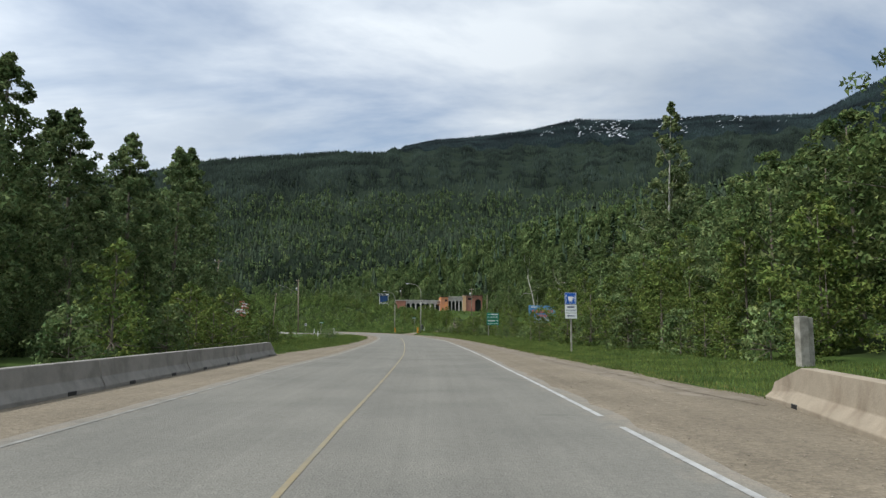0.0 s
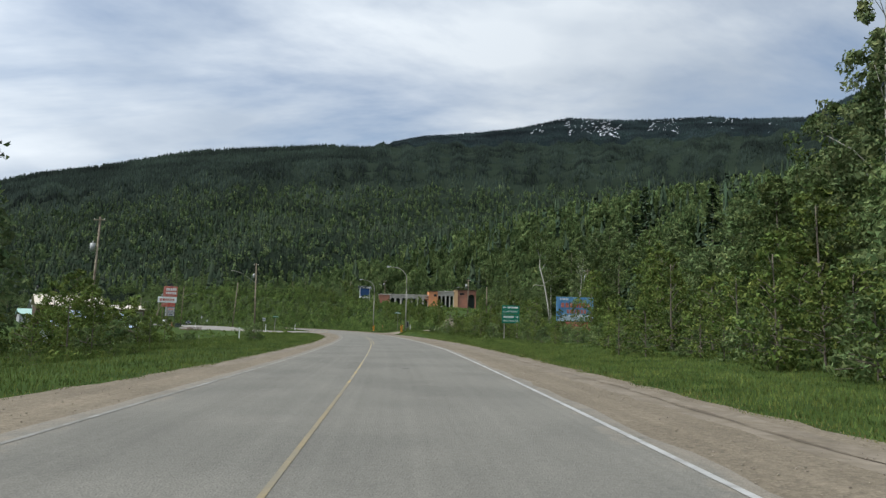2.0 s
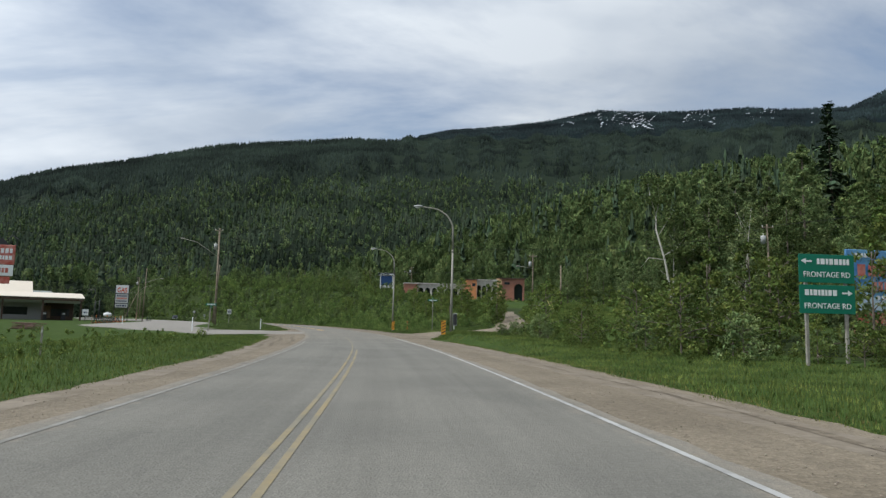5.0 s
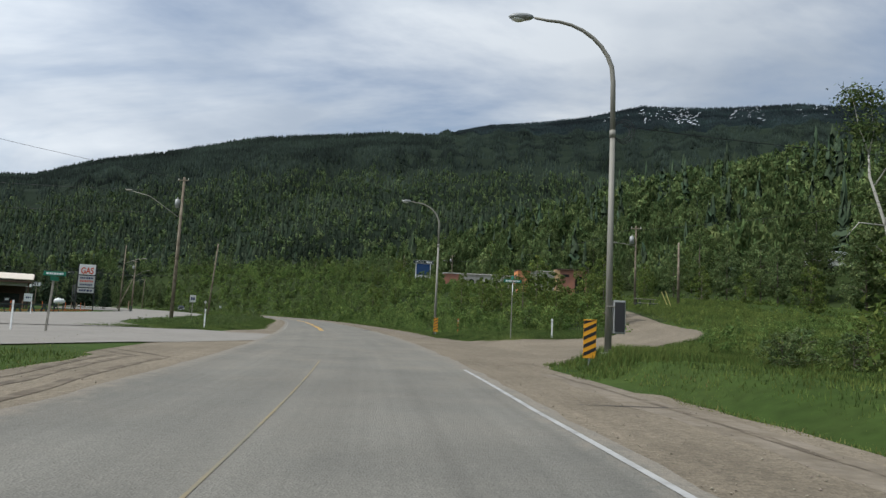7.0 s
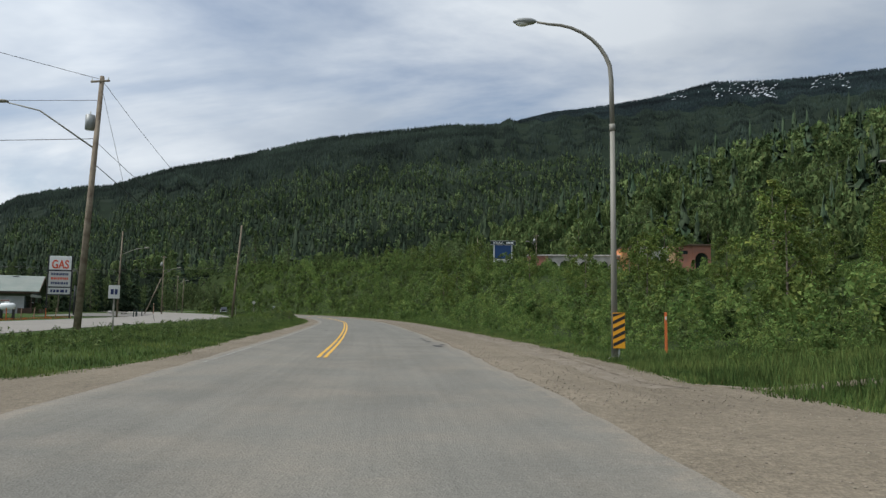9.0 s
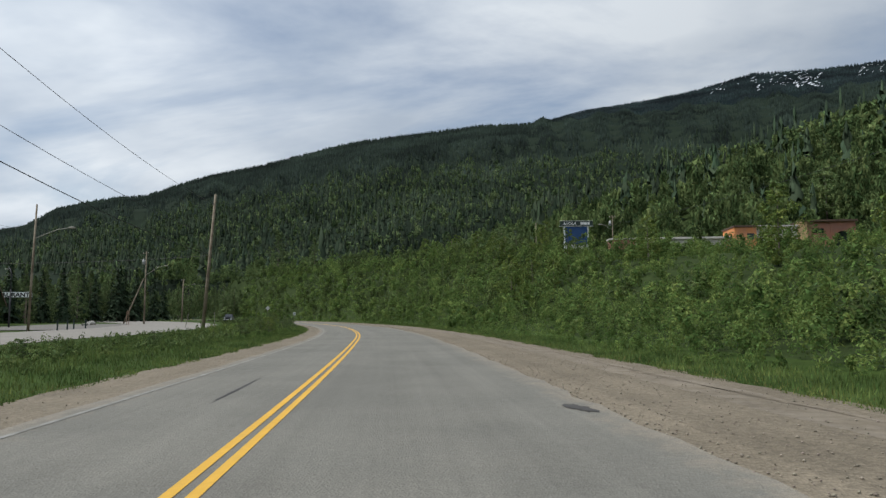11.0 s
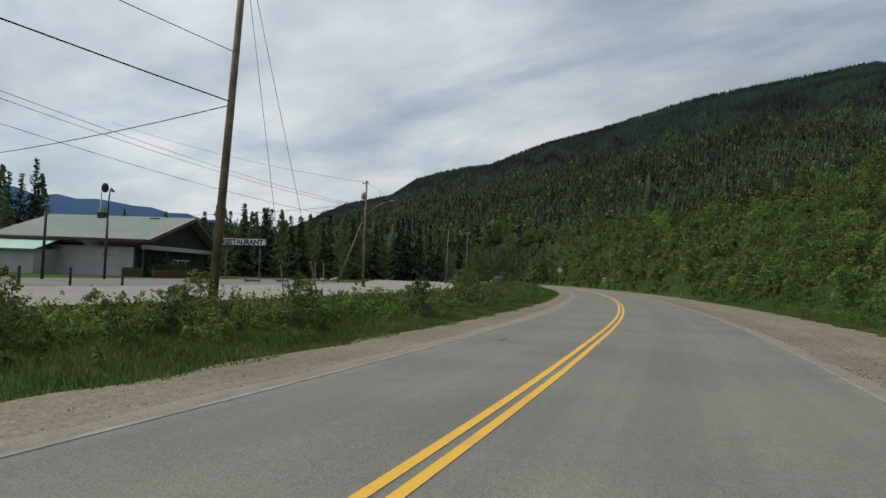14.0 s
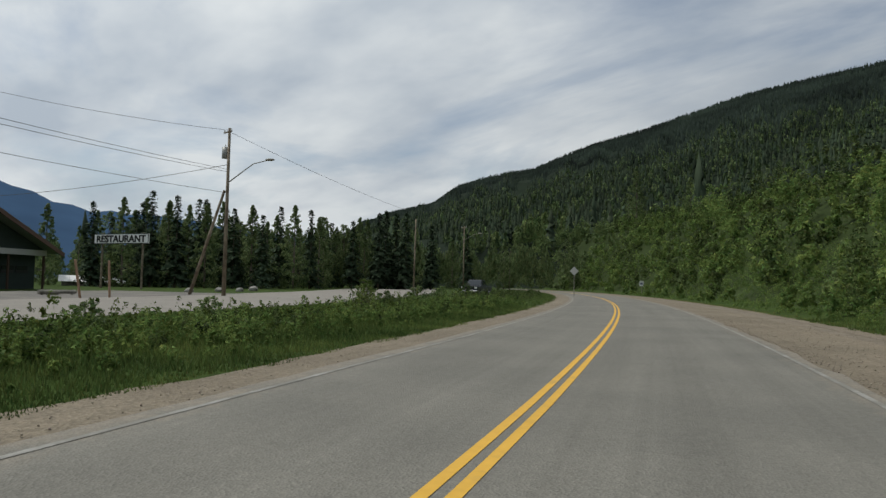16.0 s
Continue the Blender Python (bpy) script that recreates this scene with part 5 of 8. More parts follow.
# ---- woods and grass that nobody could count ----
def scatter_mesh(name, template, faces, places, scale_xy, scale_z, rng, material, label, category, turn=True, jitter=0.0):
    n, k = len(places), len(template)
    a = rng.uniform(0, 2 * np.pi, n) if turn else np.zeros(n)
    c, s = np.cos(a)[:, None], np.sin(a)[:, None]
    t = np.broadcast_to(template, (n, k, 3)).copy()
    if jitter:
        t = t * (1 + jitter * rng.uniform(-1, 1, (n, k, 1)))
    x = (t[:, :, 0] * c - t[:, :, 1] * s) * scale_xy[:, None]
    y = (t[:, :, 0] * s + t[:, :, 1] * c) * scale_xy[:, None]
    z = t[:, :, 2] * scale_z[:, None]
    co = np.stack([x, y, z], -1) + places[:, None, :]
    fa = np.asarray(faces)[None] + (np.arange(n) * k)[:, None, None]
    me = grid_mesh(name, co.reshape(-1, 3), fa.reshape(-1, np.shape(faces)[1]), material)
    return tagged(new(name, me), label, category, kind="stuff")


def conifer_template(sides, tiers):
    v, f = [], []
    for i, (z0, r0, z1) in enumerate(tiers):
        b = len(v)
        for k in range(sides):
            a = 2 * math.pi * (k + 0.5 * (i % 2)) / sides
            v.append((r0 * math.cos(a), r0 * math.sin(a), z0))
        v.append((0, 0, z1))
        f += [(b + k, b + (k + 1) % sides, b + sides) for k in range(sides)]
    return np.array(v), np.array(f)


def polar_places(n, b0, b1, r0, r1, rng, keep=None):
    b = np.radians(rng.uniform(b0, b1, n))
    r = np.sqrt(rng.uniform(r0 ** 2, r1 ** 2, n))
    x, y = CX - np.sin(b) * r, CY + np.cos(b) * r
    s, u = along(x, y)
    ok = np.abs(u) > 25
    x, y, s, u = x[ok], y[ok], s[ok], u[ok]
    z = land(s, u, x, y)
    ok = np.ones(len(x), bool) if keep is None else keep(x, y, z, s, u, np.degrees(b[ok]), r[ok])
    return np.stack([x, y, z], -1)[ok]


slope_only = lambda x, y, z, s, u, b, r: mountain(x, y) > 2
T5, F5 = conifer_template(4, ((0.05, 1.0, 0.62), (0.34, 0.72, 0.84), (0.6, 0.45, 1.0)))
T4, F4 = conifer_template(4, ((0.0, 1.0, 1.0),))
fade = lambda x, y, z, s, u, b, r: slope_only(x, y, z, s, u, b, r) & (RNG.uniform(0, 1, len(x)) < smooth(1700 - r, 0, 700))
rise_ = lambda x, y, z, s, u, b, r: slope_only(x, y, z, s, u, b, r) & (RNG.uniform(0, 1, len(x)) < smooth(r, 1000, 1600))
near = polar_places(27000, -62, 60, 500, 1700, RNG, fade)
n = len(near)
tall_ = RNG.uniform(8, 18, n) * RNG.uniform(0.75, 1.15, n)
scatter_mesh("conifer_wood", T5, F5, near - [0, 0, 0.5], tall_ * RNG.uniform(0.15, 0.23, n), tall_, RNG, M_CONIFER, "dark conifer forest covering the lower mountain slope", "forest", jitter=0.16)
far = polar_places(76000, -62, 60, 1000, 2420, RNG, rise_)
n = len(far)
tall_ = RNG.uniform(8, 15, n)
scatter_mesh("conifer_wood", T4, F4, far - [0, 0, 1.0], tall_ * RNG.uniform(0.2, 0.33, n), tall_, RNG, M_CONIFER_CLOUDED, "conifer forest on the upper mountain slope, coloured dark as under cloud shadow", "forest", jitter=0.14)
back_ = polar_places(30000, -40, 8, 2420, 3300, RNG)
n = len(back_)
tall_ = RNG.uniform(6, 13, n)
scatter_mesh("conifer_wood", T4, F4, back_ - [0, 0, 1.0], tall_ * RNG.uniform(0.22, 0.34, n), tall_, RNG, M_CONIFER_HAZED, "dark conifer forest under the high ridge, tinted blue as by haze", "forest", jitter=0.14)


def leafy_template(n, seed, size):
    """A leafy crown of unit height: clumps of leaves on an egg-shaped head."""
    rng = np.random.default_rng(seed)
    lumps = max(7, n // 13)
    d = rng.normal(size=(lumps, 3))
    d /= np.linalg.norm(d, axis=1)[:, None]
    c = d * np.array([0.30, 0.30, 0.36]) * rng.uniform(0.6, 1.1, lumps)[:, None] + [0, 0, 0.52]
    c[:, :2] *= np.clip(1.4 - c[:, 2:3], 0.35, 1.15)
    k = np.arange(n) % lumps
    e = rng.normal(size=(n, 3)) + 0.7 * d[k] + [0, 0, 0.4]
    e /= np.linalg.norm(e, axis=1)[:, None]
    p = c[k] + e * (0.9 / lumps ** 0.5 * rng.uniform(0.35, 0.6, lumps))[k][:, None]
    return leaf_bits(p, size, rng, e + 0.4 * d[k] + [0, 0, 0.2], 0.3)


# leafy woods on the lower slopes and the valley floor
def leafy_keep(x, y, z, s, u, b, r):
    low = mountain(x, y) < 12 + 230 * RNG.uniform(0, 1, len(x)) ** 1.8 * np.where(b < 12, 1.0, 0.8)
    hill = (u > 70) & (s > 100)
    meadow = (u < -60) & (r > 150)
    return (low & (r > 420)) | (low & hill & ((u > 112) | (s < 170))) | ((s > 345) & (u > 55) & (r > 150)) | (meadow & (x < -178) & (b < 95) & (b > 42) & (RNG.uniform(0, 1, len(x)) < 0.5))


def lane_to_camper(x, y):
    """Open ground in front of the camper trailer on the slope."""
    way = np.array([53.2, 115.4]) / np.hypot(53.2, 115.4)
    return (np.abs((x + 9.5) * way[1] - (y - 128.0) * way[0]) < 4.5) & (y < 246)


hill_keep = lambda x, y, z, s, u, b, r: ~lane_to_camper(x, y) & (hill_in(x, y) > 3) & (u > 30) & (s > 40) & (s < 420) & (u < 230)
L_WOOD = "light green broadleaf wood at the foot of the mountain"
hill = np.concatenate([polar_places(1500, -100, 12, 60, 330, RNG, hill_keep), polar_places(1500, -100, 12, 60, 420, RNG, hill_keep)])
close = hill_in(hill[:, 0], hill[:, 1]) < 75
low_wood = polar_places(3600, -75, 62, 60, 620, RNG, leafy_keep)
beside = np.hypot(low_wood[:, 0] + 58, low_wood[:, 1] - 283) < 270
for k, (quads, size, places, tall_range) in enumerate(((560, 0.074, hill[close], (7, 15)), (170, 0.13, hill[~close], (8, 16)), (420, 0.078, low_wood[beside], (8, 15)), (120, 0.15, low_wood[~beside], (9, 17)),
                                                       (44, 0.25, polar_places(7500, -60, 60, 480, 1300, RNG, leafy_keep), (9, 16)))):
    LT, LF = leafy_template(quads, 3 + k, size)
    n = len(places)
    tall_ = RNG.uniform(*tall_range, n)
    scatter_mesh("broadleaf_wood", LT, LF, places - [0, 0, 0.6], tall_ * RNG.uniform(0.55, 0.85, n), tall_, RNG, M_FARCROWN if k == 4 else M_FARLEAF, L_WOOD, "forest", jitter=0.1)
# spruces and firs among them
mixed = polar_places(2600, -70, 60, 110, 640, RNG, lambda x, y, z, s, u, b, r: ((u > 112) | (s > 480)) & (r > 230) & (RNG.uniform(0, 1, len(x)) < 0.5))
n = len(mixed)
tall_ = RNG.uniform(9, 20, n)
T6, F6 = conifer_template(6, tuple((0.05 + 0.13 * i, 1.0 - 0.135 * i, 0.34 + 0.13 * i if i < 5 else 1.0) for i in range(6)))
scatter_mesh("conifer_wood", T6, F6, mixed - [0, 0, 0.4], tall_ * RNG.uniform(0.15, 0.2, n), tall_, RNG, M_CONIFER, "scattered dark conifers among the broadleaf wood", "forest", jitter=0.2)

tips = np.concatenate([polar_places(300, -100, 12, 60, 330, RNG, hill_keep), polar_places(600, -100, 12, 150, 420, RNG, lambda x, y, z, s, u, b, r: hill_keep(x, y, z, s, u, b, r) & (hill_in(x, y) > 55))])
n = len(tips)
tall_ = RNG.uniform(9, 19, n)
T9, F9 = conifer_template(9, tuple((0.06 + 0.085 * i, (1.0 - 0.088 * i) * (1.0 if i % 2 else 0.82), 0.26 + 0.085 * i if i < 9 else 1.0) for i in range(10)))
scatter_mesh("conifer_wood", T9, F9, tips - [0, 0, 0.4], tall_ * RNG.uniform(0.13, 0.19, n), tall_, RNG, M_NEEDLE, "dark spruces standing among the broadleaf trees of the hill", "forest", jitter=0.28)

# the dense row of trees beyond the restaurant and its lot
bx, by = RNG.uniform(-300, -174, 560), RNG.uniform(288, 470, 560)
keep_ = (bx < -174 - 0.02 * (by - 300)) & ((by - 268) / (-52 - bx) > 0.50)
row = np.stack([bx, by, np.zeros(560)], -1)[keep_]
n = len(row)
tall_ = RNG.uniform(8, 15.5, n)
LT, LF = leafy_template(380, 31, 0.07)
scatter_mesh("broadleaf_wood", LT, LF, row - [0, 0, 0.4], tall_ * 0.5, tall_, RNG, M_LEAF_MID, "mixed trees beyond the restaurant lot", "forest", jitter=0.1)

# dense shrubs up the cut bank
def bank_shrubs(name, s0, s1, u0, u1, count, leaves, size, seed, label, tall=(1.2, 3.0), material=None, slim=1.0):
    rng = np.random.default_rng(seed)
    s = rng.uniform(s0, s1, count)
    u = u0(s) + (u1 - u0(s)) * rng.uniform(0, 1, count) ** 0.9 if callable(u0) else rng.uniform(u0, u1, count)
    over = u - np.interp(s, SIDE_S, SIDE_U)  # metres beyond the middle of the side road
    beside = (s > 166) & (s < 240) & (u > 0)
    clear = ~(beside & (over > -2.3) & (over < np.where(tall[1] < 1.0, 2.3, 17.0)))
    clear &= ~((s > 166) & (s < 173.2) & (u > 0) & (over < 2.3))
    clear &= ~((s > 170) & (s < 177.5) & (u > 8) & (u < 12.5))
    clear &= ~((s > 152) & (s < 168.5) & (u > 0) & (u < np.interp(s, [152, 156, 160, 163, 165, 168.5], [9.5, 11.5, 13.0, 15.5, 20.3, 21.5])))
    s, u = s[clear], u[clear]
    count = len(s)
    x, y = at(s, u)
    z = land(s, u, x, y)
    h = rng.uniform(*tall, count) * np.clip(0.35 + (u - 8) / 9, 0.35, 1) if u1 > 0 else rng.uniform(*tall, count)
    h = h * rng.uniform(0.6, 1.35, count) * np.where((u > 18) & (u < 50) & (s > 195) & (s < 335), np.where(u < 33, 0.72, 0.5), 1.0)
    leader = rng.uniform(0, 1, count) < 0.14  # a few stand up above the rest
    h = np.where(leader, h * 1.55, h)
    w = h * np.where(leader, rng.uniform(0.16, 0.26, count), rng.uniform(0.26, 0.46, count))
    w *= slim
    lumps = 8
    shape = (count, lumps)
    la, lr = rng.uniform(0, 2 * np.pi, shape), np.sqrt(rng.uniform(0, 1, shape))
    lz = rng.uniform(0.12, 0.84, shape) * (1 - 0.3 * lr)
    ls = rng.uniform(0.30, 0.55, shape) * (1.1 - 0.55 * lz)
    k = np.repeat(np.arange(count), leaves)
    g = rng.integers(0, lumps, len(k))
    e = rng.normal(size=(len(k), 3)) + [0, 0, 0.45]
    e /= np.linalg.norm(e, axis=1)[:, None]
    reach = lr[k, g] * (0.95 - 0.5 * lz[k, g])
    cx_, cy_ = reach * np.cos(la[k, g]), reach * np.sin(la[k, g])
    spread_ = (ls[k, g] * rng.uniform(0.7, 1.08, len(k)))[:, None] * e
    p = np.stack([x[k] + (cx_ + spread_[:, 0]) * w[k], y[k] + (cy_ + spread_[:, 1]) * w[k],
                  z[k] + np.maximum(lz[k, g] * h[k] + spread_[:, 2] * 1.3 * w[k], 0.0)], -1)
    out = e + np.stack([0.5 * cx_, 0.5 * cy_, np.full(len(k), 0.15)], -1)
    co, fa = leaf_bits(p, size * np.clip(h[k] / 2.2, 0.55, 1.25), rng, out, 0.35)
    return tagged(new(name, grid_mesh(name, co, fa, material or M_BANK)), label, "shrubs", kind="stuff")


foot = lambda s: np.interp(s, [173, 177, 180, 200, 620], [15.0, 12.0, 8.6, 8.8, 9.0])
L_BANK = "dense bright green shrubs covering the roadside bank"
bank_shrubs("bank_shrubs", 173, 262, foot, 34, 1050, 260, 0.16, 21, L_BANK, (1.1, 2.7), slim=0.9)
bank_shrubs("bank_shrubs", 262, 350, foot, 44, 700, 320, 0.19, 22, L_BANK, (2.0, 5.2), slim=0.8)
bank_shrubs("bank_shrubs", 350, 520, foot, 56, 750, 180, 0.36, 23, L_BANK, (2.4, 6.8), slim=0.8)
L_SAPLING = "slender green saplings standing up out of the bank shrubs"
bank_shrubs("bank_saplings", 182, 262, lambda s: 10.5 + 0 * s, 20, 110, 190, 0.15, 61, L_SAPLING, (1.6, 2.7), M_LEAF, slim=0.6)
bank_shrubs("bank_saplings", 262, 350, lambda s: 11.0 + 0 * s, 40, 260, 260, 0.19, 62, L_SAPLING, (3.4, 6.2), M_LEAF, slim=0.5)
bank_shrubs("bank_saplings", 350, 520, lambda s: 11.0 + 0 * s, 54, 320, 170, 0.34, 63, L_SAPLING, (4.0, 8.0), M_LEAF, slim=0.5)
bank_shrubs("slope_shrubs", 330, 560, lambda s: 44 + 0 * s, 150, 1100, 90, 0.55, 29, "rough green scrub and saplings on the upper slope", (2.5, 8.0), M_FARLEAF)
bank_shrubs("slope_shrubs", 500, 640, lambda s: 9 + 0 * s, 60, 450, 100, 0.55, 30, "rough green scrub and saplings on the upper slope", (2.5, 7.0), M_FARLEAF)
bank_shrubs("slope_shrubs", 70, 136, lambda s: 26 + 0 * s, 62, 520, 100, 0.27, 24, "rough green scrub on the slope above the side road", (0.8, 2.4))
bank_shrubs("slope_shrubs", 176, 330, lambda s: 44 + 0 * s, 74, 500, 90, 0.27, 25, "rough green scrub on the terrace", (0.5, 1.4))
bank_shrubs("slope_shrubs", 236, 335, lambda s: 33 + 0 * s, 47, 480, 100, 0.2, 51, "rough green scrub on the terrace", (0.7, 1.5))
bank_shrubs("slope_weeds", 150, 235, lambda s: 22 + 0 * s, 66, 1500, 70, 0.17, 46, "low bright green weeds covering the slope", (0.35, 0.9), M_SHRUB)
bank_shrubs("bank_weeds", 180, 300, lambda s: 7.9 + 0 * s, 17, 1050, 95, 0.12, 49, "low leafy weeds at the foot of the bank", (0.9, 1.7), M_BANK)
bank_shrubs("bank_weeds", 300, 430, lambda s: 8.2 + 0 * s, 18, 900, 80, 0.16, 50, "low leafy weeds at the foot of the bank", (1.0, 2.0), M_BANK)
bank_shrubs("verge_weeds", 116, 153.5, lambda s: 10.2 + 0 * s, 25, 480, 110, 0.14, 47, "leafy weeds and saplings behind the grass verge", (0.4, 1.0), M_SHRUB)
bank_shrubs("verge_weeds", 148, 165, lambda s: np.interp(s, [148, 156, 160, 165], [12.0, 13.5, 15.5, 20.0]), 27, 260, 110, 0.13, 53, "leafy weeds beside the side road", (0.45, 1.05), M_BANK)
bank_shrubs("meadow_weeds", 36, 148, -26, -11, 700, 60, 0.2, 26, "leafy weeds on the meadow beside the road", (0.2, 0.6), M_SHRUB)
bank_shrubs("meadow_weeds", 184, 262, -16.5, -8.8, 900, 80, 0.12, 27, "leafy weeds on the island strip", (0.2, 0.6), M_LEAF)
bank_shrubs("meadow_weeds", 250, 345, -13.5, -8.6, 1500, 80, 0.15, 28, "leafy weeds on the island strip", (0.3, 0.7), M_BANK)
bank_shrubs("meadow_weeds", 240, 345, -9.6, -7.7, 620, 60, 0.13, 65, "low leafy weeds along the island's edge", (0.16, 0.42), M_BANK)
bank_shrubs("dark_weeds", 244, 345, -12.8, -8.6, 360, 80, 0.12, 66, "dark feathery weeds on the island strip", (0.5, 0.85), M_LEAF, slim=0.7)
bank_shrubs("weed_stalks", 248, 345, -13.2, -8.8, 420, 46, 0.13, 59, "tall thin weed stalks on the island strip", (0.6, 1.0), M_SHRUB, slim=0.42)
bank_shrubs("meadow_weeds", 250, 345, -17.5, -13.0, 700, 55, 0.13, 58, "low weeds at the far side of the island strip", (0.12, 0.32), M_SHRUB)
bank_shrubs("meadow_weeds", 330, 420, -18, -9.0, 700, 60, 0.16, 48, "leafy weeds on the island strip", (0.3, 0.9), M_LEAF)


def grass(name, s0, s1, edge, depth, count, tall, seed, material, label, power=1.6):
    """Grass blades from the gravel's edge outwards, thickest at the edge."""
    rng = np.random.default_rng(seed)
    s = rng.uniform(s0, s1, count)
    off = rng.uniform(0, 1, count) ** power * depth
    e = edge(s)
    u = e + np.sign(e) * (off - 0.15 + 0.22 * np.sin(s * 1.7) * np.sin(s * 0.61))
    dry = ~((s > 166) & (s < 240) & (np.abs(u - np.interp(s, SIDE_S, SIDE_U)) < np.interp(s, [166, 169, 174, 190], [4.5, 2.9, 2.1, 1.9])))
    s, u, off = s[dry], u[dry], off[dry]
    count = len(s)
    x, y = at(s, u)
    z = np.maximum(land(s, u, x, y), -0.03)
    h = rng.uniform(*tall, count) * np.clip(0.35 + off / 1.5, 0.35, 1)
    a = rng.uniform(0, 2 * np.pi, count)
    w = rng.uniform(0.006, 0.015, count) * (1 + h)
    lean = rng.normal(0, 0.22, (count, 2)) * h[:, None]
    co = np.stack([np.stack([x - w * np.cos(a), y - w * np.sin(a), z], -1), np.stack([x + w * np.cos(a), y + w * np.sin(a), z], -1),
                   np.stack([x + lean[:, 0], y + lean[:, 1], z + h], -1)], 1)
    me = grid_mesh(name, co.reshape(-1, 3), np.arange(3 * count).reshape(-1, 3), material)
    return tagged(new(name, me), label, "grass", kind="stuff")


L_GRASS = "fresh green grass on the road verge"
grass("verge_grass", 13, 152, edge_r, 9.0, 130000, (0.05, 0.15), 31, M_GRASS, L_GRASS, 1.2)
grass("verge_grass", 178, 330, edge_r, 3.2, 50000, (0.07, 0.22), 32, M_GRASS_DARK, L_GRASS)
grass("verge_grass", 167.6, 186, lambda s: np.interp(s, [167.6, 168.4, 169.4, 171.5, 175, 178.5, 186], [15.6, 11.6, 9.4, 8.3, 7.4, 6.8, 6.8]), 9.0, 52000, (0.12, 0.36), 52, M_GRASS_DARK, L_GRASS, 1.0)
grass("verge_grass", 146, 165, lambda s: np.interp(s, [146, 151, 153.4, 158.2, 162, 165], [5.55, 5.5, 6.8, 10.2, 14.2, 20.5]), 12.0, 50000, (0.1, 0.3), 54, M_GRASS, L_GRASS, 1.0)
grass("verge_grass", 172.8, 181, lambda s: np.interp(s, [172.8, 174, 177, 181], [-10.6, -9.6, -8.4, -6.9]), 6.0, 14000, (0.07, 0.22), 55, M_GRASS_DARK, L_GRASS, 1.0)
grass("verge_grass", 34, 149, edge_l, 10.0, 70000, (0.05, 0.16), 33, M_GRASS, L_GRASS, 1.2)
grass("verge_grass", 178, 300, edge_l, 9.0, 70000, (0.07, 0.2), 34, M_GRASS_DARK, L_GRASS)
grass("verge_grass", 300, 420, edge_l, 10.0, 30000, (0.08, 0.24), 35, M_GRASS_DARK, L_GRASS)
grass("tall_grass", 190, 345, lambda s: edge_l(s) - 1.3, 8.5, 36000, (0.10, 0.24), 56, M_GRASS_DARK, "tall dark green grass on the island strip", 0.9)
grass("verge_grass", 250, 335, edge_l, 4.0, 110000, (0.05, 0.16), 57, M_GRASS_DARK, L_GRASS, 0.9)
grass("verge_grass", 165, 215, lambda s: np.interp(s, SIDE_S, SIDE_U) + np.interp(s, [165, 168, 174, 190], [5.0, 3.4, 2.3, 1.9]), 16.0, 60000, (0.15, 0.4), 64, M_GRASS, L_GRASS, 1.0)
grass("dry_grass", 14, 150, edge_r, 0.8, 5000, (0.05, 0.16), 36, M_GRASS_DRY, "dry grass at the gravel's edge")
grass("dry_grass", 178, 400, edge_r, 0.9, 7000, (0.05, 0.16), 37, M_GRASS_DRY, "dry grass at the gravel's edge")
grass("dry_grass", 36, 400, edge_l, 0.7, 4000, (0.05, 0.14), 38, M_GRASS_DRY, "dry grass at the gravel's edge")


def loose_stones(s0, s1, inner, outer, count, size, seed, label, power=1.0):
    """Loose stones lying about on the gravel."""
    rng = np.random.default_rng(seed)
    s = rng.uniform(s0, s1, count)
    f = rng.uniform(0, 1, count) ** power
    u = inner(s) * (1 - f) + outer(s) * f
    x, y = at(s, u)
    r = size * rng.uniform(0.4, 1.0, count) ** 2 + 0.008
    t = np.array([[1, 0, 0], [0, 1, 0], [-1, 0, 0], [0, -1, 0], [0, 0, 0.8], [0, 0, -0.8]], float)
    fa = np.array([[0, 1, 4], [1, 2, 4], [2, 3, 4], [3, 0, 4], [1, 0, 5], [2, 1, 5], [3, 2, 5], [0, 3, 5]])
    places = np.stack([x, y, np.full(count, -0.004)], -1)
    return scatter_mesh("loose_stones", t, fa, places, r, r * 0.75, rng, M_STONE, label, "stones", jitter=0.35)


loose_stones(0, 152, lo(line_r, 0.3), edge_r, 3200, 0.010, 41, "loose pebbles scattered on the gravel shoulder", 1.5)
loose_stones(176, 330, lo(line_r, 0.3), edge_r, 9000, 0.016, 42, "loose pebbles scattered on the gravel shoulder", 2.0)
loose_stones(30, 152, edge_l, lo(line_l, -0.25), 1600, 0.010, 43, "loose pebbles scattered on the gravel shoulder")
loose_stones(184, 330, edge_l, lo(line_l, -0.25), 2200, 0.011, 44, "loose pebbles scattered on the gravel shoulder")
loose_stones(150, 178, lo(line_r, 0.3), edge_r, 2600, 0.012, 45, "loose pebbles scattered over the mouth of the side road")

# ---- things along the road ----
def ground_z(x, y):
    return height(x, y)


def here(s, u):
    x, y = at(s, u)
    return float(x), float(y)


def road_turn(s):
    """Degrees by which the road is turned at s."""
    return float(np.interp(s, ROAD_S, ROAD_H))


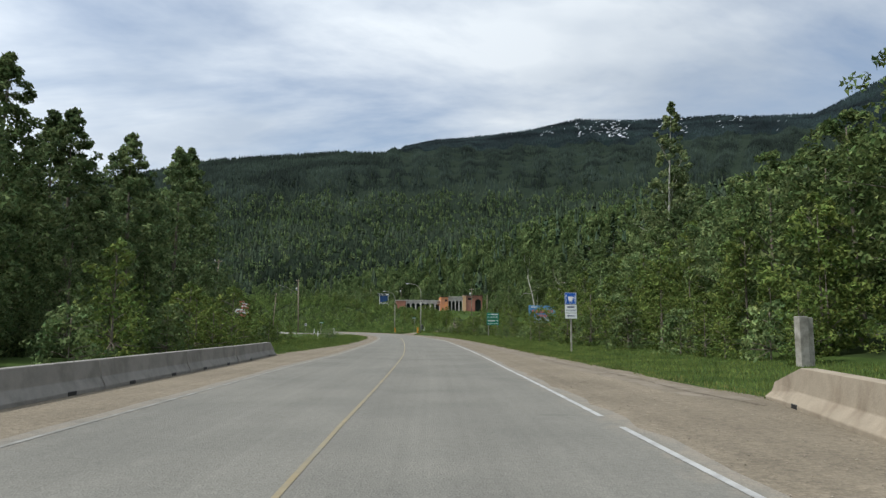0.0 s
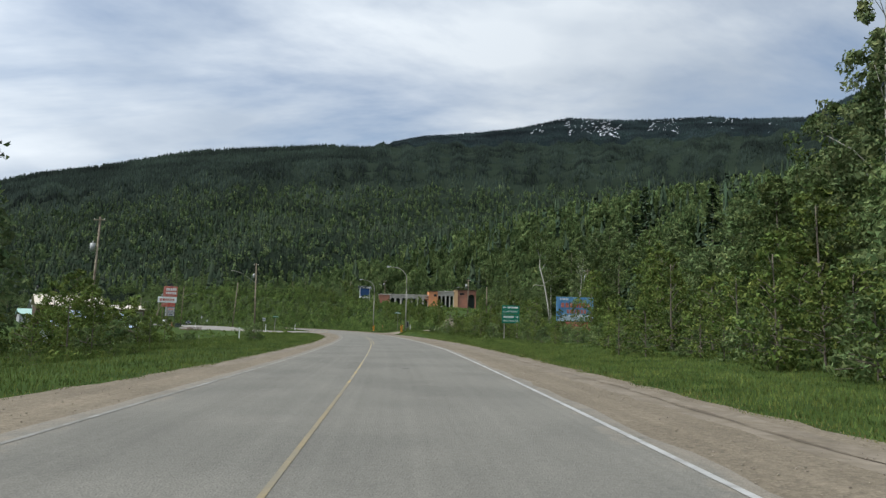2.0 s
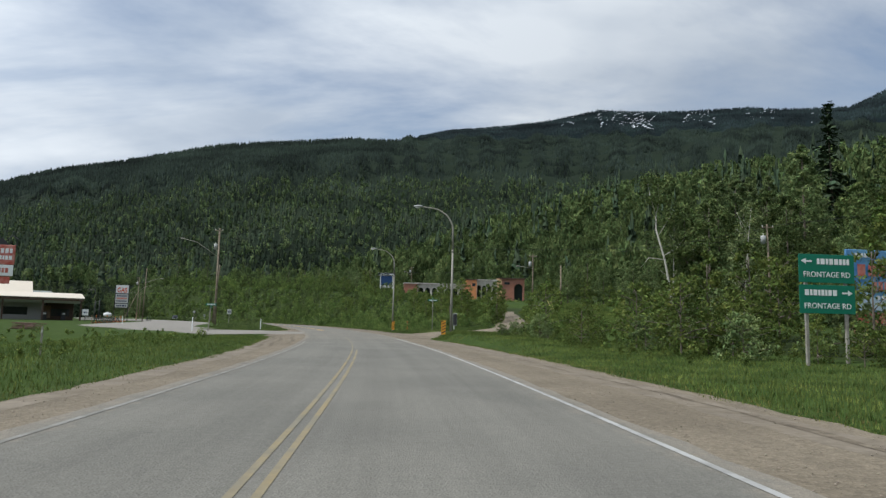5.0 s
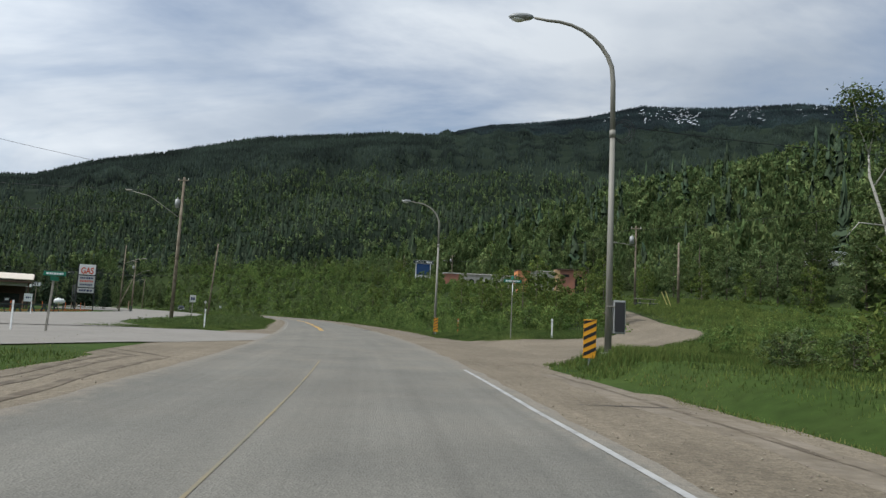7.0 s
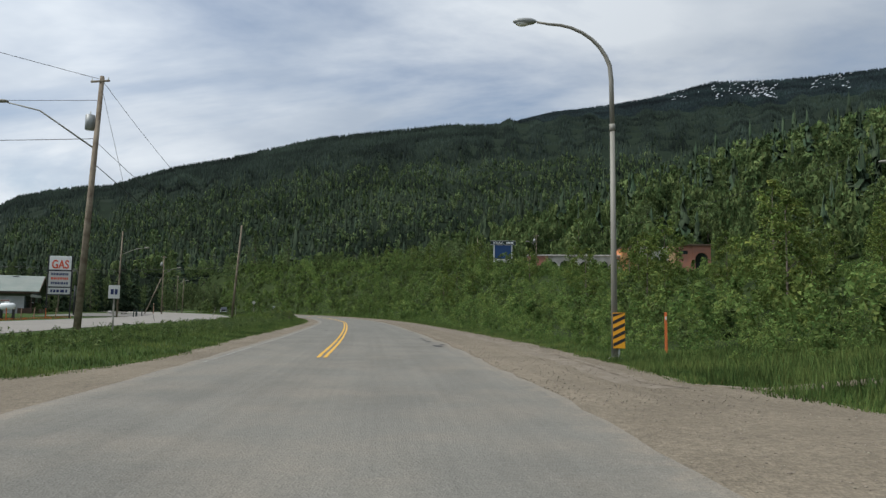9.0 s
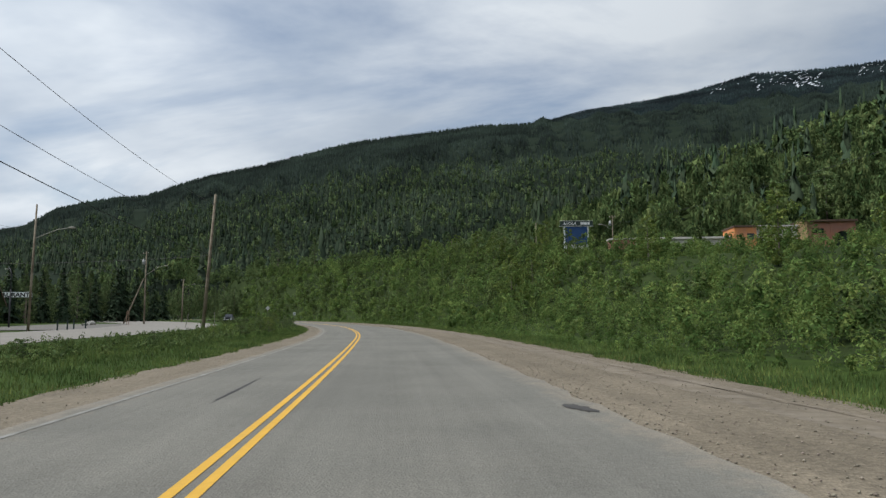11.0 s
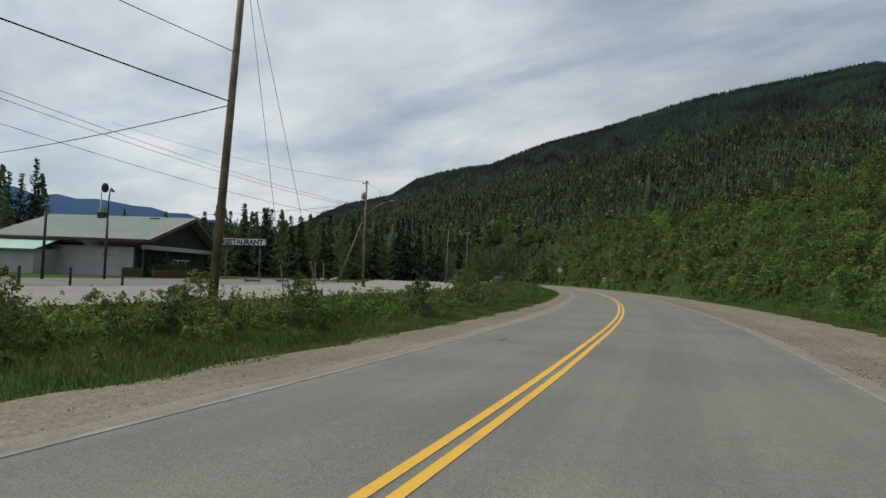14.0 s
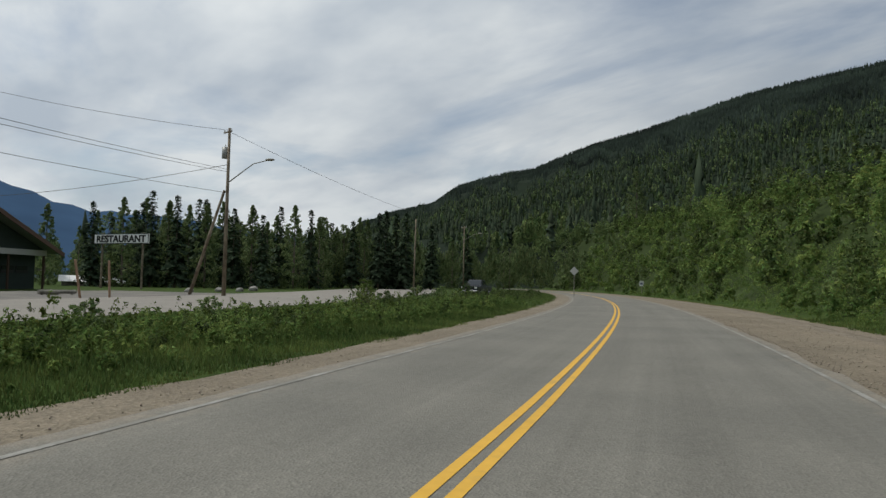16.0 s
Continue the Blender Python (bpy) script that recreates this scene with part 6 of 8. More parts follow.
# concrete barrier on the left: moulded segments end to end, the last one with a sloped nose
def barrier(name, s0, s1, u0, u1, h, wide, material, label, nose=0.0, group="", side=1):
    x0, y0 = here(s0, u0)
    x1, y1 = here(s1, u1)
    length = math.hypot(x1 - x0, y1 - y0)
    turn = math.degrees(math.atan2(y1 - y0, x1 - x0)) - 90
    root = empty(name, x0, y0, -0.03, turn, label, "barrier", group)
    prof = [(-wide / 2, 0), (-wide / 2, 0.09), (-wide * 0.28, 0.3), (-wide * 0.2, h), (wide * 0.2, h), (wide * 0.28, 0.3), (wide / 2, 0.09), (wide / 2, 0)]
    bm = bmesh.new()
    ts = [0, length - nose, length] if nose else [0, length]
    rings = []
    for t in ts:
        k = 0.45 if (nose and t == length) else 1.0
        rings.append([bm.verts.new((px * (0.9 if k < 1 else 1), t, min(pz, pz * k + 0.02))) for px, pz in prof])
    for a, b in zip(rings, rings[1:]):
        for i in range(len(prof)):
            j = (i + 1) % len(prof)
            bm.faces.new((a[i], a[j], b[j], b[i]))
    bm.faces.new(rings[0])
    bm.faces.new(rings[-1][::-1])
    bmesh.ops.bevel(bm, geom=[e for e in bm.edges], offset=0.012, segments=1, affect="EDGES", clamp_overlap=True)
    part("body", bm, material, root)
    for t in (length * 0.25, length * 0.75):
        for e in (-1, 1):
            part("drain_slot", block(e * wide * 0.47, t, 0.06, 0.05, 0.35, 0.09, 0.01), M_BLACK, root, "dark drainage slot")
    return root


for k, s in enumerate(np.arange(-26, 28, 6.0)):
    barrier("concrete_barrier", s + 0.03, s + 5.97, -7.55 - 0.012 * max(0, s - 10), -7.55 - 0.012 * max(0, s - 4), 0.69, 0.56, M_CONCRETE, "grey weathered concrete road barrier segment", group="road barrier segments")
barrier("concrete_barrier", 28.05, 36.8, -7.74, -8.0, 0.69, 0.56, M_CONCRETE, "grey concrete road barrier end with a sloped nose", nose=1.1, group="road barrier segments")
barrier("concrete_barrier", 6.0, 14.4, 5.5, 7.45, 0.74, 0.72, M_CONCRETE_WARM, "sandy chipped concrete barrier end beside the verge", nose=1.9)
barrier("concrete_barrier", -2.5, 5.9, 4.6, 5.48, 0.74, 0.72, M_CONCRETE_WARM, "sandy chipped concrete barrier segment beside the verge")

# broad wooden post in the verge
px, py = here(24.3, 13.65)
post = empty("timber_post", px, py, ground_z(px, py) - 0.1, 12, "weathered grey timber post standing in the grass", "post")
part("timber", block(-0.12, 0, 0.95, 0.36, 0.3, 1.9, 0.015), M_OLD_WOOD, post)
part("timber", block(0.185, 0.02, 0.93, 0.22, 0.26, 1.86, 0.012), M_OLD_WOOD, post, "paler weathered timber")


def plate(parent, name, x, z, w, h, material, y=0.0, t=0.02, label=""):
    return part(name, block(x, y, z, w, t, h, 0.006), material, parent, label)


def bars(parent, x0, z, width, height, count, material, y, seed, name="lettering_bar"):
    """Unreadable writing as a row of plain bars."""
    rng = np.random.default_rng(seed)
    w = rng.uniform(0.6, 1.4, count)
    w = w / w.sum() * width
    x = x0 - width / 2
    bm = bmesh.new()
    for k in w:
        block(x + k / 2, y, z, k * 0.72, 0.008, height, 0, bm)
        x += k
    return part(name, bm, material, parent)


# food service sign
cup = empty("service_sign", 7.52, 42.5, ground_z(7.52, 42.5), 6, "blue food service sign with white plates on a wooden post", "road sign")
part("post", block(0.03, 0.07, 1.75, 0.09, 0.09, 3.8, 0.008), M_OLD_WOOD, cup)
top_plate = plate(cup, "symbol_plate", 0, 3.30, 0.74, 0.72, M_BLUE, label="blue plate with a white cup, fork and knife")
bm = bmesh.new()
prism([(-0.17, 3.42), (0.15, 3.42), (0.11, 3.18), (0.05, 3.13), (-0.07, 3.13), (-0.13, 3.18)], 0.008, bm)
bmesh.ops.translate(bm, verts=bm.verts, vec=(0, -0.015, 0))
block(-0.01, -0.015, 3.09, 0.26, 0.008, 0.025, 0, bm)
tube([(0.14, -0.015, 3.38), (0.21, -0.015, 3.36), (0.20, -0.015, 3.27), (0.12, -0.015, 3.22)], 0.012, 5, bm)
part("cup_symbol", bm, M_SIGNWHITE, top_plate, "white cup")
bm = bmesh.new()
block(-0.28, -0.015, 3.22, 0.028, 0.008, 0.36, 0, bm)
block(-0.28, -0.015, 3.42, 0.075, 0.008, 0.03, 0, bm)
for dx in (-0.03, 0, 0.03):
    block(-0.28 + dx, -0.015, 3.48, 0.014, 0.008, 0.1, 0, bm)
part("fork_symbol", bm, M_SIGNWHITE, top_plate, "white fork")
part("knife_symbol", prism([(0.27, 3.05), (0.30, 3.05), (0.305, 3.3), (0.31, 3.54), (0.275, 3.5), (0.262, 3.3)], 0.03), M_SIGNWHITE, top_plate, "white knife")
bm = bmesh.new()
for x, z, w, h in ((0, 3.645, 0.72, 0.018), (0, 2.955, 0.72, 0.018), (-0.352, 3.3, 0.018, 0.7), (0.352, 3.3, 0.018, 0.7)):
    block(x, -0.013, z, w, 0.006, h, 0, bm)
part("border", bm, M_SIGNWHITE, top_plate)
name_plate = plate(cup, "name_plate", 0.01, 2.66, 0.74, 0.50, M_SIGNWHITE, label="white plate with navy writing")
bars(name_plate, 0.01, 2.77, 0.46, 0.10, 6, M_NAVY, -0.014, 3)
lettering("lettering", "RESTAURANT", 0.13, M_NAVY, name_plate, 0.01, -0.014, 2.56, width=0.62)
arrow_plate = plate(cup, "arrow_plate", 0.02, 2.22, 0.74, 0.33, M_SIGNWHITE, label="white plate with a navy arrow")
part("arrow", prism([(-0.25, 2.22), (-0.12, 2.30), (-0.14, 2.245), (0.25, 2.245), (0.25, 2.195), (-0.14, 2.195), (-0.12, 2.14)], 0.03), M_NAVY, arrow_plate, "navy arrow")

# roadside billboard
bb = empty("billboard", 17.6, 130.0, ground_z(17.6, 130.0) - 1.0, 12, "weathered blue billboard with red lettering on red posts", "billboard")
board = part("board", block(0, 0, 4.0, 5.4, 0.12, 3.3, 0.02), M_BLUE_PALE, bb, "faded blue painted board")
bm = bmesh.new()
prism([(-2.6, 2.5), (-1.6, 3.4), (-0.7, 2.9), (0.4, 3.7), (1.4, 3.0), (2.6, 3.5), (2.6, 2.4), (-2.6, 2.4)], 0.02, bm)
bmesh.ops.translate(bm, verts=bm.verts, vec=(0, -0.075, 0))
part("painted_hills", bm, mat("pale_blue_paint", (0.42, 0.52, 0.60), 0.7, vary=0.15, scale=1), board, "pale blue painted mountains")
bars(board, 0.0, 4.55, 4.3, 0.62, 9, M_RED, -0.09, 5)
bars(board, 0.2, 3.7, 2.9, 0.5, 7, M_RED, -0.09, 6)
bars(board, -1.6, 5.35, 1.3, 0.22, 6, M_SIGNWHITE, -0.09, 9)
bars(board, 0.5, 3.1, 3.0, 0.22, 10, M_SIGNWHITE, -0.09, 7)
part("lower_board", block(0, 0, 1.75, 4.9, 0.1, 1.1, 0.02), M_RED, bb, "red lower board")
for x in (-2.1, -0.7, 0.7, 2.1):
    part("post", block(x, 0.14, 1.4, 0.16, 0.16, 3.2, 0.01), M_RED, bb)

# green guide sign
gs = empty("guide_sign", 7.4, 117.0, ground_z(7.4, 117.0), 8, "green road guide sign with white writing on two posts", "road sign")
up = plate(gs, "panel", 0, 3.35, 2.1, 1.0, M_GREENSIGN)
lowp = plate(gs, "panel", 0, 2.27, 2.1, 1.0, M_GREENSIGN)
bars(up, 0.25, 3.6, 1.25, 0.2, 8, M_SIGNWHITE, -0.015, 8)
lettering("lettering", "FRONTAGE RD", 0.27, M_SIGNWHITE, up, 0.0, -0.015, 3.13, width=1.75)
bars(lowp, -0.25, 2.5, 1.25, 0.2, 8, M_SIGNWHITE, -0.015, 10)
lettering("lettering", "FRONTAGE RD", 0.27, M_SIGNWHITE, lowp, 0.0, -0.015, 2.03, width=1.75)
part("arrow", prism([(-0.95, 3.6), (-0.78, 3.7), (-0.78, 3.63), (-0.55, 3.63), (-0.55, 3.57), (-0.78, 3.57), (-0.78, 3.5)], 0.04), M_SIGNWHITE, up, "white arrow")
part("arrow", prism([(0.95, 2.5), (0.78, 2.6), (0.78, 2.53), (0.55, 2.53), (0.55, 2.47), (0.78, 2.47), (0.78, 2.4)], 0.04), M_SIGNWHITE, lowp, "white arrow")
for x in (-0.75, 0.75):
    part("post", block(x, 0.08, 1.9, 0.1, 0.1, 3.9, 0.008), M_OLD_WOOD, gs)


# davit street lamps with striped marker boards
def street_lamp(x, y, base, top, reach, label, board_side, turn=0.0, sunk=0.0):
    z = ground_z(x, y)
    lamp = empty("street_lamp", x, y, z, turn, label, "street lamp", "davit street lamps")
    part("pole", rod((0, 0, -0.2), (0, 0, base), 0.11, 0.08, 12), M_GALV, lamp, smooth=True)
    part("collar", rod((0, 0, base - 0.12), (0, 0, base + 0.12), 0.098, 0.098, 12), M_GALV, lamp, "grey steel collar", smooth=True)
    part("base_plate", block(0, 0, 0.03, 0.42, 0.42, 0.05, 0.01), M_GREYMETAL, lamp)
    r = top - base
    pts = [(0, 0, base), (-0.02, 0, base + r * 0.42)]
    for a in np.linspace(0.25, math.pi / 2, 8):
        pts.append((-reach * 0.72 * (1 - math.cos(a)), 0, base + r * 0.42 + (r * 0.50) * math.sin(a)))
    pts.append((-reach * 0.86, 0, base + r * 0.94))
    part("arm", tube(pts, [0.085, 0.08] + [0.075 - 0.004 * i for i in range(8)] + [0.04], 9), M_GALV, lamp, smooth=True)
    bm = bmesh.new()
    bmesh.ops.create_uvsphere(bm, u_segments=12, v_segments=8, radius=1, matrix=Matrix.Translation((-reach, 0, base + r * 0.945)) @ Matrix.Diagonal((0.42, 0.17, 0.12, 1)))
    head = part("lamp_head", bm, M_GREYMETAL, lamp, "grey cobra lamp head", smooth=True)
    bm = bmesh.new()
    bmesh.ops.create_uvsphere(bm, u_segments=10, v_segments=6, radius=1, matrix=Matrix.Translation((-reach - 0.08, 0, base + r * 0.945 - 0.06)) @ Matrix.Diagonal((0.26, 0.13, 0.11, 1)))
    part("lens", bm, M_LENS, head, "pale glass lens", smooth=True)
    marker = empty("marker_board", *here_off(x, y, board_side), 0, "amber and black striped hazard marker board", "marker board", "hazard marker boards")
    marker.location.z = ground_z(marker.location.x, marker.location.y) - sunk
    sheet = part("sheet", block(0, 0, 0.95, 0.38, 0.02, 1.15, 0.006), M_HAZARD, marker)
    for k in range(5):
        z0 = 0.42 + k * 0.24
        k0, k1 = max(0.385, z0), min(1.52, z0 + 0.11)
        out = [(-0.185, z0 - 0.0), (0.185, z0 + 0.19), (0.185, z0 + 0.30), (-0.185, z0 + 0.11)]
        out = [(px_, min(max(pz, 0.385), 1.515)) for px_, pz in out]
        part("stripe", prism(out, 0.028), M_BLACK, sheet, "black slanted stripe")
    part("stake", block(0, 0.03, 0.5, 0.06, 0.03, 1.1, 0.004), M_GREYMETAL, marker)
    return lamp


def here_off(x, y, d):
    return x + d[0], y + d[1], 0.0


lamp_a = street_lamp(-6.3, 150.0, 6.88, 10.88, 3.0, "tall grey davit street lamp beside the side road", (-0.62, -0.5), 2, 0.25)
street_lamp(-14.95, 186.9, 7.75, 11.7, 2.95, "tall grey davit street lamp at the foot of the bank", (0.12, -0.35), 8)
coil = bmesh.new()
for k in range(3):
    a0, r0 = k * 0.7, 0.24 + 0.05 * k
    tube([(0.28 + 0.03 * k + r0 * math.cos(a0 + t), 0.05 * math.sin(2 * t), 6.98 + r0 * 1.15 * math.sin(a0 + t)) for t in np.linspace(0, 6.4, 15)], 0.012, 5, coil)
part("cable_coil", coil, M_WIRE, lamp_a, "coil of black cable")
box_ = part("service_box", block(0.31, 0.02, 1.14, 0.36, 0.3, 1.02, 0.02), M_GREYMETAL, lamp_a, "grey service box strapped to the pole")
part("door", block(0.31, -0.14, 1.14, 0.3, 0.02, 0.9, 0.006), M_DARKMETAL, box_, "dark grey door")
part("strap", block(0.1, 0.0, 1.45, 0.36, 0.26, 0.04, 0.004), M_GALV, box_)


# timber utility poles
def utility_pole(x, y, h, label, lean=(0.0, 0.0), transformer=None, arm=None, crossarm=True, r=0.17, turn=0.0, group="utility poles"):
    z = ground_z(x, y)
    pole = empty("utility_pole", x, y, z, turn, label, "utility pole", group)
    at_h = lambda t: Vector((lean[0] * t / h, lean[1] * t / h, t))
    part("pole", rod((0, 0, -0.4), at_h(h), r, r * 0.62, 10), M_POLE_WOOD, pole, smooth=True)
    if crossarm:
        t = at_h(h - 0.35)
        part("crossarm", block(t.x, t.y - 0.14, t.z, 1.3, 0.09, 0.11, 0.01), M_POLE_WOOD, pole)
        for dx in (-0.55, 0.55):
            part("insulator", rod((t.x + dx, t.y - 0.14, t.z + 0.05), (t.x + dx, t.y - 0.14, t.z + 0.22), 0.045, 0.03, 8), M_LENS, pole, "pale ceramic insulator")
    if transformer:
        t = at_h(transformer)
        can = part("transformer", rod((t.x - 0.48, t.y - 0.05, t.z - 0.45), (t.x - 0.48, t.y - 0.05, t.z + 0.45), 0.27, 0.27, 14), M_GREYMETAL, pole, "grey transformer can", smooth=True)
        part("bushing", rod((t.x - 0.48, t.y - 0.05, t.z + 0.45), (t.x - 0.48, t.y - 0.05, t.z + 0.7), 0.05, 0.03, 8), M_LENS, can)
    if arm:
        t0, dx, dy, dz = arm
        t = at_h(t0)
        end = t + Vector((dx, dy, dz))
        mid = t + Vector((dx * 0.6, dy * 0.6, dz * 0.82))
        la = part("lamp_arm", tube([t, mid, end], [0.05, 0.045, 0.035], 8), M_GALV, pole, "grey steel lamp arm", smooth=True)
        bm = bmesh.new()
        q = Vector((dx, dy, 0)).to_track_quat("X", "Z").to_matrix().to_4x4()
        bmesh.ops.create_uvsphere(bm, u_segments=10, v_segments=6, radius=1, matrix=Matrix.Translation(end) @ q @ Matrix.Diagonal((0.4, 0.17, 0.11, 1)))
        part("lamp_head", bm, M_GALV, la, smooth=True)
    return pole


utility_pole(-43.8, 198.2, 15.6, "tall leaning timber utility pole with a transformer and lamp arm", (-0.85, 2.0), 12.6, (10.9, -5.2, -1.6, 2.7), r=0.21)
utility_pole(-37.6, 108.9, 12.3 - height(-37.6, 108.9), "weathered timber utility pole with a transformer by the low house", (0.35, 0.0), 11.4, None, r=0.15)
utility_pole(-68.3, 263.7, 14.7, "tall leaning timber utility pole beside the frontage road", (1.05, 0.1), None, None, crossarm=False, r=0.20)
utility_pole(-109.8, 309.5, 13.7, "timber utility pole with a transformer, brace and lamp arm", (0.0, 0.0), 11.7, (9.2, 2.7, 2.2, 1.9))
brace = empty("brace_pole", -113.4, 308.2, ground_z(-113.4, 308.2), 0, "timber brace pole leaning on the utility pole", "brace pole")
part("pole", rod((0, 0, -0.3), (3.3, 1.2, 8.6), 0.14, 0.1, 8), M_POLE_WOOD, brace, smooth=True)
utility_pole(-82.0, 254.7, 12.8, "grey utility pole with a lamp arm", (0.3, 0.0), None, (9.3, 3.6, 0.9, 1.1), crossarm=False, r=0.13)
utility_pole(-148.0, 378.0, 12.6, "timber utility pole with a lamp arm", (0.0, 0.0), None, (9.8, 3.0, 1.2, 1.3), r=0.14)
utility_pole(-126.0, 345.0, 10.0, "short timber utility pole", (0.2, 0.0), None, None, crossarm=False, r=0.12)
utility_pole(6.9, 213.0, 9.8, "dark utility pole with a transformer on the slope", (0.0, 0.0), 8.0, (7.3, -2.6, -0.4, 0.3), r=0.14)
utility_pole(11.6, 211.3, 11.8 - height(11.6, 211.3), "plain grey pole stub on the slope", (0.0, 0.0), None, None, crossarm=False, r=0.17)
utility_pole(27.9, 167.3, 13.0 - height(27.9, 167.3), "grey timber pole among the shrubs", (-0.25, 0.0), 9.4, None, r=0.13)
utility_pole(-24.0, 338.0, 10.0, "utility pole with a transformer behind the arcaded building", (0.0, 0.0), 8.4, (7.0, -2.4, 0.0, 1.3), r=0.13)
for x, y, h in ((-40, 345, 9.5), (-50, 362, 9.0), (-60, 380, 9.0), (-70, 396, 9.0), (-82, 420, 9.0), (-98, 452, 9.0), (-112, 480, 9.0)):
    utility_pole(x, y, h, "thin weathered pole along the upper slope", (0.0, 0.0), None, None, crossarm=False, r=0.12, group="poles along the upper slope")


# overhead wires
def wire(name, a, b, sag, label, r=0.016):
    a, b = Vector(a), Vector(b)
    pts = [a.lerp(b, k / 14) - Vector((0, 0, 4 * sag * (k / 14) * (1 - k / 14))) for k in range(15)]
    return tagged(part(name, tube(pts, r, 5), M_WIRE), label, "cable", "overhead wires")


P1, P2, P3 = Vector((-44.6, 200.1, 15.3)), Vector((-67.3, 263.8, 14.4)), Vector((-109.8, 309.5, 13.3))
PB = Vector((-100.0, 182.0, 14.5))
L_WIRE = "thin black overhead wire"
wire("power_line", P1 + Vector((0, 0, .1)), P2 + Vector((0, 0, -.8)), 1.4, L_WIRE)
wire("power_line", P1 + Vector((0, 0, -3.9)), P2 + Vector((-.3, 0, -4.3)), 0.9, L_WIRE)
wire("power_line", P1 + Vector((0, 0, -5.3)), P2 + Vector((-.4, 0, -6.3)), 0.9, L_WIRE, 0.026)
wire("power_line", P3 + Vector((.5, 0, .1)), (-128.0, 284.0, 18.6), 0.8, L_WIRE)
wire("power_line", P1 + Vector((0, 0, .1)), (-72, 120, 16.0), 1.4, L_WIRE)
wire("power_line", P1 + Vector((0, 0, -3.6)), PB + Vector((0, 0, -3)), 1.0, L_WIRE, 0.022)
wire("power_line", P1 + Vector((0, 0, -1.2)), PB, 1.0, L_WIRE)
wire("power_line", P2 + Vector((-.4, 0, -6.4)), (-128, 256, 9.5), 1.2, L_WIRE, 0.022)
wire("power_line", P3 + Vector((0, 0, -2.6)), (-150, 292, 9.0), 0.8, L_WIRE, 0.022)
wire("power_line", P3 + Vector((0, 0, -3.0)), (-81.8, 254.7, 10.7), 0.8, L_WIRE)
wire("power_line", P3 + Vector((0, 0, -3.2)), (-81.8, 254.7, 10.3), 0.85, L_WIRE)
wire("power_line", P3 + Vector((0, 0, -4.9)), (-81.8, 254.7, 9.0), 0.8, L_WIRE)
wire("power_line", P3 + Vector((0, 0, .1)), (-148, 378, 12.4), 1.0, L_WIRE)
wire("guy_wire", P2 + Vector((0, 0, -.4)), (-76.8, 273.3, 0.2), 0.0, "steel guy wire of the utility pole", 0.012)
wire("guy_wire", P2 + Vector((0.1, 0, -.2)), (-72.0, 272.0, 0.2), 0.0, "steel guy wire of the utility pole", 0.012)
wire("guy_wire", P1 + Vector((0, 0, -.3)), (-48.5, 213.0, 0.1), 0.0, "steel guy wire of the utility pole", 0.012)
wire("power_line", (-6.0, 150.0, 7.7), (27.7, 167.3, 11.6), 0.6, L_WIRE, 0.012)
wire("power_line", (6.9, 213, 13.4), (27.7, 167.3, 12.6), 0.8, L_WIRE)
wire("power_line", (6.9, 213, 13.6), (-24, 338, 19.5), 1.5, L_WIRE)
wire("power_line", (27.7, 167.3, 12.8), (60, 90, 13.0), 1.0, L_WIRE)


for gx_, gy_ in ((-76.8, 273.3), (-72.0, 272.0)):
    a_ = Vector((gx_, gy_, 0.15))
    way_ = (P2 - a_).normalized()
    gg = tagged(part("guy_guard", rod(a_ - way_ * 0.2, a_ + way_ * 2.1, 0.045, 0.045, 8), M_OLD_WOOD), "pale plastic guard on the guy wire", "cable guard", "guy wire guards")


# ---- gas station and its signs ----
gas = empty("gas_sign", -80.5, 240.5, ground_z(-80.5, 240.5), 27, "tall gas station sign with pale panels on dark posts", "sign")
for x in (-1.62, 1.62):
    part("post", block(x, 0.05, 4.0, 0.16, 0.16, 8.0, 0.01), M_DARKMETAL, gas)
part("backing", block(0, 0.08, 5.4, 3.1, 0.08, 5.0, 0.01), M_DARKMETAL, gas)
p1 = part("panel", block(0, 0, 7.05, 3.0, 0.14, 1.75, 0.02), M_SIGNWHITE, gas, "white panel with orange-red letters")
lettering("lettering", "GAS", 1.5, M_GASRED, p1, 0, -0.09, 6.8, width=2.3, depth=0.04, bold=0.03)
p2 = part("panel", block(0, 0, 5.0, 3.0, 0.14, 1.95, 0.02), M_SIGNGREY, gas, "grey-white panel with rows of writing")
for k, z in enumerate((5.6, 5.05, 4.45)):
    bars(p2, 0, z, 2.4, 0.3, 8, M_GASRED if k == 1 else M_NAVY, -0.08, 40 + k)
p3 = part("panel", block(0, 0, 3.45, 3.0, 0.14, 0.8, 0.02), M_SIGNGREY, gas, "grey-white lower panel")
bars(p3, 0, 3.45, 2.4, 0.35, 5, M_NAVY, -0.08, 44)

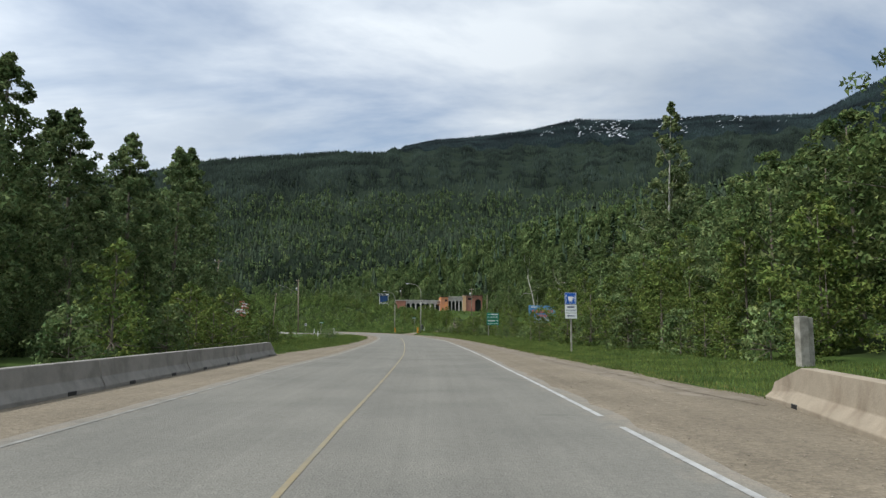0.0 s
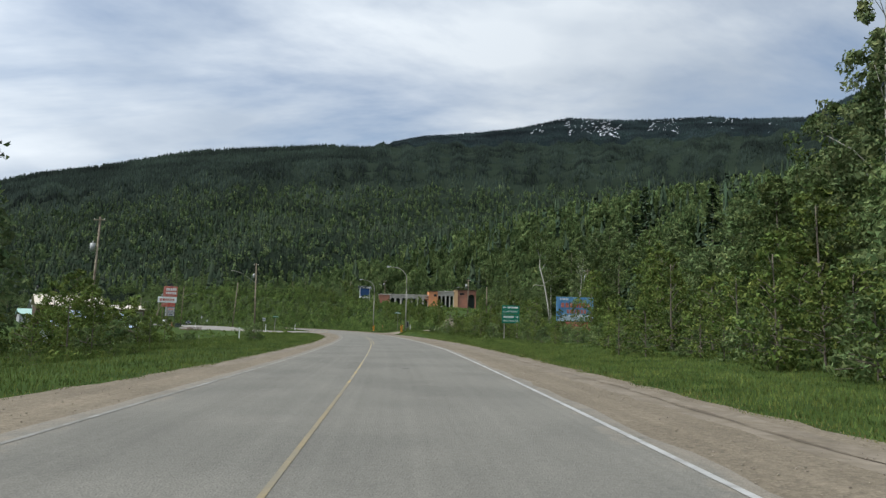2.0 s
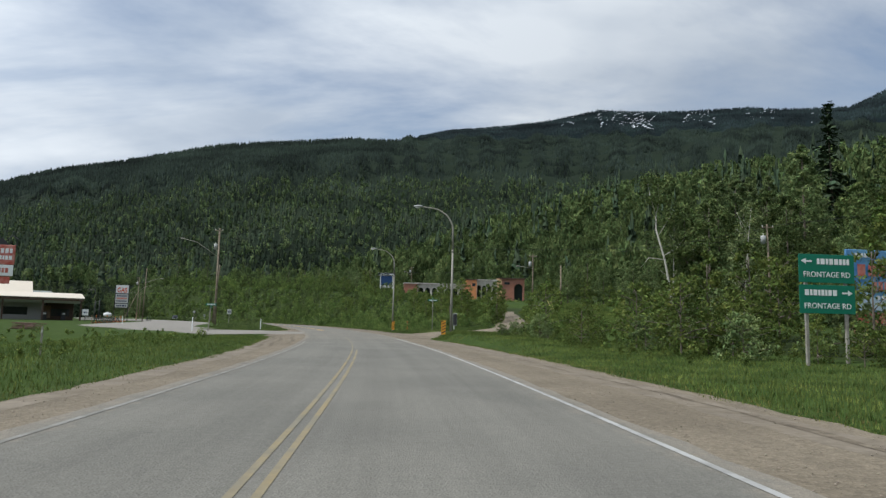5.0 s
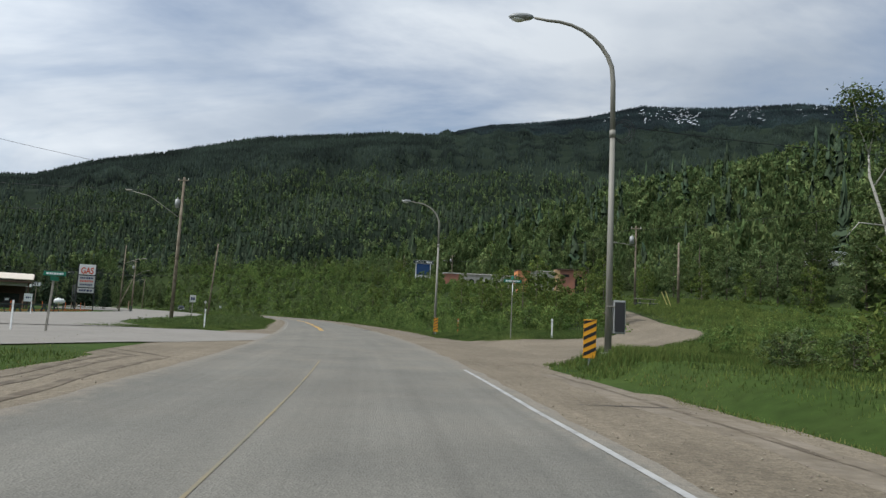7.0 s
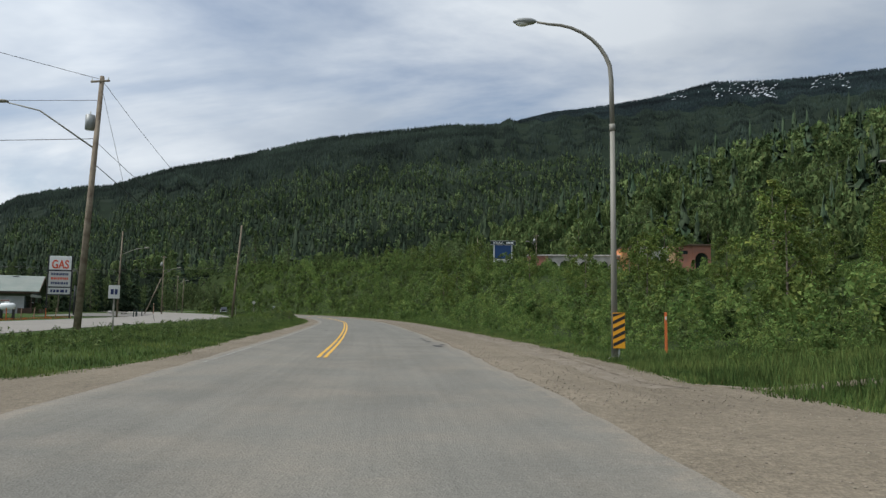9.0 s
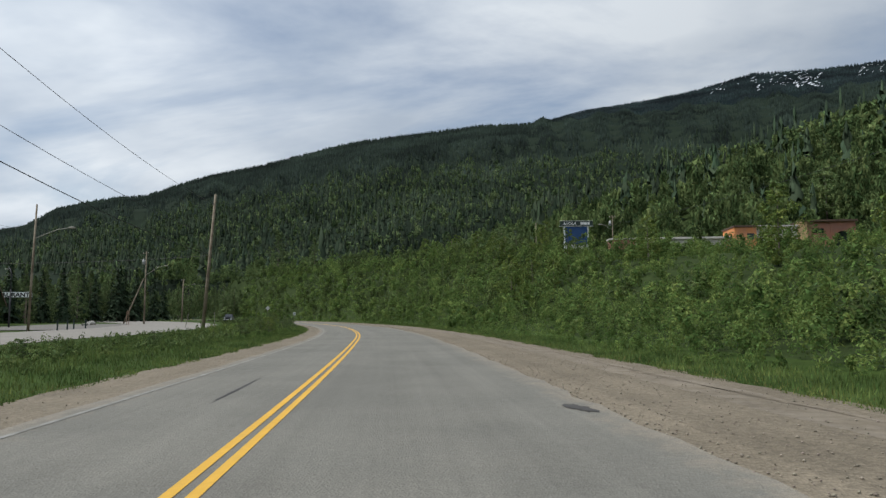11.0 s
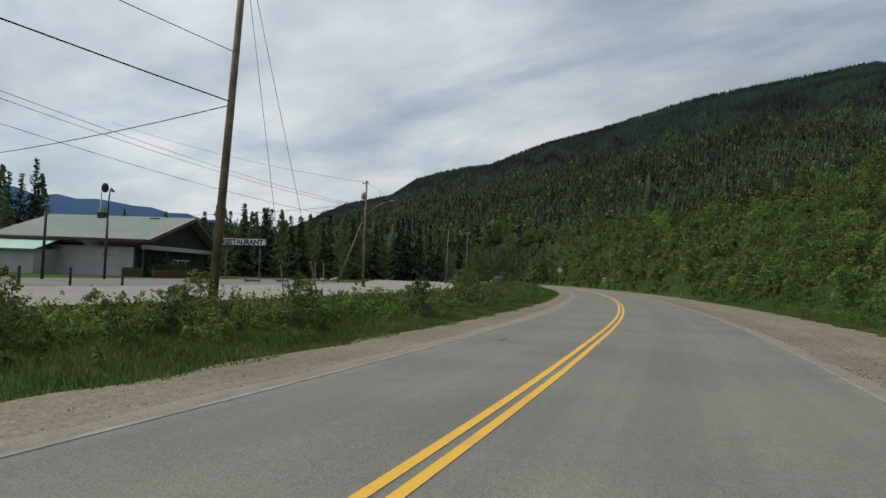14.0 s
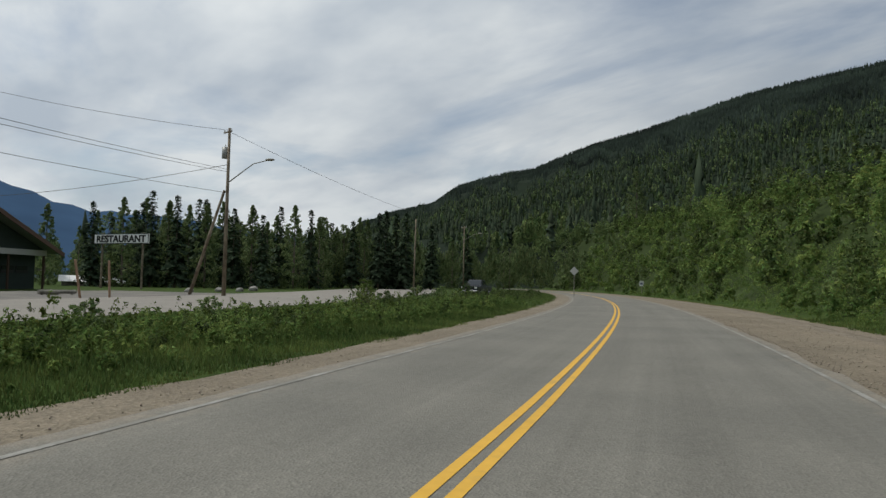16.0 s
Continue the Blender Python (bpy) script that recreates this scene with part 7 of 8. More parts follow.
gas.matrix_basis = pose(-80.2, 240.6, ground_z(-80.2, 240.6), 0, 0, 27) @ Matrix.Diagonal((0.84, 1, 1, 1))
ST = 35.0  # the canopy's ridge runs along this direction
station = empty("gas_station", -87.0, 236.8, ground_z(-87, 237), ST, "gas station building under a broad pale gabled canopy", "building")
for e, reach in ((-1, 6.8), (1, 8.0)):
    pitch_ = math.atan2(1.1, reach)
    m = Matrix.Translation((-11.0, e * reach / 2, 5.1)) @ Matrix.Rotation(-e * pitch_, 4, "X")
    bm = bmesh.new()
    bmesh.ops.create_cube(bm, size=1.0, matrix=m @ Matrix.Diagonal((22.0, reach / math.cos(pitch_), 0.12, 1)))
    slope_ = part("canopy_roof", bm, M_ROOF_WHITE, station, "pale metal canopy roof slope")
    bm = bmesh.new()
    bmesh.ops.create_cube(bm, size=1.0, matrix=m @ Matrix.Translation((11.02, 0, -0.1)) @ Matrix.Diagonal((0.08, reach / math.cos(pitch_), 0.3, 1)))
    part("bargeboard", bm, M_FASCIA, slope_, "brown bargeboard")
part("fascia", block(-11, -6.7, 4.15, 21.6, 0.12, 0.35, 0.01), M_WALL_BROWN, station, "dark brown beam along the eaves")
part("fascia", block(-11, -5.2, 3.75, 21.0, 0.12, 0.5, 0.01), M_SIGNGREY, station, "pale lower fascia")
part("soffit", block(-11, 0.6, 4.22, 21.4, 14.2, 0.1, 0.01), M_WALL_BROWN, station, "dark brown soffit")
part("wall", block(-13.5, 4.2, 2.05, 13.0, 6.0, 4.1, 0.02), M_DOOR_GREY, station, "grey-white shop wall")
shop = part("wall", block(-3.6, 5.0, 1.95, 5.0, 4.4, 3.9, 0.02), M_WALL_BROWN, station, "brown wall")
part("window", block(-3.6, 2.76, 1.6, 3.4, 0.06, 1.5, 0.01), M_GLASS_DARK, shop, "dark shop window")
part("window", block(-12.0, 1.17, 1.8, 4.6, 0.06, 1.6, 0.01), M_GLASS_DARK, station, "dark shop window")
for e in (-1, 1):
    pitch_ = math.atan2(2.9, 6.6)
    m = Matrix.Translation((-17.6, 12.0 + e * 3.3, 6.85)) @ Matrix.Rotation(-e * pitch_, 4, "X")
    bm = bmesh.new()
    bmesh.ops.create_cube(bm, size=1.0, matrix=m @ Matrix.Diagonal((17.6, 6.6 / math.cos(pitch_), 0.14, 1)))
    up_ = part("shop_roof", bm, M_ROOF_WHITE, station, "cream metal roof slope of the shop")
    bm = bmesh.new()
    bmesh.ops.create_cube(bm, size=1.0, matrix=m @ Matrix.Translation((8.83, 0, -0.12)) @ Matrix.Diagonal((0.08, 6.6 / math.cos(pitch_), 0.32, 1)))
    part("bargeboard", bm, M_FASCIA, up_, "brown bargeboard")
part("shop_wall", block(-17.6, 12.0, 2.7, 16.6, 11.8, 5.4, 0.02), M_WALL_BROWN, station, "brown shop wall")
part("roof_pipe", rod((-20.5, 9.0, 7.0), (-20.5, 9.0, 8.6), 0.12, 0.12, 8), M_GALV, station, "grey roof pipe")
part("garage_door", block(-6.2, 2.74, 1.7, 1.6, 0.08, 2.6, 0.01), M_WALL_TAN, station, "tan panel beside the shop window")
for x in (-0.6, -7.4, -14.2, -21.0):
    part("column", block(x, -6.2, 2.05, 0.28, 0.28, 4.1, 0.02), M_WALL_BROWN, station)
for x in (-3.4, -6.8):
    pump = empty("fuel_pump", *(station.matrix_basis @ Vector((x, -3.0, 0)))[:2], station.location.z, ST, "dark fuel pump with a pale display under the canopy", "fuel pump", "fuel pumps")
    part("cabinet", block(0, 0, 0.85, 0.8, 0.5, 1.7, 0.03), M_DARKMETAL, pump)
    part("display", block(0, -0.26, 1.35, 0.55, 0.02, 0.35, 0.005), M_SIGNWHITE, pump, "pale display")
    part("hose", tube([(0.42, 0, 1.5), (0.6, -0.1, 1.0), (0.45, -0.1, 0.6)], 0.03, 6), M_BLACK, pump)
price = empty("price_board", -79.9, 226.0, ground_z(-79.9, 226.0), 30, "small white board on a dark post by the canopy", "sign")
part("board", block(0, 0, 1.75, 1.1, 0.06, 1.2, 0.01), M_SIGNWHITE, price)
bars(price, 0, 1.75, 0.7, 0.25, 3, M_NAVY, -0.04, 51)
part("post", block(0, 0.06, 1.1, 0.1, 0.1, 2.2, 0.01), M_DARKMETAL, price)

tank = empty("propane_tank", -77.2, 229.4, ground_z(-77.2, 229.4), 25, "squat white propane tank on dark legs beside the station", "tank")
part("vessel", block(0, 0, 1.4, 1.5, 0.8, 0.8, 0.22), M_SIGNWHITE, tank, smooth=True)
part("dome", block(-0.1, 0, 1.85, 0.45, 0.36, 0.18, 0.05), M_SIGNWHITE, tank)
for x in (-0.6, 0.6):
    part("leg", block(x, 0, 0.55, 0.14, 0.6, 1.15, 0.02), M_DARKMETAL, tank)

motel = empty("motel_sign", -45.6, 150.0, ground_z(-46, 151) - 0.3, 20, "red and white roadside sign with iron scrollwork on top", "sign")
part("post", rod((0, 0.1, -0.3), (0, 0.1, 6.0), 0.14, 0.12, 10), M_OLD_WOOD, motel, smooth=True)
b1_ = part("board", block(0.35, 0, 6.6, 2.1, 0.18, 1.7, 0.03), M_RED, motel, "red upper board")
bars(b1_, 0.45, 6.95, 1.6, 0.4, 5, M_SIGNWHITE, -0.10, 61)
bars(b1_, 0.45, 6.35, 1.6, 0.35, 6, M_SIGNWHITE, -0.10, 62)
b2_ = part("board", block(-0.1, 0, 5.25, 2.9, 0.18, 0.95, 0.03), M_SIGNWHITE, motel, "white lower board")
bars(b2_, -0.1, 5.25, 2.3, 0.4, 7, M_RED, -0.10, 63)
part("board", block(0.1, 0, 4.4, 2.1, 0.18, 0.6, 0.03), M_RED, motel)
for e in (-1, 1):
    part("scroll", tube([(0.35 + e * 1.1, 0, 7.4), (0.35 + e * 1.2, 0, 8.0), (0.35 + e * 0.7, 0, 8.3), (0.35 + e * 0.4, 0, 7.9), (0.35 + e * 0.7, 0, 7.7)], 0.06, 6), M_DARKMETAL, motel, "dark iron scroll")
part("crest", prism([(-0.2, 7.45), (0.35, 8.1), (0.9, 7.45)], 0.1), M_DARKMETAL, motel)


def roof_ribs(roof, m, start, step, count, slope, material):
    """Standing seams down a roof slope; they share one mesh."""
    bm = bmesh.new()
    bmesh.ops.create_cube(bm, size=1.0, matrix=Matrix.Diagonal((0.03, slope, 0.028, 1)))
    first = part("roof_rib", bm, material, roof)
    for k in range(count):
        rib = first if k == 0 else new("roof_rib", first.data)
        rib.parent = roof
        rib.matrix_basis = m @ Matrix.Translation((start + k * step, 0, 0.07))


def hip_house(name, x, y, base, turn, length, width, eave, ridge, wall_mat, roof_mat, label, over=0.45):
    """A low house with a hipped roof; four roof slopes of sheet metal with thickness are its parts."""
    root = empty(name, x, y, base, turn, label, "building")
    part("wall", block(0, 0, eave / 2, length, width, eave, 0.0), wall_mat, root)
    a, b = length / 2 + over, width / 2 + over
    r = a - b
    top, low = [(-r, 0, ridge), (r, 0, ridge)], [(-a, -b, eave), (a, -b, eave), (a, b, eave), (-a, b, eave)]
    for pts in ((low[0], low[1], top[1], top[0]), (low[2], low[3], top[0], top[1]), (low[1], low[2], top[1]), (low[3], low[0], top[0])):
        bm = bmesh.new()
        up = [bm.verts.new((px_, py_, pz + 0.1)) for px_, py_, pz in pts]
        dn = [bm.verts.new(p) for p in pts]
        bm.faces.new(up)
        bm.faces.new(dn[::-1])
        for i in range(len(pts)):
            j = (i + 1) % len(pts)
            bm.faces.new((up[j], up[i], dn[i], dn[j]))
        part("roof", bm, roof_mat, root, "pale blue metal roof slope")
    part("fascia", block(0, -b + 0.02, eave - 0.02, 2 * a - 0.1, 0.06, 0.2, 0.005), M_DARKMETAL, root, "dark eaves board")
    return root


low_house = hip_house("low_house", -45.3, 125.9, height(-42, 124) - 0.1, 28, 12.0, 6.4, 2.3, 4.3, M_WALL_WHITE, M_ROOF_BLUE, "white low house with a pale blue hipped metal roof")
for x, w in ((3.6, 1.2), (0.6, 1.4), (-3.0, 1.4)):
    win = part("window", block(x, -3.22, 1.35, w, 0.06, 0.8, 0.01), M_DOOR_GREY, low_house, "grey window frame")
    part("pane", block(x, -3.25, 1.35, w - 0.16, 0.05, 0.64, 0.005), M_GLASS_DARK, win)
part("door", block(-1.3, -3.22, 1.0, 0.9, 0.06, 2.0, 0.01), M_DOOR_GREY, low_house)

# ---- restaurant ----
RT = 36.0  # the ridge runs away from the road along this direction
GX, GY = -131.93, 296.45  # foot of the front gable's middle
rest = empty("restaurant", GX, GY, ground_z(GX, GY) - 0.3, RT, "low dark-fronted restaurant with a pale green metal roof", "building")
# local +x points out of the gable towards the road, the body lies along -x; the near slope is longer and shallower
W2, WR, RIDGE, LEN = 12.0, 10.0, 8.36, 19.0
SLOPES = {-1: (W2, 4.75), 1: (WR, 3.95)}  # reach of each slope and the height of its eaves
EAVE = 3.9
part("wall", block(-LEN / 2 - 1.2, (WR - W2) / 2, EAVE / 2, LEN, W2 + WR - 2.6, EAVE, 0.0), M_WALL_WHITE, rest, "white side wall")
bm = bmesh.new()
gv = [bm.verts.new((-0.05 - d, yy, zz)) for d in (0, 0.25) for yy, zz in ((-W2 + 1.0, EAVE + 0.3), (WR - 0.9, EAVE + 0.3), (0, RIDGE - 0.3), (-W2 + 1.0, EAVE + 0.75))]
order = (0, 1, 2, 3)
bm.faces.new([gv[i] for i in order])
bm.faces.new([gv[4 + i] for i in reversed(order)])
for i in range(4):
    j = (i + 1) % 4
    bm.faces.new((gv[i], gv[4 + i], gv[4 + j], gv[j]))
part("gable", bm, M_WALL_DARK, rest, "dark green gable")
part("front_wall", block(-1.1, (WR - W2) / 2, EAVE / 2, 0.25, W2 + WR - 2.4, EAVE, 0.01), M_WALL_DARK, rest, "dark front wall")
part("beam", block(0.0, (WR - W2) / 2, EAVE + 0.08, 0.3, W2 + WR - 1.9, 0.55, 0.01), M_SIGNGREY, rest, "pale beam across the front")
for e, (reach, low) in SLOPES.items():
    pitch = math.atan2(RIDGE - low, reach)
    slope = reach / math.cos(pitch)
    m = Matrix.Translation((-LEN / 2 + 0.3, e * reach / 2, (RIDGE + low) / 2 + 0.06)) @ Matrix.Rotation(-e * pitch, 4, "X")
    bm = bmesh.new()
    bmesh.ops.create_cube(bm, size=1.0, matrix=m @ Matrix.Diagonal((LEN + 2.2, slope, 0.12, 1)))
    roof = part("roof", bm, M_ROOF_GREEN, rest, "pale green metal roof slope")
    roof_ribs(roof, m, -LEN / 2 - 0.9, 0.63, 33, slope, M_ROOF_GREEN)
    bm = bmesh.new()
    bmesh.ops.create_cube(bm, size=1.0, matrix=m @ Matrix.Translation((LEN / 2 + 1.12, 0, -0.16)) @ Matrix.Diagonal((0.08, slope, 0.42, 1)))
    part("bargeboard", bm, M_FASCIA, roof, "rusty brown bargeboard")
part("fascia", block(-LEN / 2 + 0.3, -W2 + 0.04, 4.58, LEN + 2.0, 0.08, 0.22, 0.005), M_WALL_BROWN, rest, "brown eaves board")
part("soffit", block(-LEN / 2, -W2 + 0.9, 4.3, LEN, 1.6, 0.06, 0.005), M_WALL_BROWN, rest, "brown soffit under the eaves")
# front doors and windows under the porch
for k, yy in enumerate((0.55, 1.75)):
    d = part("door", block(-0.92, yy, 1.45, 0.08, 1.15, 2.4, 0.01), M_SIGNWHITE, rest, "white-framed glass door")
    part("pane", block(-0.86, yy, 1.5, 0.05, 0.85, 2.0, 0.005), M_GLASS_DARK, d)
for yy in (-0.75, 3.05):
    d = part("side_light", block(-0.92, yy, 1.6, 0.08, 1.1, 2.1, 0.01), M_SIGNWHITE, rest, "white-framed glass panel")
    part("pane", block(-0.86, yy, 1.6, 0.05, 0.9, 1.85, 0.005), M_GLASS_DARK, d)
for yy in (-9.4, -7.6, -5.8, -4.0, -2.3, 5.2, 7.0):
    w = part("window", block(-0.94, yy, 2.25, 0.06, 1.6, 1.7 if yy < 0 else 0.7, 0.01), M_DARKMETAL, rest, "dark-framed window")
    part("pane", block(-0.90, yy, 2.25 if yy < 0 else 2.4, 0.05, 1.45, 1.5 if yy < 0 else 0.4, 0.005), M_GLASS_DARK, w)
for yy in (-W2 + 1.3, WR - 1.2, -5.0, 4.2):
    part("porch_post", block(0.0, yy, EAVE / 2, 0.18, 0.18, EAVE, 0.01), M_WALL_BROWN, rest)
# side wall: dark porch, garage door, sign
part("side_door", block(-18.4, -W2 + 1.27, 1.25, 1.6, 0.06, 2.5, 0.01), M_WALL_BROWN, rest, "dark doorway")
sg_ = part("side_sign", block(-4.6, -W2 + 1.25, 2.9, 1.9, 0.06, 0.6, 0.01), M_SIGNGREY, rest, "small red and white sign")
bars(sg_, -4.6, 2.9, 1.5, 0.3, 6, M_RED, -W2 + 1.21, 71)
part("porch_wall", block(-1.0, -W2 + 0.9, 0.7, 2.6, 0.12, 1.4, 0.01), M_WALL_BROWN, rest, "dark low porch wall")
part("porch_wall", block(1.6, -5.6, 0.6, 0.2, 11.5, 1.2, 0.02), M_FASCIA, rest, "reddish brown low porch wall")
hood = part("roof_vent", block(-11.5, -1.2, 8.0, 0.9, 0.9, 1.6, 0.03), M_WALL_DARK, rest, "dark kitchen vent")
part("vent_cap", rod((-11.5, -1.2, 8.8), (-11.5, -1.2, 9.4), 0.55, 0.45, 12), M_GALV, hood, "grey metal cap")
part("roof_hatch", block(-4.0, -0.9, 8.15, 1.2, 0.8, 0.25, 0.03), M_DARKMETAL, rest, "small dark roof hatch")
for x, yy in ((-9.0, -5.6), (-5.6, -5.9)):
    part("vent_pipe", rod((x, yy, 4.8), (x, yy, 5.9), 0.09, 0.09, 8), M_DARKMETAL, rest, "dark vent pipe")
wing = empty("restaurant_wing", *(rest.matrix_basis @ Vector((-17.4, -9.4, 0)))[:2], ground_z(-150, 286) - 0.3, RT, "white lower wing with a pale teal roof and garage door", "building")
part("wall", block(0, 0, 1.6, 12.5, 11.0, 3.2, 0.0), M_WALL_WHITE, wing)
M_ROOF_TEAL = mat("pale_teal_metal_roof", (0.34, 0.50, 0.44), 0.5, vary=0.06, scale=1.2)
for e in (-1, 1):
    m = Matrix.Translation((0, e * 3.1, 4.1)) @ Matrix.Rotation(-e * 0.30, 4, "X")
    bm = bmesh.new()
    bmesh.ops.create_cube(bm, size=1.0, matrix=m @ Matrix.Diagonal((13.6, 6.7, 0.12, 1)))
    roof_ribs(part("roof", bm, M_ROOF_TEAL, wing, "pale teal metal roof slope"), m, -6.6, 0.62, 22, 6.7, M_ROOF_TEAL)
gd = part("garage_door", block(-0.5, -5.53, 1.3, 3.0, 0.08, 2.6, 0.01), M_DOOR_GREY, wing, "grey garage door")
for k in range(4):
    part("panel_rib", block(-0.5, -5.58, 0.5 + k * 0.6, 2.9, 0.03, 0.05, 0.004), M_SIGNGREY, gd)

rs = empty("restaurant_sign", -145.4, 314.1, ground_z(-146, 314), 21.6, "long white restaurant sign with black letters on two posts", "sign")
brd = part("board", block(0, 0, 6.1, 9.1, 0.2, 1.2, 0.02), M_SIGNWHITE, rs, "white board with black rim")
bm = bmesh.new()
for x, z, w, h in ((0, 6.67, 9.1, 0.07), (0, 5.53, 9.1, 0.07), (-4.52, 6.1, 0.07, 1.15), (4.52, 6.1, 0.07, 1.15)):
    block(x, -0.11, z, w, 0.03, h, 0, bm)
part("rim", bm, M_BLACK, brd)
lettering("lettering", "RESTAURANT", 1.15, M_BLACK, brd, 0, -0.13, 6.04, width=8.2, depth=0.04, bold=0.035)
for x in (-3.4, 3.4):
    part("post", rod((x, 0.2, -0.3), (x, 0.2, 6.8), 0.13, 0.12, 8), M_POLE_WOOD, rs)

flood = empty("flood_lamp", -150.5, 292.5, ground_z(-150.5, 292.5), 40, "round floodlight on a slim mast behind the restaurant", "lamp")
part("mast", rod((0, 0, -0.2), (0, 0, 12.6), 0.14, 0.1, 8), M_GREYMETAL, flood, smooth=True)
bm = bmesh.new()
bmesh.ops.create_uvsphere(bm, u_segments=12, v_segments=8, radius=0.75, matrix=Matrix.Translation((0.5, 0, 13.0)) @ Matrix.Diagonal((0.6, 1, 1, 1)))
part("housing", bm, M_DARKMETAL, flood, smooth=True)
for x, y in ((-104.5, 274.5), (-99.8, 268.0)):
    bl = empty("yard_lamp", x, y, ground_z(x, y), 150, "dark yard lamp post with a curved arm by the restaurant", "lamp", "yard lamps")
    part("post", rod((0, 0, -0.2), (0, 0, 5.2), 0.12, 0.1, 8), M_DARKMETAL, bl, smooth=True)
    if x < -100:
        part("arm", tube([(0, 0, 5.2), (0.1, 0, 7.2), (0.6, 0, 8.0), (1.4, 0, 8.2), (2.1, 0, 8.1)], 0.06, 7), M_DARKMETAL, bl, smooth=True)
        part("lamp_head", block(2.3, 0, 8.05, 0.8, 0.28, 0.14, 0.03), M_GALV, bl)
# parking bollards, logs and boulders in front of the restaurant
for k in range(2):
    x, y = here(322 + k * 9.0, -38.8 - k * 0.3)
    bol = empty("parking_log", x, y, ground_z(x, y) + 0.02, road_turn(300) + 88, "weathered grey timber parking kerb on short stubs", "parking log", "parking logs")
    part("log", rod((-1.5, 0, 0.27), (1.5, 0, 0.27), 0.15, 0.13, 8), M_OLD_WOOD, bol)
    for e in (-1.2, 1.2):
        part("stub", rod((e, 0, -0.1), (e, 0, 0.24), 0.1, 0.1, 8), M_OLD_WOOD, bol)


def boulder(x, y, r, seed):
    rng = np.random.default_rng(seed)
    bm = bmesh.new()
    bmesh.ops.create_icosphere(bm, subdivisions=2, radius=r)
    for v in bm.verts:
        v.co *= 1 + 0.22 * noise.noise(v.co * (1.6 / r) + Vector((seed, 0, 0)))
        v.co.z *= 0.7
    ob = part("boulder", bm, M_ROCK)
    ob.location = (x, y, ground_z(x, y) + r * 0.35)
    return tagged(ob, "pale grey boulder beside the frontage road", "boulder", "boulders")


for k, (s, u, r) in enumerate(((331, -39.6, 0.42), (353, -42.5, 0.45), (362, -44, 0.5), (366, -43.5, 0.45), (372, -44.5, 0.6))):
    x, y = here(s, u)
    boulder(x, y, r, k)

# parked pickup on the frontage road
truck = empty("pickup_truck", -110.5, 340.5, ground_z(-110.5, 340.5) + 0.03, 205, "dark grey pickup truck standing on the frontage road", "truck")
prof = [(-0.96, 0.55), (0.96, 0.55), (0.98, 1.0), (0.92, 1.12), (-0.92, 1.12), (-0.98, 1.0)]
bm = bmesh.new()
rings = []
for yy, k, lift in ((2.75, 0.93, 0.02), (2.65, 1.0, 0.0), (0.9, 1.0, 0.0), (-2.7, 1.0, 0.0), (-2.78, 0.97, 0.0)):
    rings.append([bm.verts.new((px_ * k, yy, pz + lift)) for px_, pz in prof])
for a, b in zip(rings, rings[1:]):
    for i in range(6):
        bm.faces.new((a[i], a[(i + 1) % 6], b[(i + 1) % 6], b[i]))
bm.faces.new(rings[0])
bm.faces.new(rings[-1][::-1])
part("body", bm, M_TRUCK, truck)
bm = bmesh.new()
lowv = [bm.verts.new(v) for v in ((-0.9, 1.25, 1.12), (0.9, 1.25, 1.12), (0.9, -0.9, 1.12), (-0.9, -0.9, 1.12))]
upv = [bm.verts.new(v) for v in ((-0.72, 0.5, 1.82), (0.72, 0.5, 1.82), (0.74, -0.7, 1.82), (-0.74, -0.7, 1.82))]
bm.faces.new(lowv[::-1])
bm.faces.new(upv)
for i in range(4):
    bm.faces.new((lowv[i], lowv[(i + 1) % 4], upv[(i + 1) % 4], upv[i]))
cabin = part("cabin", bm, M_TRUCK, truck)
part("windscreen", block(0, 0.9, 1.49, 1.45, 0.03, 0.74, 0.0, turn=Matrix.Rotation(radians(46), 4, "X")), M_GLASS_DARK, cabin)
for e in (-1, 1):
    part("side_window", block(e * 0.835, -0.15, 1.48, 0.03, 1.1, 0.46, 0.0, turn=Matrix.Rotation(radians(-e * 13), 4, "Y")), M_GLASS_DARK, cabin)
    part("headlight", block(e * 0.74, 2.74, 0.93, 0.34, 0.06, 0.17, 0.02), M_LENS, truck, "pale headlight")
part("grille", block(0, 2.76, 0.88, 1.0, 0.05, 0.3, 0.01), M_BLACK, truck, "black grille")
part("bumper", block(0, 2.8, 0.56, 1.85, 0.16, 0.2, 0.03), M_CHROME, truck, "bright bumper")
for e in (-1, 1):
    for yy in (1.75, -1.7):
        wh = part("wheel", rod((e * 0.72, yy, 0.38), (e * 0.98, yy, 0.38), 0.38, 0.38, 18), M_TYRE, truck, "black tyre")
        part("rim", rod((e * 0.97, yy, 0.38), (e * 1.0, yy, 0.38), 0.22, 0.2, 14), M_CHROME, wh)

# ---- signs, stakes and clutter by the side road ----
SX, SY = -8.8, 171.5
SG = ground_z(SX, SY)
stop = empty("stop_sign", SX, SY, SG, 8, "back of an octagonal stop sign under green street name blades", "road sign")
part("post", block(0, 0.04, 2.0 - SG / 2, 0.055, 0.04, 4.1 - SG, 0.006), M_GALV, stop)
oc = [(0.38 * math.cos(math.pi / 8 + k * math.pi / 4), 3.46 - SG + 0.38 * math.sin(math.pi / 8 + k * math.pi / 4)) for k in range(8)]
ocb = prism(oc, 0.02)
bmesh.ops.rotate(ocb, verts=ocb.verts, cent=(0, 0, 0), matrix=Matrix.Rotation(radians(85), 3, "Z"))
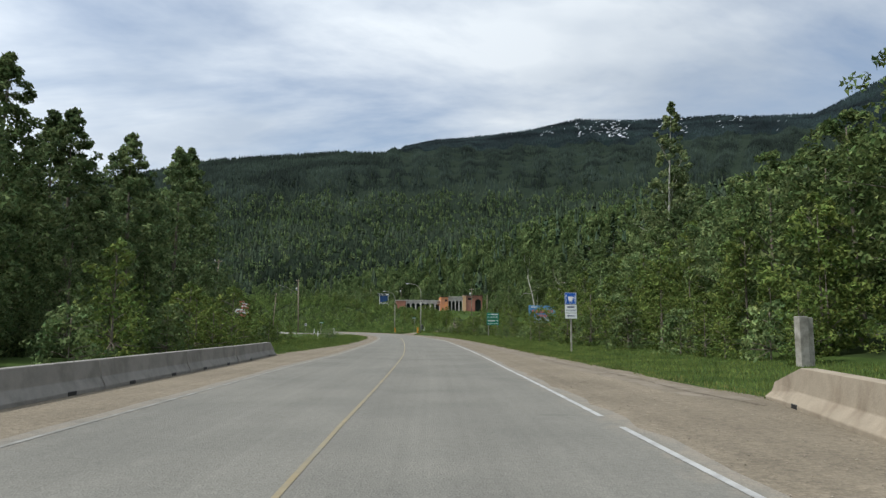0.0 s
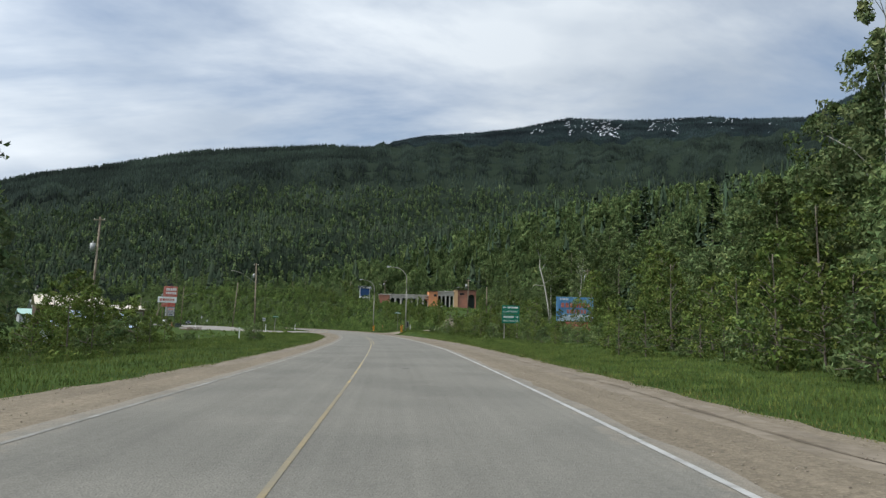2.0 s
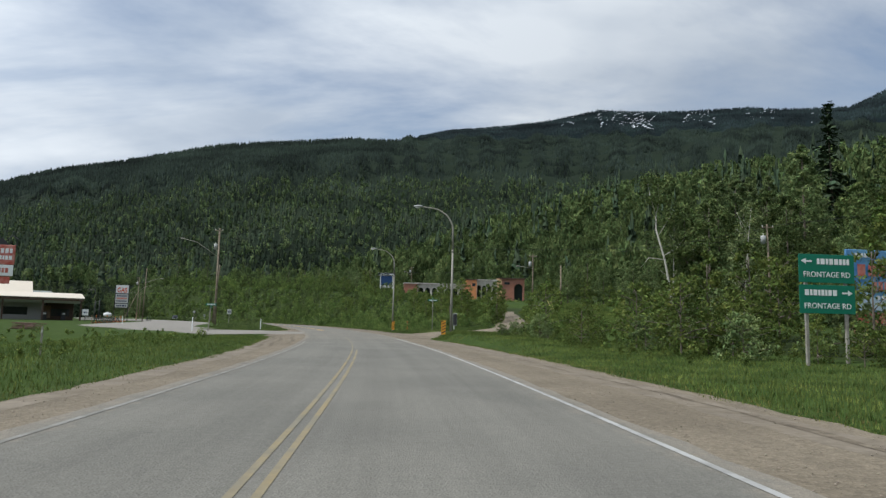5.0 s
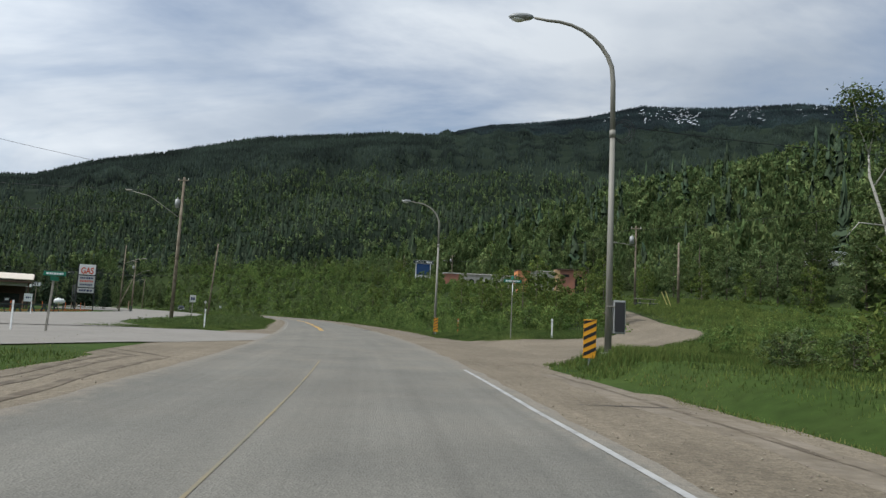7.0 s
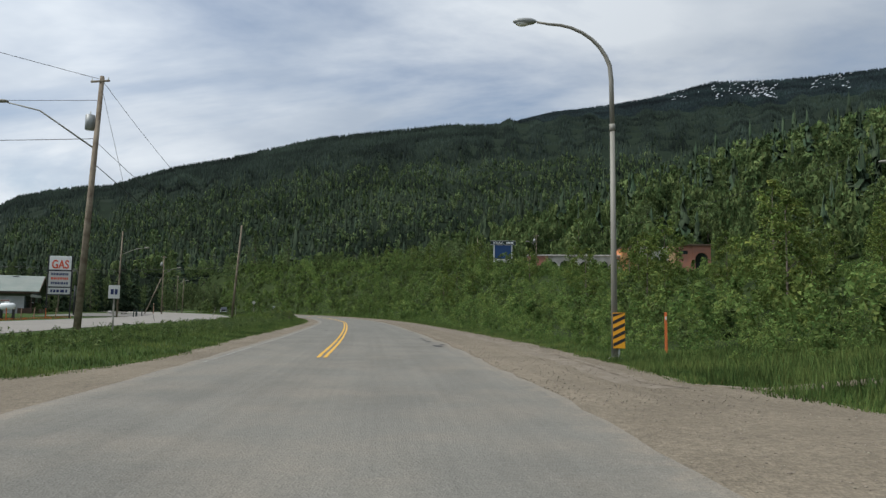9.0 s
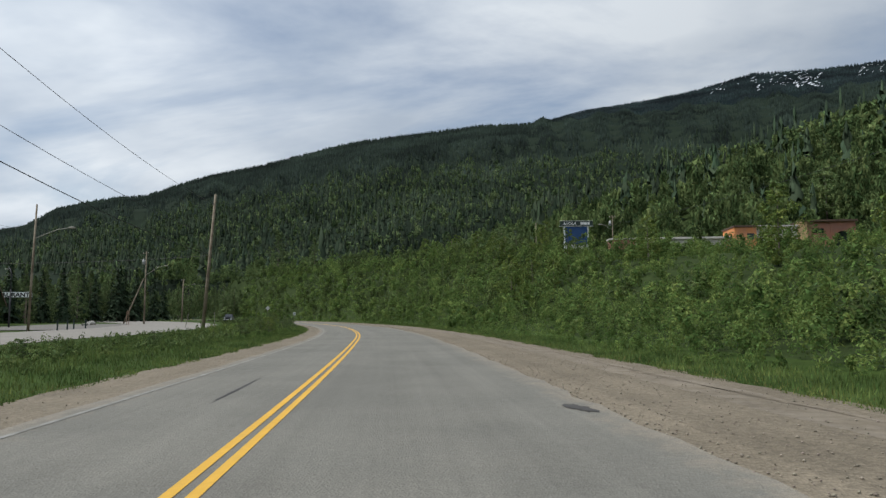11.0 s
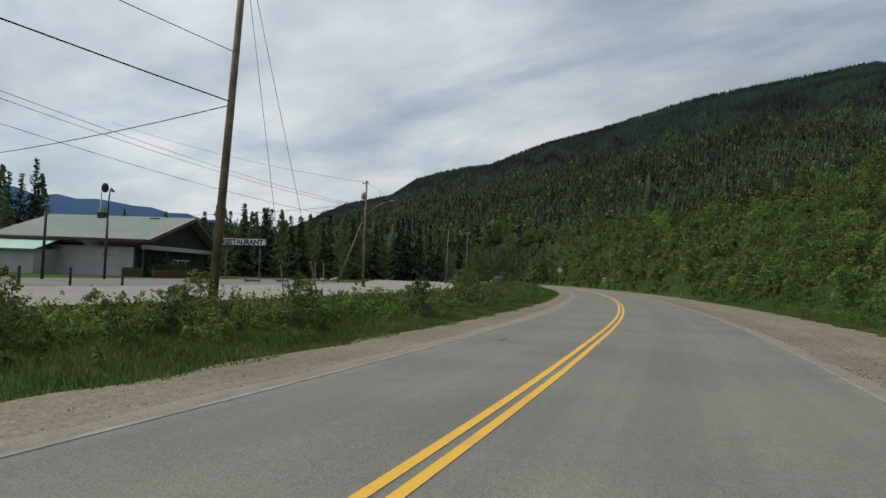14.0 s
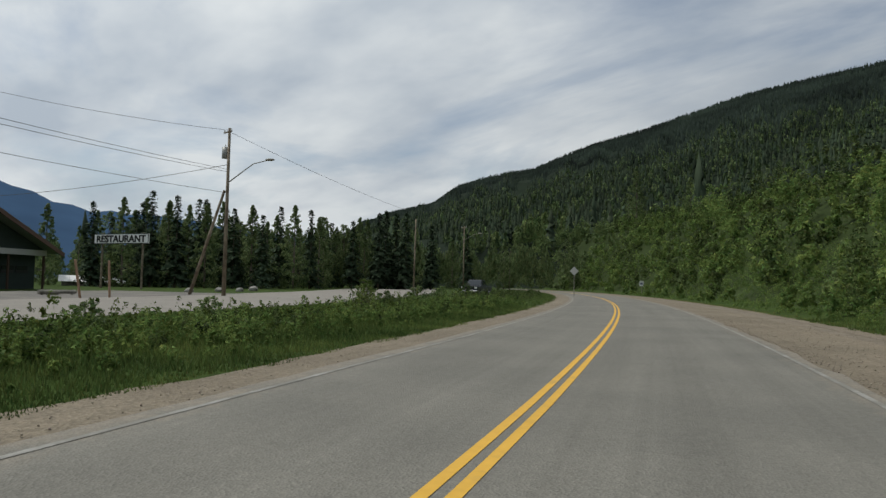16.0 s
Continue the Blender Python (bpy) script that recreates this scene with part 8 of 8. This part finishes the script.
part("octagon", ocb, M_SIGNWHITE, stop, "plain pale back of the octagon")
n1 = part("name_blade", block(0, 0.05, 3.97 - SG, 1.1, 0.02, 0.2, 0.004), M_GREENSIGN, stop, "green street name blade")
bars(n1, 0, 3.97 - SG, 0.9, 0.1, 8, M_SIGNWHITE, 0.036, 81)
part("name_blade", block(0, 0.05, 4.19 - SG, 0.02, 1.0, 0.2, 0.004), M_GREENSIGN, stop, "green street name blade")


def stake(x, y, h, material, label, name="marker_stake", group="marker stakes", tilt=0.0, wide=0.09):
    root = empty(name, x, y, ground_z(x, y) - 0.02, RNG.uniform(-20, 20), label, "stake", group)
    part("stake", block(0, 0, h / 2, wide, 0.04, h, 0.008, turn=Matrix.Rotation(radians(tilt), 4, "Y")), material, root)
    part("reflector", block(0, -0.03, h * 0.86, wide * 0.7, 0.015, 0.12, 0.003), M_SIGNGREY, root, "pale reflector")
    return root


stake(-6.3, 171.2, 1.25, M_SIGNWHITE, "white plastic delineator stake in the grass")
stake(-29.2, 173.2, 1.35, M_SIGNWHITE, "white plastic delineator stake in the grass")
stake(-31.1, 157.4, 1.35, M_SIGNWHITE, "white plastic delineator stake in the grass")
blade = empty("street_name_sign", -29.6, 157.7, ground_z(-29.6, 157.7) - 0.02, 12, "green street name blades on a leaning wooden post", "road sign")
part("post", block(0, 0, 1.35, 0.09, 0.07, 2.75, 0.008, turn=Matrix.Rotation(radians(3), 4, "Y")), M_OLD_WOOD, blade)
bl_ = part("name_blade", block(0.1, -0.06, 2.62, 0.95, 0.02, 0.2, 0.004), M_GREENSIGN, blade, "green name blade")
bars(bl_, 0.1, 2.62, 0.75, 0.09, 7, M_SIGNWHITE, -0.075, 82)
part("name_blade", block(0.1, -0.02, 2.4, 0.02, 0.85, 0.2, 0.004), M_GREENSIGN, blade, "green name blade")
stake(*here(126, -15.5), 1.5, M_OLD_WOOD, "pale wooden fence stake in the meadow", "fence_stake", "fence stakes")
stake(*here(128.5, -20.5), 1.5, M_OLD_WOOD, "pale wooden fence stake in the meadow", "fence_stake", "fence stakes")
stake(*here(130.0, -22.5), 1.5, M_OLD_WOOD, "pale wooden fence stake in the meadow", "fence_stake", "fence stakes")
stake(*here(100.0, -13.0), 1.2, M_SIGNWHITE, "white plastic delineator stake in the grass")
stake(*here(188.0, 9.8), 1.45, M_SAFETY, "short orange stake at the foot of the bank", "orange_stake", "orange stakes")
stake(*here(205.0, -30.0), 1.2, M_SIGNWHITE, "white plastic delineator stake in the grass")

# orange mesh fence and sawhorses by the gas station
for k in range(12):
    x, y = here(212 + k * 4.2, -35.5 - 0.15 * k)
    fp = empty("snow_fence_panel", x, y, ground_z(x, y), road_turn(220) + 85 + RNG.uniform(-8, 8), "sagging orange plastic mesh fence on a leaning stake", "fence", "orange fence panels")
    lean_ = Matrix.Rotation(radians(RNG.uniform(-9, 9)), 4, "Y")
    part("stake", block(0, 0, 0.62, 0.10, 0.07, 1.3, 0.006, turn=lean_), M_SAFETY if k % 3 == 1 else M_STAKE, fp, "faded orange stake" if k % 3 == 1 else "pale stake")
    bm = bmesh.new()
    for i in range(3):
        block(2.0, 0, 0.05 + i * 0.07, 4.0, 0.02, 0.022, 0, bm)
    for i in range(14):
        block(0.14 + i * 0.28, 0, 0.13, 0.022, 0.02, 0.2, 0, bm)
    part("mesh", bm, M_SAFETY, fp, "orange plastic mesh")
for k in range(4):
    x, y = here(213 + k * 4.6, -34.6)
    sh = empty("sawhorse", x, y, ground_z(x, y), road_turn(200) + 80, "dark wooden sawhorse rail at the lot's edge", "sawhorse", "sawhorses")
    part("rail", block(0, 0, 0.85, 3.8, 0.12, 0.16, 0.01), M_WALL_DARK, sh)
    for e in (-1.5, 1.5):
        for f in (-1, 1):
            part("leg", rod((e, f * 0.4, -0.02), (e, 0, 0.9), 0.07, 0.06, 6), M_WALL_DARK, sh)
for s, u, t in ((152, -26.5, 20), (156, -28.0, -15)):
    x, y = here(s, u)
    bn = empty("plank_pile", x, y, ground_z(x, y), t, "pile of broken red-brown planks in the grass", "planks", "plank piles")
    for k in range(4):
        part("plank", block(RNG.uniform(-.3, .3), RNG.uniform(-.4, .4), 0.12 + 0.13 * k, 2.2, 0.2, 0.07, 0.008, turn=Matrix.Rotation(RNG.uniform(-.4, .4), 4, "Z")), M_FASCIA, bn)


# small plain road signs far off
def small_sign(x, y, h, w, tall_, material, label, turn, shape="square"):
    root = empty("road_sign", x, y, ground_z(x, y), turn, label, "road sign", "small road signs")
    part("post", block(0, 0.05, h / 2, 0.09, 0.06, h, 0.006), M_OLD_WOOD, root)
    if shape == "diamond":
        out = [(-w / 2, h - w / 2), (0, h), (w / 2, h - w / 2), (0, h - w)]
        part("plate", prism(out, 0.02), material, root)
    else:
        pl = part("plate", block(0, 0, h - tall_ / 2, w, 0.02, tall_, 0.005), material, root)
        bars(pl, 0, h - tall_ / 2, w * 0.7, tall_ * 0.4, 2, M_NAVY, -0.014, int(abs(x)))
    return root


small_sign(-41.7, 198.4, 2.6, 0.62, 0.75, M_SIGNGREY, "pale plate sign on the island strip", 15)
small_sign(-112.0, 362.0, 4.2, 1.2, 1.2, M_SIGNGREY, "back of a grey diamond road sign", 40, "diamond")
small_sign(*here(420, 9.5), 2.6, 0.8, 0.9, M_SIGNWHITE, "small white sign at the foot of the bank", 40)

# ---- up on the terrace ----
# blue board sign on two white posts
kio = empty("board_sign", -30.4, 315.3, ground_z(-30.4, 315.3), 12, "tall faded blue board sign on two white posts", "sign")
top = 17.0 - kio.location.z
for x in (-2.0, 2.0):
    part("post", block(x, 0.06, (top - 0.5) / 2, 0.22, 0.2, top - 0.5, 0.02), M_SIGNWHITE, kio, "white post")
part("panel", block(0, -0.05, top - 2.1, 3.7, 0.12, 3.0, 0.02), M_BLUE_DULL, kio, "blue panel")
part("panel", block(0, -0.05, top - 4.1, 3.7, 0.12, 0.8, 0.02), M_SIGNGREY, kio, "pale lower panel")
hb = part("header_board", block(0, -0.08, top - 0.1, 5.6, 0.16, 0.85, 0.02), M_WALL_DARK, kio, "dark header board with a pale rim")
for z in (-0.55, 0.35):
    part("rim", block(0, -0.1, top + z, 5.7, 0.2, 0.07, 0.01), M_SIGNGREY, hb, "pale rim")
lettering("lettering", "AVOLA", 0.62, M_SIGNWHITE, hb, -1.1, -0.175, top - 0.12, width=2.3)
bars(hb, 1.5, top - 0.1, 1.6, 0.4, 5, M_SIGNWHITE, -0.175, 91)

# arcaded building
BX, BY = -24.0, 320.0
arc = empty("arcaded_building", BX, BY, ground_z(BX + 18, BY) - 0.2, 7, "long pale arcaded building with an orange block and brown wing", "building")


def arch_wall(x0, x1, z1, count, thick, spring, parent, material, name="arcade"):
    """A wall with round arches through it; each bay is its own part."""
    bay = (x1 - x0) / count
    for k in range(count):
        a, b = x0 + k * bay, x0 + (k + 1) * bay
        pier = bay * 0.14
        r = bay / 2 - pier
        c = (a + b) / 2
        out = [(a, 0), (a + pier, 0)]
        out += [(c - r * math.cos(t), spring + r * math.sin(t)) for t in np.linspace(0, math.pi, 13)]
        out += [(b - pier, 0), (b, 0), (b, z1), (a, z1)]
        bm = bmesh.new()
        front = [bm.verts.new((px_, -thick / 2, pz)) for px_, pz in out]
        back = [bm.verts.new((px_, thick / 2, pz)) for px_, pz in out]
        n_ = len(out)
        # fan the face from the top edge so that the arch stays open
        for ring, flip in ((front, False), (back, True)):
            tl, tr = ring[-1], ring[-2]
            seq = ring[1:n_ - 3]
            half = len(seq) // 2
            faces = [(tl, ring[0], seq[0])] + [(tl, seq[i], seq[i + 1]) for i in range(half)] + [(tl, seq[half], tr)]
            faces += [(tr, seq[i], seq[i + 1]) for i in range(half, len(seq) - 1)] + [(tr, seq[-1], ring[n_ - 3])]
            for f in faces:
                if len(set(f)) == 3:
                    bm.faces.new(f[::-1] if flip else f)
        for i in range(n_):
            j = (i + 1) % n_
            bm.faces.new((front[j], front[i], back[i], back[j]))
        part(name, bm, material, parent)


AZ = arc.location.z
LOW, MIDH, HIGH = 14.3 - AZ, 16.1 - AZ, 16.9 - AZ
arch_wall(3.5, 19.6, LOW, 7, 0.4, LOW - 2.0, arc, M_ARCADE)
part("back_wall", block(11.5, 5.0, LOW / 2, 16.2, 0.3, LOW, 0.01), M_WALL_DARK, arc, "dark inner wall")
part("roof", block(11.5, 2.4, LOW + 0.18, 16.6, 6.0, 0.35, 0.03), M_ARCADE, arc, "pale flat roof")
part("end_block", block(1.2, 1.6, LOW / 2, 4.4, 5.0, LOW, 0.02), M_BRICK_WALL, arc, "brick-red end block")
part("roof", block(1.2, 1.6, LOW + 0.14, 4.8, 5.4, 0.28, 0.03), M_ARCADE, arc, "pale flat roof edge")
org = part("end_block", block(21.5, 1.6, MIDH / 2, 3.6, 6.4, MIDH, 0.02), M_ORANGE_WALL, arc, "orange stucco block")
part("window", block(22.3, -1.63, MIDH - 1.6, 1.1, 0.08, 1.0, 0.01), M_GLASS_DARK, org)
part("parapet", block(21.5, 1.6, MIDH + 0.1, 3.9, 6.8, 0.3, 0.03), M_WALL_BROWN, org, "brown roof edge")
for k in range(5):
    part("mural_stripe", block(18.9, -0.24, LOW - 1.9 + k * 0.42, 1.5, 0.04, 0.18, 0.005, turn=Matrix.Rotation(0.6 - 0.3 * (k % 2), 4, "Y")), M_BLACK if k % 2 else M_ORANGE_WALL, arc, "painted mural stripe")
arch_wall(23.4, 30.4, MIDH, 4, 0.45, MIDH - 2.3, arc, M_ARCADE)
part("back_wall", block(26.9, 4.6, MIDH / 2, 7.0, 0.3, MIDH, 0.01), M_WALL_DARK, arc, "dark inner wall")
part("roof", block(26.9, 2.2, MIDH + 0.17, 7.2, 5.6, 0.34, 0.03), M_ARCADE, arc, "pale flat roof")
part("corner_pier", block(31.2, 0.3, HIGH / 2, 1.6, 1.4, HIGH, 0.03), M_PEACH, arc, "pale orange corner pier")
arch_wall(35.8, 39.8, HIGH, 1, 0.5, HIGH - 3.0, arc, M_BRICK_WALL, "brick_arch")
wg = part("wing_wall", block(33.9, 0.1, HIGH / 2, 3.8, 0.5, HIGH, 0.02), M_BRICK_WALL, arc, "brown wall")
part("window", block(33.8, -0.17, HIGH - 1.5, 1.8, 0.08, 0.8, 0.01), M_GLASS_DARK, wg)
part("wing_back", block(36.2, 4.0, HIGH / 2, 8.0, 0.3, HIGH, 0.01), M_WALL_DARK, arc, "dark inner wall")
part("wing_roof", block(35.6, 1.9, HIGH + 0.16, 9.0, 5.2, 0.32, 0.02), M_WALL_BROWN, arc, "brown flat roof")

# camper trailer on the wooded slope
rv = empty("camper_trailer", 43.7, 243.4, ground_z(43.7, 243.4) + 0.3, -20, "white camper trailer parked among trees on the slope", "camper")
part("body", block(0, 0, 1.85, 6.6, 2.4, 2.5, 0.18), M_SIGNWHITE, rv)
for x in (-2.0, 0.2, 2.2):
    part("window", block(x, -1.21, 2.2, 1.0, 0.05, 0.6, 0.01), M_GLASS_DARK, rv)
part("stripe", block(0, -1.21, 1.4, 6.2, 0.03, 0.14, 0.004), M_GREYMETAL, rv, "grey stripe")
for x in (-0.6, 0.5):
    part("wheel", rod((x, -1.15, 0.36), (x, -0.9, 0.36), 0.36, 0.36, 14), M_TYRE, rv)
# picnic table and leaning boards near the side road
sh = empty("picnic_table", 7.2, 208.6, ground_z(7.2, 208.6), 15, "grey weathered picnic table with dark legs on the slope", "table")
for k in range(5):
    part("top_board", block(0, (k - 2) * 0.19, 0.95, 2.3, 0.17, 0.06, 0.008), M_OLD_WOOD, sh)
for e in (-1, 1):
    part("bench_board", block(0, e * 0.78, 0.48, 2.3, 0.26, 0.05, 0.008), M_OLD_WOOD, sh)
    part("crossbeam", block(e * 0.85, 0, 0.44, 0.09, 1.7, 0.09, 0.006), M_WALL_DARK, sh)
    for f in (-1, 1):
        part("leg", rod((e * 0.85, f * 0.72, -0.08), (e * 0.85, f * 0.3, 0.93), 0.07, 0.06, 8), M_WALL_DARK, sh)
for dx, tilt in ((0.0, -24), (0.4, -20)):
    lb = empty("leaning_board", 9.3 + dx, 208.2, ground_z(9.3 + dx, 208.2), 0, "thin pale yellow board leaning on the slope", "board", "leaning boards")
    part("board", block(0, 0, 0.88, 0.1, 0.05, 1.9, 0.01, turn=Matrix.Rotation(radians(tilt), 4, "Y")), M_PALE_YELLOW, lb)

# edge posts of the restaurant lot, leaning stakes and a low shed
for x, y in ((-83.4, 261.4), (-85.5, 264.7), (-87.1, 268.4), (-81.2, 257.6)):
    stub_ = empty("edge_post", x, y, ground_z(x, y) - 0.05, 40, "short dark timber post at the lot's edge", "post", "edge posts")
    part("post", rod((0, 0, -0.1), (0, 0, 1.15), 0.085, 0.075, 8), M_WALL_DARK, stub_)
    part("cap", rod((0, 0, 1.15), (0, 0, 1.19), 0.095, 0.08, 8), M_DARKMETAL, stub_)
for x, y, t in ((-103.6, 296.8, -14), (-105.0, 299.1, -5)):
    lean_stake = empty("leaning_stake", x, y, ground_z(x, y) - 0.05, 126, "pale wooden stake leaning at the lot's edge", "stake", "leaning stakes")
    part("stake", block(0, 0, 1.2, 0.16, 0.08, 2.6, 0.01, turn=Matrix.Rotation(radians(t), 4, "Y")), M_STAKE, lean_stake)
shed = empty("low_shed", -166.6, 318.0, ground_z(-166.6, 318.0) - 0.1, 73, "long low white-roofed shed at the edge of the trees", "shed")
part("wall", block(-0.4, 0.4, 0.35, 7.6, 2.6, 0.8, 0.01), M_OLD_WOOD, shed, "grey board wall")
bm = bmesh.new()
ends = []
for x, top, low in ((-4.6, 1.65, 0.75), (2.4, 1.5, 0.7), (4.6, 0.8, 0.62)):
    ends.append([bm.verts.new((x, y, z)) for y, z in ((-1.7, low), (0.3, top), (2.1, low), (0.3, low - 0.06))])
for a, b in zip(ends, ends[1:]):
    for k in range(4):
        m = (k + 1) % 4
        bm.faces.new((a[k], b[k], b[m], a[m]))
bm.faces.new(ends[0])
bm.faces.new(ends[-1][::-1])
bmesh.ops.recalc_face_normals(bm, faces=bm.faces)
shed_roof = part("roof", bm, M_SIGNWHITE, shed, "white sheet roof sloping down at one end")
for x in (-3.2, -1.4, 0.4, 2.2):
    part("batten", block(x, -0.72, 1.17, 0.06, 2.1, 0.04, 0.005, turn=Matrix.Rotation(radians(23), 4, "X")), M_SIGNGREY, shed_roof)

# old snow in the gullies under the high ridge
def snow_patch(b, tops, w, count, seed):
    """Streaks of old snow lying on the steep face below the crest."""
    rng = np.random.default_rng(seed)
    bm = bmesh.new()
    for _ in range(count):
        a0_ = b + rng.uniform(-w, w)
        drop = tops + 70 + rng.uniform(0, 1) ** 1.1 * 560
        wx, wy = rng.uniform(0.8, 2.6), rng.uniform(5, 22)
        ring = []
        for t in np.linspace(0, 2 * math.pi, 9)[:-1]:
            k = 1 + 0.4 * rng.uniform(-1, 1)
            rr_, ox = 3195 - drop + wy * math.sin(t) * k, wx * math.cos(t) * k + 0.25 * wy * math.sin(t)
            a = math.radians(a0_)
            x, y = CX - math.sin(a) * rr_ + math.cos(a) * ox, CY + math.cos(a) * rr_ + math.sin(a) * ox
            ring.append(bm.verts.new((x, y, float(mountain(np.array([x]), np.array([y]))[0]) + 16)))
        bm.faces.new(ring)
    return tagged(part("snow_patch", bm, M_SNOW), "patches of old snow under the high ridge", "snow", kind="stuff")


for k, (b, tops, w, count) in enumerate(((-10.0, 20, 1.2, 12), (-13.6, 20, 1.7, 40), (-15.8, 45, 1.0, 60), (-20.5, 30, 1.4, 30), (-25.2, 40, 1.3, 16), (-29.0, 60, 0.8, 6))):
    snow_patch(b, tops, w, count, 100 + k)
